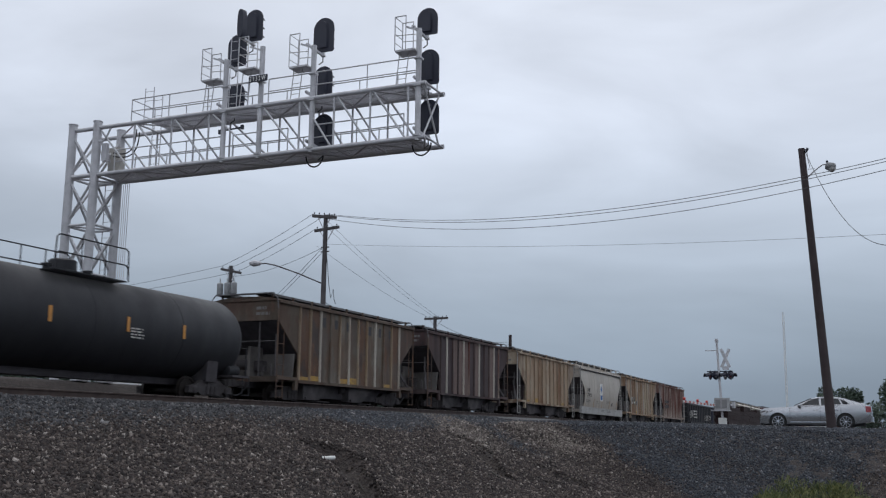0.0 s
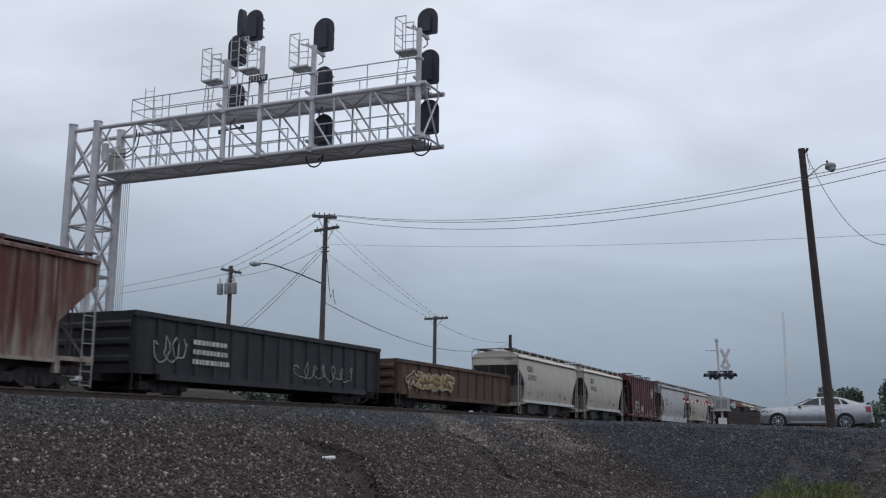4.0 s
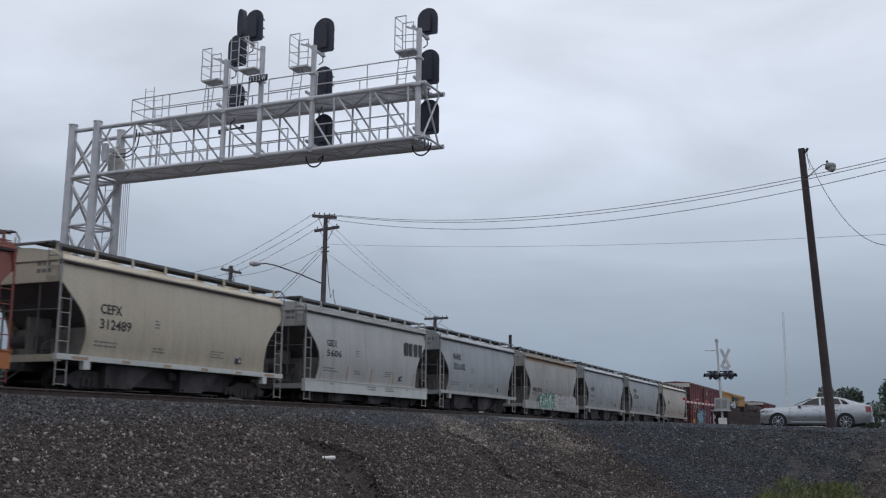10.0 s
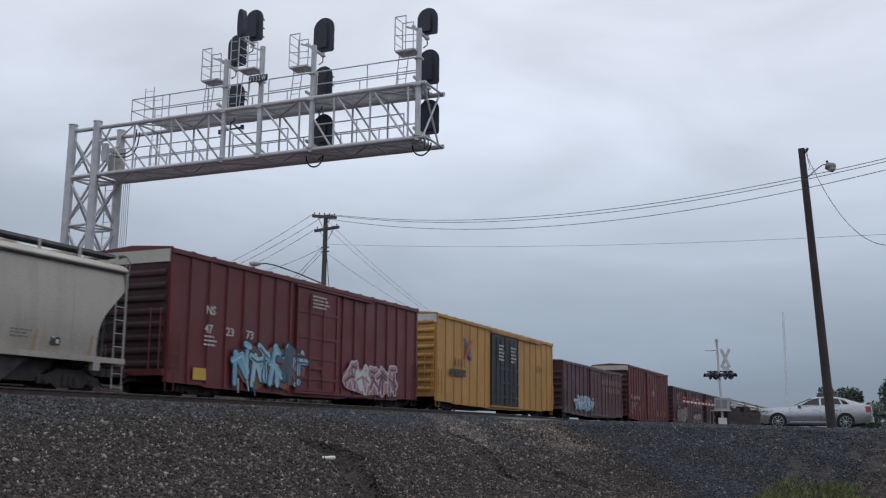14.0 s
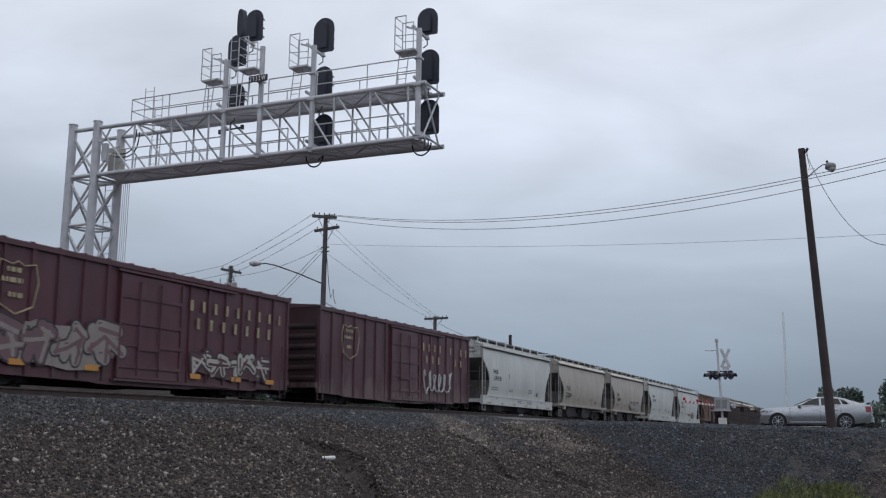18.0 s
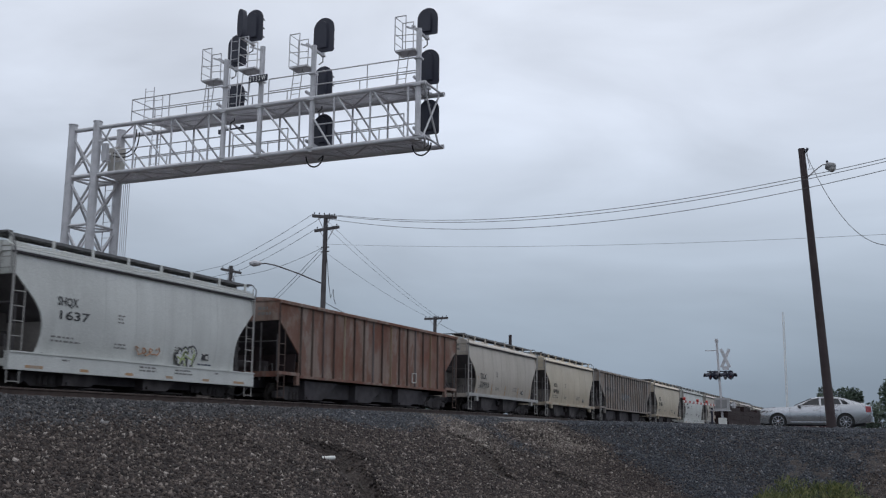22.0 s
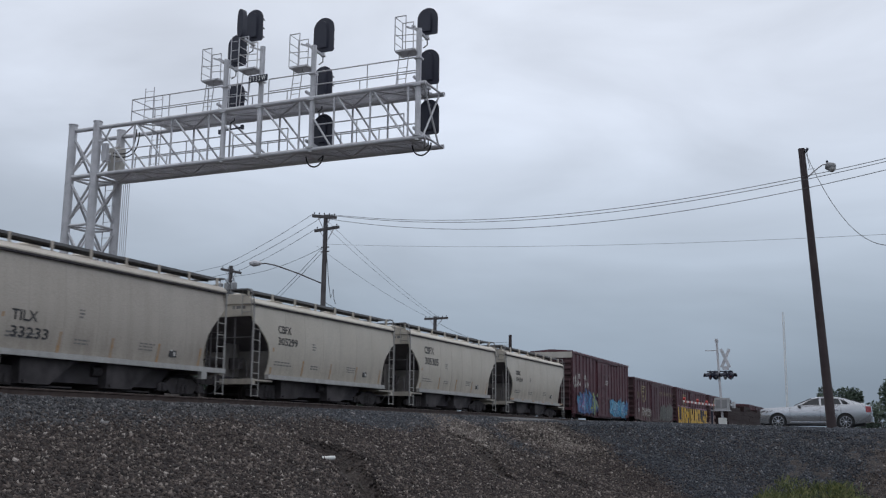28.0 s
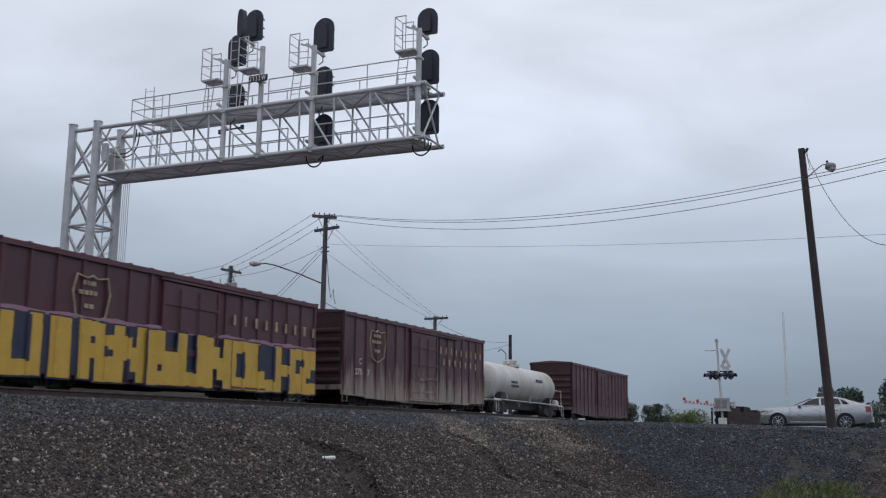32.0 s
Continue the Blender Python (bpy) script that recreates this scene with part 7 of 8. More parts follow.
back = [(-h + 0.1 + (2 * h - 0.2) * i / 40, 2.21 + 0.02 * math.sin(i * 2.1) + 0.02 * math.sin(i * 0.9)) for i in range(41)]
part("graffiti_ground", Shape().prism([(1.6025, y, z) for y, z in back] + [(1.6025, h - 0.1, 0.62), (1.6025, -h + 0.1, 0.62)], (0.002, 0, 0)), NAVY, car, "dark navy ground between the letters")
GLYPHS = ["1001 1001 1001 1001 1111", "1110 1011 1110 1011 1011", "1001 1101 1111 1011 1001", "0110 0110 0110 0110 0110", "1100 1100 1111 1011 1111", "1111 1001 1001 1001 1111", "1000 1000 1000 1100 1111", "1001 1001 1111 1001 1001", "1111 0011 0110 1100 1111"]
order = [0, 3, 1, 2, 4, 0, 2, 5, 6, 7, 8]
step = (2 * h - 0.3) / len(order)
for i, g in enumerate(order):
    fill, edge = Shape(), Shape()
    y0, z0, cw, ch = -h + 0.15 + i * step, 0.56, step / 4.25, 0.315
    out = 1.0 if abs(y0 + step / 2 - 0.0) > 2.2 else 1.055
    for r, row in enumerate(GLYPHS[g].split()):
        for c, cell in enumerate(row):
            if cell == "1":
                ya, za = y0 + c * cw + 0.04 * wobble(i, r, c, 3.3), z0 + (4 - r) * ch + 0.05 * wobble(i, c, 5, 2.1)
                k = 0.0006 * (r * 4 + c) + 0.0002 * (i % 3)
                fill.box(1.622 * out + k, 1.626 * out + k, ya - 0.05, ya + cw + 0.07, za - 0.05, za + ch + 0.06)
                edge.box(1.607 * out + k * 0.8, 1.609 * out + k * 0.8, ya - 0.12, ya + cw + 0.14, za - 0.1, za + ch + 0.11)
    part("graffiti_outline", edge, NAVY, car)
    part("graffiti_fill", fill, GOLD, car, "yellow sprayed block letter")
# the sprayed letters run over the side posts
for i in range(17):
    y = -h + 0.12 + (2 * h - 0.24) * i / 16
    if abs(y) < 1.7 or abs(y) > h - 0.3:
        continue
    n, f = divmod((y + h - 0.15) / step, 1)
    cells = GLYPHS[order[min(10, int(n))]].split()
    for q in range(5):
        z = 0.58 + (4 - q) * 0.315
        part("painted_post", Shape().prism([(1.62, y - 0.07, z), (1.672, y - 0.045, z), (1.672, y + 0.045, z), (1.62, y + 0.07, z)], (0, 0, 0.315)), GOLD if cells[q][min(3, int(f * 4.25))] == "1" else NAVY, car)
car, h = couple(742.0, boxcar, SPLASHED, 4.06, "worn maroon boxcar with pale scuffed lower sides", ribs=17, endmat=ENDGRIMESHADE)
letter_bars(car, 1.9, 3.0, 9, 0.66, 0.34, GOLDINK, 1.575)
letter_bars(car, 2.3, 2.42, 7, 0.7, 0.34, GOLDINK, 1.575)
part("shield", Shape().path([(1.6, -h + 3.0 + a, b) for a, b in ((0, 2.1), (0.6, 2.35), (0.75, 3.0), (0.62, 3.5), (0.2, 3.42), (0, 3.52), (-0.2, 3.42), (-0.62, 3.5), (-0.75, 3.0), (-0.6, 2.35), (0, 2.1))], 0.03, 5), GOLDINK, car, "gold outline of a shield")
shield_lines(car, 3.0 - h)
words(car, "C", -h + 1.35, 1.95, 0.36, 0.22, PALEINK, 1.575)
words(car, "275", -h + 1.0, 1.5, 0.36, 0.62, PALEINK, 1.575)
words(car, "7", -h + 2.1, 1.5, 0.36, 0.2, PALEINK, 1.575)
car, h = couple(756.6, tank_car, TANKWHITE, 1.16, 2.12, 12.2, "white tank car with low side rails", WHITE, ring_platform=False)
bars(car, -2.9, 2.1, 2, 1.6, 0.14, 0.1, INK, 1.165)
bars(car, 1.6, 2.35, 1, 1.8, 0.2, 0.1, INK, 1.165)
car, h = couple(774.1, boxcar, MAROONWORN, 4.06, "maroon boxcar at the end of the train", ribs=17, endmat=ENDGRIMESHADE)


# ---- poles and wires ----
def pole_thing(name, foot, top, r0, r1, mat, label, category="utility pole"):
    t = thing(name, foot, label, category)
    t.location = foot
    f = Vector(foot)
    part("pole", Shape().tube((0, 0, -0.3), Vector(top) - f, r0, 14, r1), mat, t, "", 40)
    return t, f


def cross_arm(t, f, a, b, mat, pins=4, w=0.14):
    a, b = Vector(a) - f, Vector(b) - f
    arm = part("cross_arm", Shape().beam(a, b, w, w * 1.25), mat, t)
    for i in range(pins):
        p = a.lerp(b, (i + 0.25) / (pins - 0.5))
        s = Shape().lathe(p + Vector((0, 0, 0.06)), (0, 0, 1), [(0, 0.015), (0.08, 0.015), (0.08, 0.035), (0.13, 0.04), (0.15, 0.03), (0.16, 0)], 8)
        part("insulator", s, BLACK, arm)
    mid = a.lerp(b, 0.5)
    for k in (0.2, 0.8):
        p = a.lerp(b, k)
        part("arm_brace", Shape().beam(p, mid + Vector((0, 0, -0.75)), 0.035), STEEL, arm)
    return arm


def wire(name, a, b, sag, r=0.013, label="thin dark wire hung between wooden poles", n=22):
    pts = [Vector(a).lerp(Vector(b), i / n) - Vector((0, 0, 4 * sag * (i / n) * (1 - i / n))) for i in range(n + 1)]
    o = solo(name, Shape().path(pts, r, 5), WIRE, label, "wire", "overhead wires")
    return o


# tall pole behind the train, with street lamp
mid_foot = (-29.68, 50.0, ground_z(-29.7, 50))
mp, mf = pole_thing("utility_pole", mid_foot, (-29.66, 50.0, 13.95), 0.175, 0.125, GREYPOLE, "tall grey weathered wooden utility pole with cross arms")
cross_arm(mp, mf, (-30.72, 50.35, 14.05), (-28.78, 49.6, 13.66), GREYPOLE, 5)
cross_arm(mp, mf, (-30.36, 50.00, 13.08), (-28.79, 50.00, 13.20), GREYPOLE, 3, 0.12)
part("loose_cable", Shape().path([Vector(p) - mf for p in ((-29.57, 50.00, 12.03), (-29.33, 50.00, 9.93), (-29.19, 50.00, 9.20), (-29.03, 50.00, 9.70), (-28.98, 50.00, 9.13), (-28.86, 50.00, 8.87))], 0.018, 5), CABLE, mp, "loose hanging cable end")
part("bracket_arm", Shape().path([Vector(p) - mf for p in ((-29.66, 50, 10.0), (-31.0, 49.4, 10.6), (-32.2, 48.9, 11.05), (-32.7, 48.7, 11.15), (-33.0, 48.6, 11.12))], 0.035, 8), GREYPOLE, mp)
part("lamp_head", Shape().lathe(Vector((-32.9, 48.6, 11.14)) - mf, (-0.9, -0.4, 0), [(0, 0.05), (0.08, 0.12), (0.4, 0.19), (0.62, 0.13), (0.7, 0.02)], 12), STEEL, mp, "oval grey street lamp head", 40)
for z in (12.1, 11.85):
    part("cable_clamp", Shape().beam(Vector((-29.9, 50, z)) - mf, Vector((-29.4, 50, z)) - mf, 0.06), GREYPOLE, mp)

lf = (-43.14, 60.0, ground_z(-43, 60))
lp, lfv = pole_thing("utility_pole", lf, (-43.14, 60.0, 13.35), 0.19, 0.14, GREYPOLE, "grey utility pole with three hanging transformers")
cross_arm(lp, lfv, (-44.1, 60.2, 13.2), (-42.1, 59.7, 12.75), GREYPOLE, 4)
for dx in (-0.55, 0.05, 0.6):
    s = Shape().lathe(Vector((-43.14 + dx, 59.6, 11.3)) - lfv, (0, 0, 1), [(0, 0.2), (0.03, 0.22), (0.75, 0.22), (0.8, 0.16), (0.85, 0)], 12)
    s.tube(Vector((-43.14 + dx, 59.6, 12.1)) - lfv, Vector((-43.14 + dx, 59.55, 12.4)) - lfv, 0.04, 6)
    part("transformer", s, material("transformer_grey", (0.34, 0.35, 0.36), rough=0.5), lp, "grey can transformer", 40)

rf = (-36.49, 80.0, ground_z(-36, 80))
rp, rfv = pole_thing("utility_pole", rf, (-36.49, 80.0, 11.75), 0.19, 0.14, GREYPOLE, "grey utility pole with one cross arm")
cross_arm(rp, rfv, (-37.55, 80.2, 11.6), (-35.2, 79.7, 11.55), GREYPOLE, 6)
ff = (-37.16, 100.0, ground_z(-37, 100))
fp, ffv = pole_thing("utility_pole", ff, (-37.16, 100.0, 12.1), 0.22, 0.16, POLE, "dark wooden utility pole")
part("conduit_riser", Shape().path([Vector(p) - ffv for p in ((-37.5, 99.8, 8.0), (-37.55, 99.8, 10.2), (-38.1, 99.8, 10.7), (-38.4, 99.8, 10.4))], 0.05, 6), GREYPOLE, fp)

wire("overhead_wire", (-30.7, 50.3, 14.15), (-44.0, 60.1, 13.4), 0.15)
wire("overhead_wire", (-29.9, 50.1, 13.9), (-43.2, 60.0, 13.2), 0.15)
wire("overhead_wire", (-30.3, 50.0, 13.2), (-42.3, 59.8, 12.95), 0.15)
wire("overhead_wire", (-44.0, 60.1, 13.4), (-100.0, 70.0, 13.5), 1.2)
wire("overhead_wire", (-42.2, 59.8, 12.9), (-100.0, 64.0, 13.0), 1.6)
wire("overhead_wire", (-29.8, 50.0, 12.1), (-43.1, 60.0, 12.6), 0.35)
wire("overhead_wire", (-29.8, 50.0, 12.1), (-50.0, 66.0, 7.5), 0.5)
wire("overhead_wire", (-29.8, 50.0, 11.85), (-50.0, 66.0, 7.1), 0.5)
for za, zb, sag, r in ((13.97, 11.75, 1.35, 0.013), (13.93, 11.66, 1.42, 0.013), (13.71, 11.41, 1.56, 0.013), (12.25, 8.51, 0.34, 0.006)):
    wire("overhead_wire", (-29.5, 49.92, za), (3.0, 37.5, zb), sag, r, n=30)
for a, z in ((-28.9, 13.3), (-29.6, 12.0), (-29.2, 13.2)):
    wire("overhead_wire", (a, 49.0, z), (-36.5 + (a + 29.2) * 1.2, 80.0, 11.65), 0.25, 0.009)
wire("overhead_wire", (-36.2, 80.0, 11.2), (-37.1, 100.0, 11.4), 0.6, 0.014)
wire("overhead_wire", (-29.6, 50.0, 9.0), (-37.1, 100.0, 11.2), 1.6, 0.02)

# wooden light pole beside the road
def beyond(x, y, z):
    return Vector(EYE) + 1.073 * (Vector((x, y, z)) - Vector(EYE))


pf = beyond(-2.76, 41.0, 1.6)
pf.z = ground_z(pf.x, pf.y)
sp, sf = pole_thing("street_lamp", pf, beyond(-3.34, 41.0, 12.72), 0.19, 0.135, POLE, "dark leaning wooden pole with a small lamp", "street lamp")
lamp_y = pf.y
part("bracket_arm", Shape().path([Vector(p) - sf for p in ((-3.40, lamp_y, 12.30), (-3.2, lamp_y, 12.48), (-2.98, lamp_y, 12.66), (-2.81, lamp_y, 12.77), (-2.64, lamp_y, 12.79))], 0.027, 8), STEEL, sp, "bent grey bracket arm", 40)
LAMPGREY = material("lamp_grey", (0.20, 0.20, 0.205), (0.15, 0.15, 0.155), rough=0.6)
part("lamp_head", Shape().lathe((Vector((-2.70, lamp_y, 12.72)) - sf), (1, 0, -0.22), [(0, 0.03), (0.02, 0.13), (0.10, 0.165), (0.30, 0.165), (0.38, 0.13), (0.42, 0.04)], 16), LAMPGREY, sp, "grey domed lamp head", 40)
part("lens", Shape().lathe((Vector((-2.46, lamp_y, 12.62)) - sf), (0.5, 0, -1), [(0, 0.17), (0.10, 0.15), (0.17, 0.08), (0.19, 0.0)], 14), material("frosted_lens", (0.55, 0.55, 0.54), rough=0.3), sp, "frosted drop lens", 40)
part("photocell", Shape().tube(Vector((-2.62, lamp_y, 12.84)) - sf, Vector((-2.62, lamp_y, 12.93)) - sf, 0.045, 8), BLACK, sp)
part("wire_bracket", Shape().tube(Vector((-3.42, lamp_y - 0.1, 13.36)) - sf, Vector((-3.32, lamp_y - 0.1, 13.50)) - sf, 0.06, 8), BLACK, sp)
part("pole_wire", Shape().path([Vector(p) - sf for p in ((-3.36, lamp_y - 0.16, 13.4), (-3.34, lamp_y - 0.16, 13.0), (-3.28, lamp_y - 0.16, 12.7), (-3.34, lamp_y - 0.16, 12.6), (-3.1, lamp_y - 0.1, 12.62))], 0.012, 5), CABLE, sp)
wire("service_wire", beyond(-3.2, 40.95, 12.57), beyond(1.0, 33.0, 8.22), 2.22, 0.013, "slack service wire from the lamp pole")

# thin lattice mast far off
m = thing("radio_mast", (-26.2, 250.0, ground_z(-26, 250)), "thin pale radio mast far beyond the crossing", "mast")
s = Shape()
for k in range(3):
    a = k * math.tau / 3
    s.tube((0.22 * math.cos(a), 0.22 * math.sin(a), 0), (0.22 * math.cos(a), 0.22 * math.sin(a), 28.6), 0.06, 5)
for i in range(28):
    for k in range(3):
        a, b = k * math.tau / 3, (k + 1) * math.tau / 3
        s.tube((0.22 * math.cos(a), 0.22 * math.sin(a), i), (0.22 * math.cos(b), 0.22 * math.sin(b), i + 1), 0.03, 4)
part("lattice", s, WHITEPAINT, m)


# ---- crossing signal with lowered gate ----
def crossing_signal():
    x, y = -9.5, 58.5
    z = ground_z(x, y)
    t = thing("crossing_signal", (x, y, z), "grey level crossing signal with crossed boards and lowered gate", "crossing signal")
    top = Vector((-0.18, 0, 4.7))
    part("mast", Shape().tube((0, 0, 0.4), top, 0.062, 12).tube(top, top + Vector((0, 0, 0.1)), 0.1, 10), STEEL, t, "", 40)
    part("mast_base", Shape().box(-0.2, 0.2, -0.2, 0.2, 0.0, 0.55, 0.05), WHITEPAINT, t, "pale concrete base")
    part("top_cap", Shape().box(-0.25, -0.11, -0.08, 0.08, 4.62, 4.84, 0.02), STEEL, t)
    part("finial", Shape().beam((-0.8, 0, 4.2), (-0.15, 0, 4.2), 0.05), STEEL, t)
    cb = Vector((0.24, 0.1, 3.78))
    for k in (-1, 1):
        d = Vector((0.22 * k, 0, 0.50))
        part("crossbuck_board", Shape().beam(cb - d + Vector((0, 0.03 * k, 0)), cb + d + Vector((0, 0.03 * k, 0)), 0.16, 0.03, up=(0, 1, 0)), STEEL, t, "grey back of a crossed board")
    part("track_sign", Shape().box(0.08, 0.42, 0.05, 0.08, 3.14, 3.34), STEEL, t)
    part("light_arm", Shape().tube((-0.75, 0, 3.06), (0.62, 0, 3.06), 0.035, 8), BLACK, t)
    for dx, side in ((-0.56, -1), (-0.30, 1), (0.24, -1), (0.50, 1)):
        out = -1 if dx < 0 else 1
        turn = math.radians(55) * side
        axis = Vector((math.sin(turn), -math.cos(turn), 0))
        c = Vector((dx, 0, 2.86))
        h = part("flasher", Shape().lathe(c, axis, [(-0.16, 0.0), (-0.15, 0.09), (-0.02, 0.11), (0, 0.25), (0.02, 0.25), (0.02, 0.12)], 18), BLACK, t, "black round flasher with long hood", 40)
        part("lens", Shape().lathe(c + axis * 0.02, axis, [(0, 0.12), (0.03, 0.09), (0.04, 0.0)], 14), STEEL if side * out < 0 else REDPAINT, h)
        w = axis.cross(Vector((0, 0, 1)))
        arc = [math.radians(q) for q in range(-20, 201, 20)]
        a = [c + axis * 0.02 + 0.14 * (w * math.cos(q) + Vector((0, 0, 1)) * math.sin(q)) for q in arc]
        b = [p + axis * 0.34 + Vector((0, 0, -0.05)) for p in a]
        part("hood", Shape().loft([a, b], closed=False, caps=False).loft([[p + Vector((0, 0, -0.012)) for p in b], [p + Vector((0, 0, -0.012)) for p in a]], closed=False, caps=False), BLACK, h)
    part("gate_mechanism", Shape().box(-0.38, 0.38, -0.28, 0.28, 0.98, 1.62, 0.06), material("mechanism_grey", (0.36, 0.36, 0.36), rough=0.6), t, "grey gate drive housing")
    part("housing_door", Shape().box(-0.3, -0.05, -0.3, -0.278, 1.08, 1.52, 0.0).box(0.05, 0.3, -0.3, -0.278, 1.08, 1.52, 0.0), material("housing_door_grey", (0.24, 0.24, 0.245), rough=0.6), t)
    part("platform", Shape().box(-0.55, 0.42, -0.35, 0.35, 0.92, 0.98), STEEL, t)
    for k in (-1, 1):
        part("counterweight", Shape().beam((k * 0.45, 0.0, 1.25), (k * 0.45, 1.2, 1.3), 0.05, 0.12).box(k * 0.45 - 0.06, k * 0.45 + 0.06, 0.8, 1.3, 1.12, 1.45), STEEL, t)
    arm = part("gate_arm", Shape().beam((-0.35, -0.2, 1.22), (0.2, -11.5, 1.02), 0.05, 0.09), WHITEPAINT, t, "white gate arm with red bands")
    a, b = Vector((-0.35, -0.2, 1.22)), Vector((0.2, -11.5, 1.02))
    for i in range(9):
        part("red_band", Shape().beam(a.lerp(b, (i + 0.35) / 9), a.lerp(b, (i + 0.8) / 9), 0.056, 0.098), REDPAINT, arm)
    for f in (0.3, 0.6, 0.98):
        p = a.lerp(b, f) + Vector((0, 0, 0.12))
        part("arm_lamp", Shape().lathe(p, (1, 0, 0), [(-0.05, 0.04), (-0.05, 0.07), (0.05, 0.07), (0.05, 0.04)], 10), REDPAINT, arm)
    return t


crossing_signal()

# long stack of old ties beyond the crossing
stack = thing("tie_stack", (-10.0, 64.0, ground_z(-11, 66)), "long stack of dark brown used railway ties", "tie stack")
rnd = random.Random(12)
OLDTIE = material("old_tie", (0.024, 0.0105, 0.0105), (0.015, 0.008, 0.008), rough=0.95, scale=4, bump=0.4, spread=0.12)
tie_mesh = Shape().box(-0.12, 0.12, -1.3, 1.3, 0, 0.19).mesh("old_tie", OLDTIE)
for row in range(16):
    high = 7 + (row % 3 == 0) - (row % 5 == 2)
    for lev in range(high):
        for col in range(3):
            o = part("tie", tie_mesh, None, stack)
            o.matrix_basis = pose(-0.5 + col * 0.26 + rnd.uniform(-0.03, 0.03) - row * 0.086, row * 2.7 + rnd.uniform(-0.15, 0.15), lev * 0.192, 0, 0, rnd.uniform(-1.5, 1.5))
for x, y, h in ((-10.4, 60.5, 1.15), (-10.75, 76.0, 1.3)):
    solo("marker_post", Shape().tube((x, y, ground_z(x, y) - 0.1), (x, y, ground_z(x, y) + h), 0.06, 8), BLACK, "short dark marker post in the ground", "post")

# white pipe end on the bank
pz = ground_z(-12.2, 21.2)
s = Shape().lathe((-12.35, 21.0, pz + 0.05), (1.0, 1.0, 0.08), [(0, 0.0), (0.0, 0.042), (0.02, 0.05), (0.30, 0.05), (0.30, 0.042), (0.22, 0.04), (0.22, 0.0)], 14)
solo("pipe", s, WHITEPAINT, "short white plastic pipe lying on the gravel", "pipe", smooth=40)
for (xa, ya), (xb, yb) in (((-10.6, 27.0), (-10.1, 26.4)), ((-9.2, 27.9), (-8.4, 26.7)), ((-12.9, 31.6), (-12.5, 31.0)), ((-11.6, 21.4), (-11.2, 21.0))):
    solo("broken_stick", Shape().tube((xa, ya, ground_z(xa, ya) + 0.03), (xb, yb, ground_z(xb, yb) + 0.04), 0.035, 7, 0.02), TIE, "dark broken stick lying on the gravel", "stick", "sticks on the bank")


# ---- silver sedan waiting at the crossing ----
def sedan():
    cx, cy = -4.42, 53.2
    z = ground_z(cx, cy) + 0.05
    c = thing("car", (cx, cy, z), "silver four door sedan waiting at the crossing", "car")
    silver = material("silver_paint", (0.42, 0.43, 0.45), (0.39, 0.40, 0.42), rough=0.24, metal=0.85, scale=1.0, bump=0.0)
    glass = material("car_glass", (0.02, 0.022, 0.025), (0.025, 0.027, 0.03), rough=0.06, bump=0.0)
    rubber = material("tyre_rubber", (0.018, 0.018, 0.019), rough=0.85)
    chrome = material("chrome_rim", (0.6, 0.6, 0.62), rough=0.2, metal=0.9, bump=0.0)
    dark = material("wheel_well", (0.012, 0.012, 0.013), rough=0.9)

    def section(x, w, zs, tumble=0.0):
        lo, mid, hi = zs
        return [(x, -w + 0.05, lo), (x, -w, lo + 0.12), (x, -w, mid), (x, -w + 0.07 + tumble, hi), (x, w - 0.07 - tumble, hi), (x, w, mid), (x, w, lo + 0.12), (x, w - 0.05, lo)]
    rows = [(-2.34, 0.70, (0.36, 0.62, 0.80)), (-2.30, 0.84, (0.28, 0.70, 0.90)), (-2.10, 0.91, (0.24, 0.76, 0.96)), (-1.5, 0.94, (0.22, 0.82, 1.00)), (-0.85, 0.945, (0.21, 0.86, 1.03)),
            (0.3, 0.945, (0.21, 0.90, 1.05)), (1.3, 0.945, (0.21, 0.93, 1.09)), (1.9, 0.935, (0.24, 0.93, 1.13)), (2.3, 0.91, (0.30, 0.92, 1.14)), (2.56, 0.86, (0.36, 0.90, 1.12)), (2.62, 0.80, (0.44, 0.86, 1.06))]
    part("body", Shape().loft([section(*r) for r in rows]), silver, c, "silver painted body", 30)
    cab = [(-0.80, 0.84, 1.02, 0.80, 1.04), (-0.45, 0.83, 1.03, 0.76, 1.20), (0.0, 0.83, 1.04, 0.70, 1.40), (0.35, 0.83, 1.05, 0.67, 1.475), (0.95, 0.83, 1.07, 0.66, 1.485), (1.45, 0.82, 1.09, 0.66, 1.42), (1.95, 0.80, 1.12, 0.69, 1.27), (2.35, 0.78, 1.13, 0.74, 1.145)]
    part("cabin", Shape().loft([[(x, -w0, z0), (x, -w1, z1), (x, -w1 + 0.1, z1 + 0.025), (x, w1 - 0.1, z1 + 0.025), (x, w1, z1), (x, w0, z0)] for x, w0, z0, w1, z1 in cab]), silver, c, "roof and pillars", 30)
    for sy in (-1, 1):
        for ring in ([(-0.52, 1.08), (0.02, 1.36), (0.34, 1.42), (0.38, 1.09)], [(0.46, 1.09), (0.44, 1.43), (0.95, 1.43), (1.22, 1.38), (1.34, 1.12)], [(1.42, 1.13), (1.30, 1.36), (1.50, 1.31), (1.68, 1.16)]):
            pts = []
            for x, zz in ring:
                f = (zz - 1.03) / 0.43
                pts.append((x, sy * (0.835 - 0.16 * f), zz))
            part("side_window", Shape().prism(pts if sy < 0 else pts[::-1], (0, sy * 0.012, 0)), glass, c, "dark glossy side window")
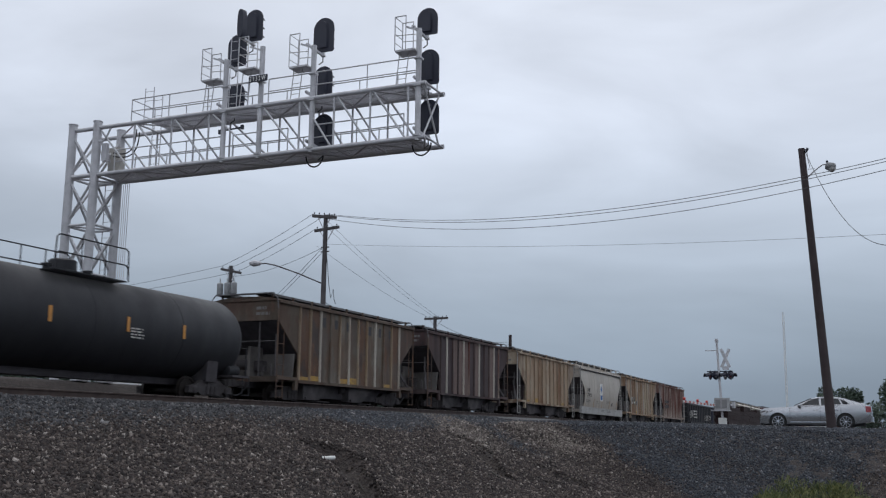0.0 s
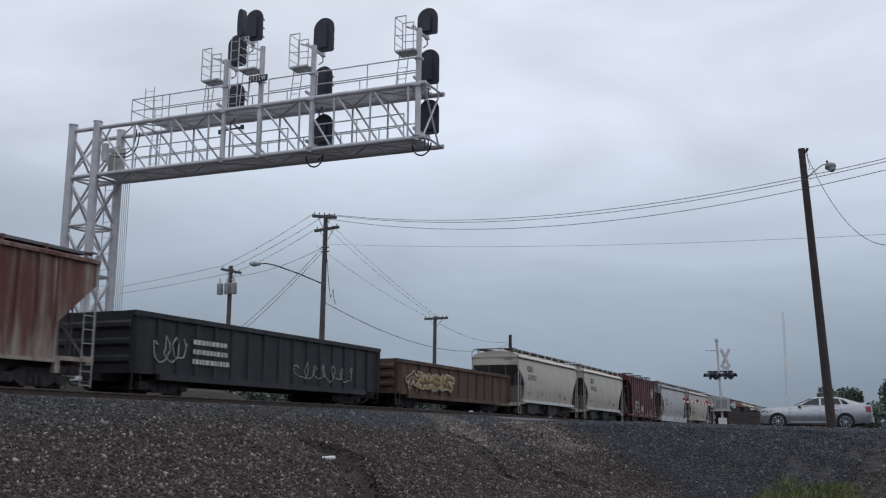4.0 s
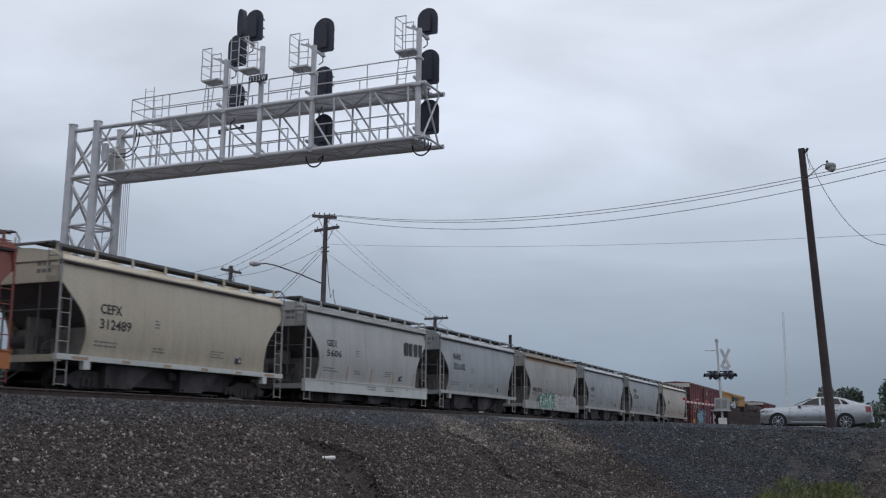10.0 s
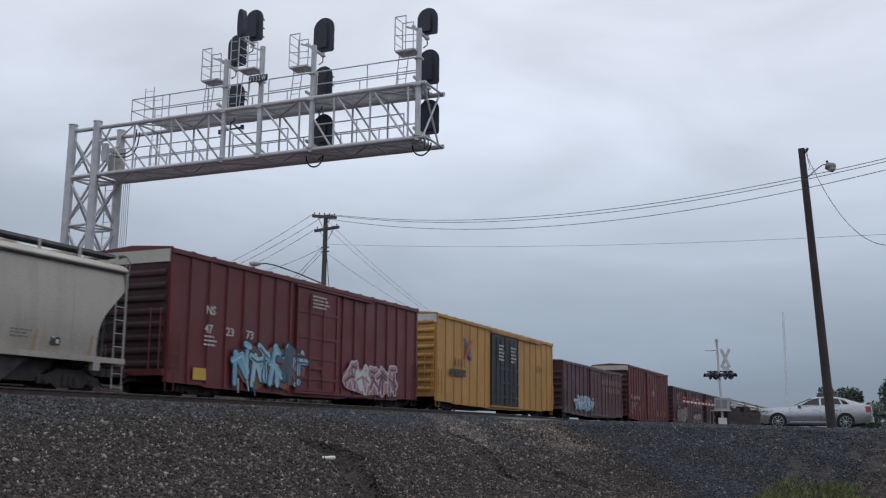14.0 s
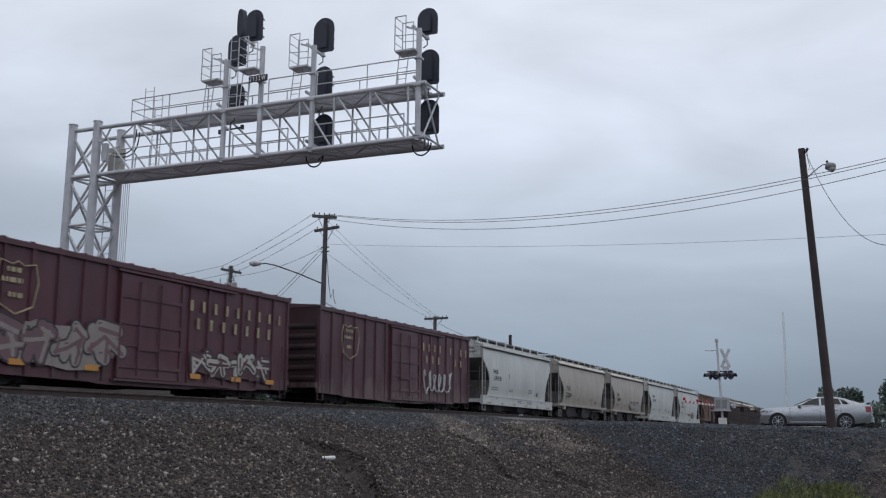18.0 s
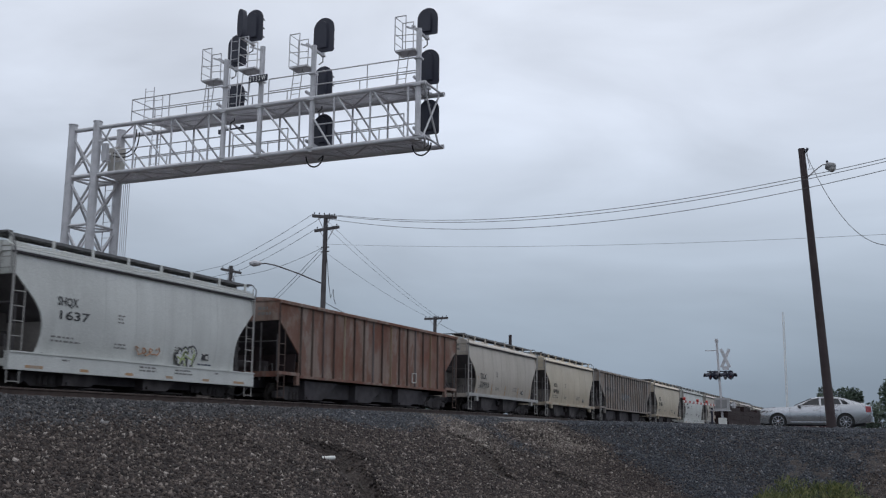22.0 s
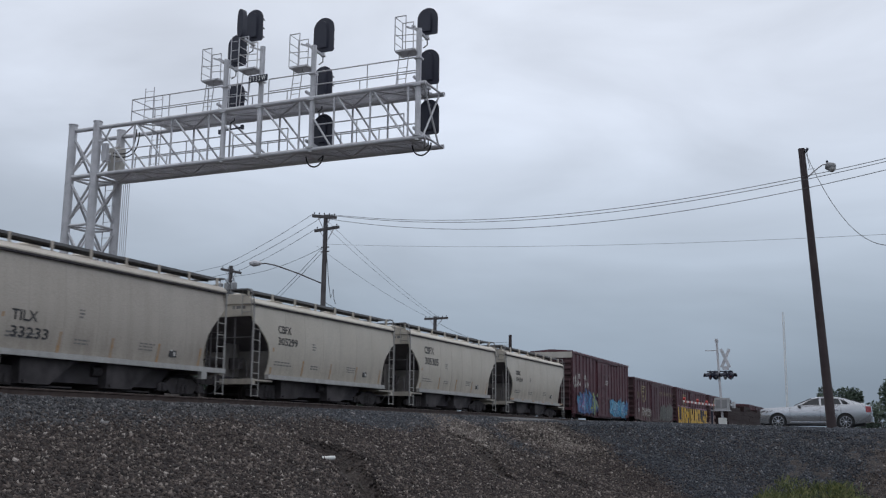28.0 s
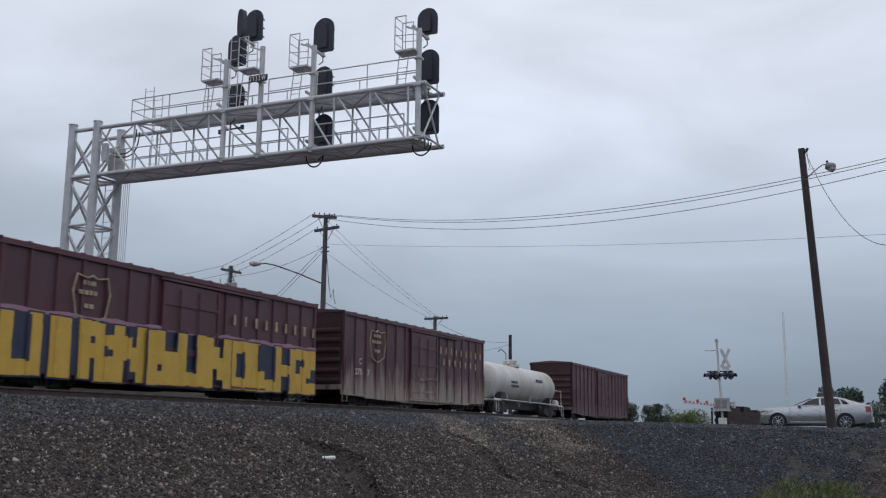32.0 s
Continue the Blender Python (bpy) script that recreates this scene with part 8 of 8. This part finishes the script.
        part("chrome_trim", Shape().path([(-0.58, sy * 0.852, 1.07), (-0.02, sy * 0.73, 1.38), (0.4, sy * 0.70, 1.46), (1.0, sy * 0.70, 1.465), (1.46, sy * 0.72, 1.37), (1.76, sy * 0.825, 1.15), (-0.58, sy * 0.852, 1.07)], 0.012, 5), chrome, c)
        part("sill_trim", Shape().box(-0.95, 1.0, min(sy * 0.94, sy * 0.962), max(sy * 0.94, sy * 0.962), 0.30, 0.35), chrome, c)
        for x in (-0.95, 0.4, 1.32):
            part("door_gap", Shape().box(x - 0.006, x + 0.006, min(sy * 0.938, sy * 0.949), max(sy * 0.938, sy * 0.949), 0.34, 0.98), dark, c)
        for x in (0.18, 1.1):
            part("door_handle", Shape().box(x - 0.1, x + 0.1, min(sy * 0.94, sy * 0.975), max(sy * 0.94, sy * 0.975), 0.86, 0.89), chrome, c)
        part("mirror", Shape().lathe((-0.52, sy * 0.98, 1.09), (0.2, sy, 0), [(-0.1, 0.04), (-0.05, 0.08), (0.08, 0.08), (0.12, 0.03)], 10), silver, c)
        part("headlight", Shape().prism([(-2.29, sy * 0.83, 0.70), (-2.26, sy * 0.85, 0.84), (-1.98, sy * 0.925, 0.86), (-2.02, sy * 0.93, 0.74)], (0, sy * 0.02, 0)), chrome, c, "clear headlight")
        part("tail_light", Shape().prism([(2.40, sy * 0.895, 0.78), (2.38, sy * 0.89, 1.06), (2.60, sy * 0.82, 1.04), (2.615, sy * 0.82, 0.78)], (0, sy * 0.025, 0)), material("tail_lens", (0.34, 0.06, 0.07), rough=0.25, bump=0.0), c, "red tail light")
        for x in (-1.50, 1.50):
            well = Shape().lathe((x, sy * 0.80, 0.36), (0, sy, 0), [(0, 0.40), (0.152, 0.40), (0.152, 0.0)], 24)
            part("wheel_arch", well, dark, c)
            wheel = part("wheel", Shape().lathe((x, sy * 0.72, 0.345), (0, sy, 0), [(0, 0.24), (0, 0.33), (0.03, 0.345), (0.21, 0.345), (0.24, 0.33), (0.245, 0.26), (0.2, 0.25), (0.2, 0.0)], 28), rubber, c, "black tyre", 40)
            s = Shape().lathe((x, sy * 0.925, 0.345), (0, sy, 0), [(0, 0.26), (0.035, 0.262), (0.035, 0.235), (0.01, 0.23)], 28)
            for k in range(9):
                a = k * math.tau / 9
                s.beam((x, sy * 0.945, 0.345), (x + 0.24 * math.cos(a), sy * 0.945, 0.345 + 0.24 * math.sin(a)), 0.03, 0.045, up=(0, 1, 0))
            s.lathe((x, sy * 0.945, 0.345), (0, sy, 0), [(0, 0.06), (0.02, 0.055), (0.03, 0.0)], 12)
            part("rim", s, chrome, wheel, "bright spoked rim", 40)
    part("windscreen", Shape().prism([(-0.76, -0.72, 1.08), (-0.76, 0.72, 1.08), (0.0, 0.62, 1.43), (0.0, -0.62, 1.43)], (-0.015, 0, 0.02)), glass, c)
    part("rear_window", Shape().prism([(1.52, -0.6, 1.43), (1.52, 0.6, 1.43), (2.2, 0.66, 1.22), (2.2, -0.66, 1.22)], (0.01, 0, 0.02)), glass, c)
    part("bumper", Shape().box(-2.38, -2.2, -0.74, 0.74, 0.28, 0.5, 0.05).box(2.5, 2.67, -0.78, 0.78, 0.34, 0.62, 0.05), silver, c)
    part("grille", Shape().box(-2.37, -2.3, -0.45, 0.45, 0.52, 0.80), dark, c)
    part("underbody", Shape().box(-2.3, 2.3, -0.75, 0.75, 0.16, 0.3), dark, c)
    return c


sedan()


# ---- trees, bushes, grass ----
def leaf_material(name, dark, light):
    m = bpy.data.materials.new(name)
    m.use_nodes = True
    n, l = m.node_tree.nodes, m.node_tree.links
    geo, r = n.new("ShaderNodeNewGeometry"), n.new("ShaderNodeValToRGB")
    l.new(geo.outputs["Random Per Island"], r.inputs["Fac"])
    r.color_ramp.elements[0].color, r.color_ramp.elements[1].color = (*dark, 1), (*light, 1)
    l.new(r.outputs["Color"], n["Principled BSDF"].inputs["Base Color"])
    n["Principled BSDF"].inputs["Roughness"].default_value = 0.7
    return m


LEAF = leaf_material("dark_leaves", (0.034, 0.052, 0.038), (0.072, 0.102, 0.070))
LEAFLIGHT = leaf_material("fresh_leaves", (0.06, 0.085, 0.025), (0.15, 0.18, 0.06))
BARK = material("bark", (0.06, 0.048, 0.04), rough=0.95, scale=5, bump=0.4)


def tree(name, x, y, height, width, seed, leaves=LEAF, label="", count=2600, low=0.25, size=0.22):
    rnd = random.Random(seed)
    z = ground_z(x, y)
    t = thing(name, (x, y, z), label, "bush" if name == "bush" else "tree")
    s = Shape().tube((0, 0, -0.3), (0.1, 0, height * 0.45), height * 0.03, 9, height * 0.018)
    tips = []
    for i in range(9):
        a, f = i * 2.4 + rnd.random(), rnd.uniform(0.18, 0.45)
        p = Vector((0.1 * f, 0, height * f))
        q = Vector((math.cos(a) * width * 0.36, math.sin(a) * width * 0.36, height * rnd.uniform(0.45, 0.85)))
        s.tube(p, q, height * 0.012, 6, height * 0.004)
        tips.append(q)
    part("trunk", s, BARK, t)
    blobs = [(q, rnd.uniform(0.16, 0.30) * width) for q in tips] + [(Vector((rnd.uniform(-0.3, 0.3) * width, rnd.uniform(-0.3, 0.3) * width, height * rnd.uniform(low + 0.08, 0.88))), rnd.uniform(0.14, 0.27) * width) for _ in range(11)]
    v, f = [], []
    for _ in range(count):
        c, r = blobs[rnd.randrange(len(blobs))]
        d = Vector((rnd.gauss(0, 1), rnd.gauss(0, 1), rnd.gauss(0, 0.85))).normalized() * r * (0.45 + 0.6 * rnd.random() ** 0.6)
        p = c + d
        a, b = Vector((rnd.gauss(0, 1), rnd.gauss(0, 1), rnd.gauss(0, 1))).normalized(), Vector((rnd.gauss(0, 1), rnd.gauss(0, 1), rnd.gauss(0, 1))).normalized()
        k = len(v)
        g = size * rnd.uniform(0.6, 1.4)
        v += [p - a * g, p + b * g * 0.5, p + a * g, p - b * g * 0.5]
        f.append((k, k + 1, k + 2, k + 3))
    crown = Shape()
    crown.v, crown.f = [tuple(q) for q in v], f
    part("crown", crown, leaves, t, "uneven crown of small leaves")
    return t


tree("tree", -8.5, 140.0, 6.6, 5.2, 1, LEAF, "round dark green broadleaf tree beyond the road", 10000, size=0.19)
tree("tree", -5.9, 142.0, 4.6, 3.6, 2, LEAF, "low dark green tree beyond the road", 5000, size=0.14)
tree("tree", -1.0, 118.0, 6.6, 4.4, 3, LEAF, "dark green tree at the roadside", 8000, size=0.18)
tree("tree", -51.0, 200.0, 7.4, 4.6, 4, LEAF, "dark green tree far behind the crossing", 5500, size=0.2)
tree("tree", -45.8, 205.0, 7.2, 5.2, 5, LEAF, "spreading green tree far behind the crossing", 6500, size=0.2)
tree("bush", -29.2, 150.0, 2.9, 5.0, 6, LEAFLIGHT, "fresh green bush behind the crossing", 4500, 0.05, 0.15)
tree("bush", -2.6, 100.0, 2.9, 4.0, 8, LEAF, "low green bush beyond the waiting car", 1500, 0.05, 0.16)


# ---- beyond the far side of the tracks: an added hedge and an added white box ----
# added backdrop of leaves, keeps the gaps under the cars dark
def hedge():
    rnd = random.Random(21)
    v, f = [], []
    for _ in range(21000):
        y = rnd.uniform(28, 118)
        x = -52 + rnd.uniform(-1.2, 1.2)
        top = 4.1 + 0.5 * wobble(y, 0, 0, 0.25) + 0.25 * wobble(y, 3, 0, 1.1)
        z = ground_z(x, y) + top * rnd.random() ** 0.7
        a, b = Vector((rnd.gauss(0, 1), rnd.gauss(0, 1), rnd.gauss(0, 1))).normalized(), Vector((rnd.gauss(0, 1), rnd.gauss(0, 1), rnd.gauss(0, 1))).normalized()
        g, p, k = rnd.uniform(0.15, 0.34), Vector((x, y, z)), len(v)
        v += [p - a * g, p + b * g * 0.6, p + a * g, p - b * g * 0.6]
        f.append((k, k + 1, k + 2, k + 3))
    s = Shape()
    s.v, s.f = [tuple(p) for p in v], f
    return solo("hedge", s, LEAF, "unseen dark scrub row added to darken gaps under the train", "hedge", kind="stuff")


hedge()
# added stand-in for pale glimpses below the cars, its form is guessed
tr = thing("white_backdrop_box", (-41.0, 48.3, ground_z(-41, 48.3)), "white ribbed box added behind the tracks", "container")
part("box", Shape().box(-1.2, 1.2, -1.3, 1.3, 0.0, 2.6, 0.05), WHITEPAINT, tr, "white steel box")
for i in range(5):
    part("side_rib", Shape().box(1.2, 1.24, -1.2 + i * 0.55, -1.05 + i * 0.55, 0.1, 2.5), WHITEPAINT, tr)
for z in (1.9, 2.15, 2.4):
    part("side_rail", Shape().box(1.24, 1.28, -1.3, 1.3, z, z + 0.05), UNDER, tr)


def grass():
    rnd = random.Random(3)
    v, f = [], []
    while len(f) < 19000:
        x, y = rnd.uniform(-5.0, 3.5), rnd.uniform(28.5, 37.2)
        edge = 34.5 + 1.1 * wobble(x, y, 4, 0.8) - 3.2 * max(0, -3.9 - x) - 1.5 * max(0, x + 2.4)
        if rnd.random() > smooth_step(0.9, -1.2, y - edge) * (0.15 + 0.85 * max(0, wobble(x, y, 8, 1.3) + 0.3)):
            continue
        z = ground_z(x, y)
        h, a = rnd.uniform(0.06, 0.22) * (1 + 0.9 * max(0, wobble(x, y, 2, 1.3))), rnd.uniform(0, math.tau)
        d, w = Vector((math.cos(a), math.sin(a), 0)), rnd.uniform(0.008, 0.018)
        p, n = Vector((x, y, z)), Vector((-math.sin(a), math.cos(a), 0))
        k = len(v)
        v += [p - n * w, p + n * w, p + d * h * 0.25 + Vector((0, 0, h * 0.65)) + n * w * 0.7, p + d * h * 0.6 + Vector((0, 0, h))]
        f.append((k, k + 1, k + 2, k + 3))
    s = Shape()
    s.v, s.f = [tuple(p) for p in v], f
    return solo("grass", s, leaf_material("meadow_grass", (0.035, 0.062, 0.016), (0.20, 0.20, 0.07)), "green and straw coloured grass at the foot of the bank", "grass", kind="stuff")


grass()


def motions():
    """The train rolls by at a steady 21.5 metres a second, down the slight grade, and its wheels turn with it."""
    lean = math.degrees(math.atan(GRADE))
    for car, s in TRAIN:
        rows = []
        for t in range(33):
            y = s - SPEED * t
            rows.append((t, pose(TRACK_X, y, main_rise(y), lean * min(1, max(0, (CREST_Y + 7 - y) / 14)))))
        walk(car, rows)
    spin = math.degrees(SPEED / 0.445)
    keyed = {}
    for w, k in WHEELSETS:
        if k not in keyed:
            walk(w, [(i / FPS, pose(0, k, 0.445, (spin * i / FPS) % 360)) for i in range(32 * FPS + 1)])
            keyed[k] = w
        else:
            w.rotation_mode = "QUATERNION"
            first = keyed[k].animation_data
            w.animation_data_create()
            w.animation_data.action = first.action
            w.animation_data.action_slot = first.action_slot


motions()
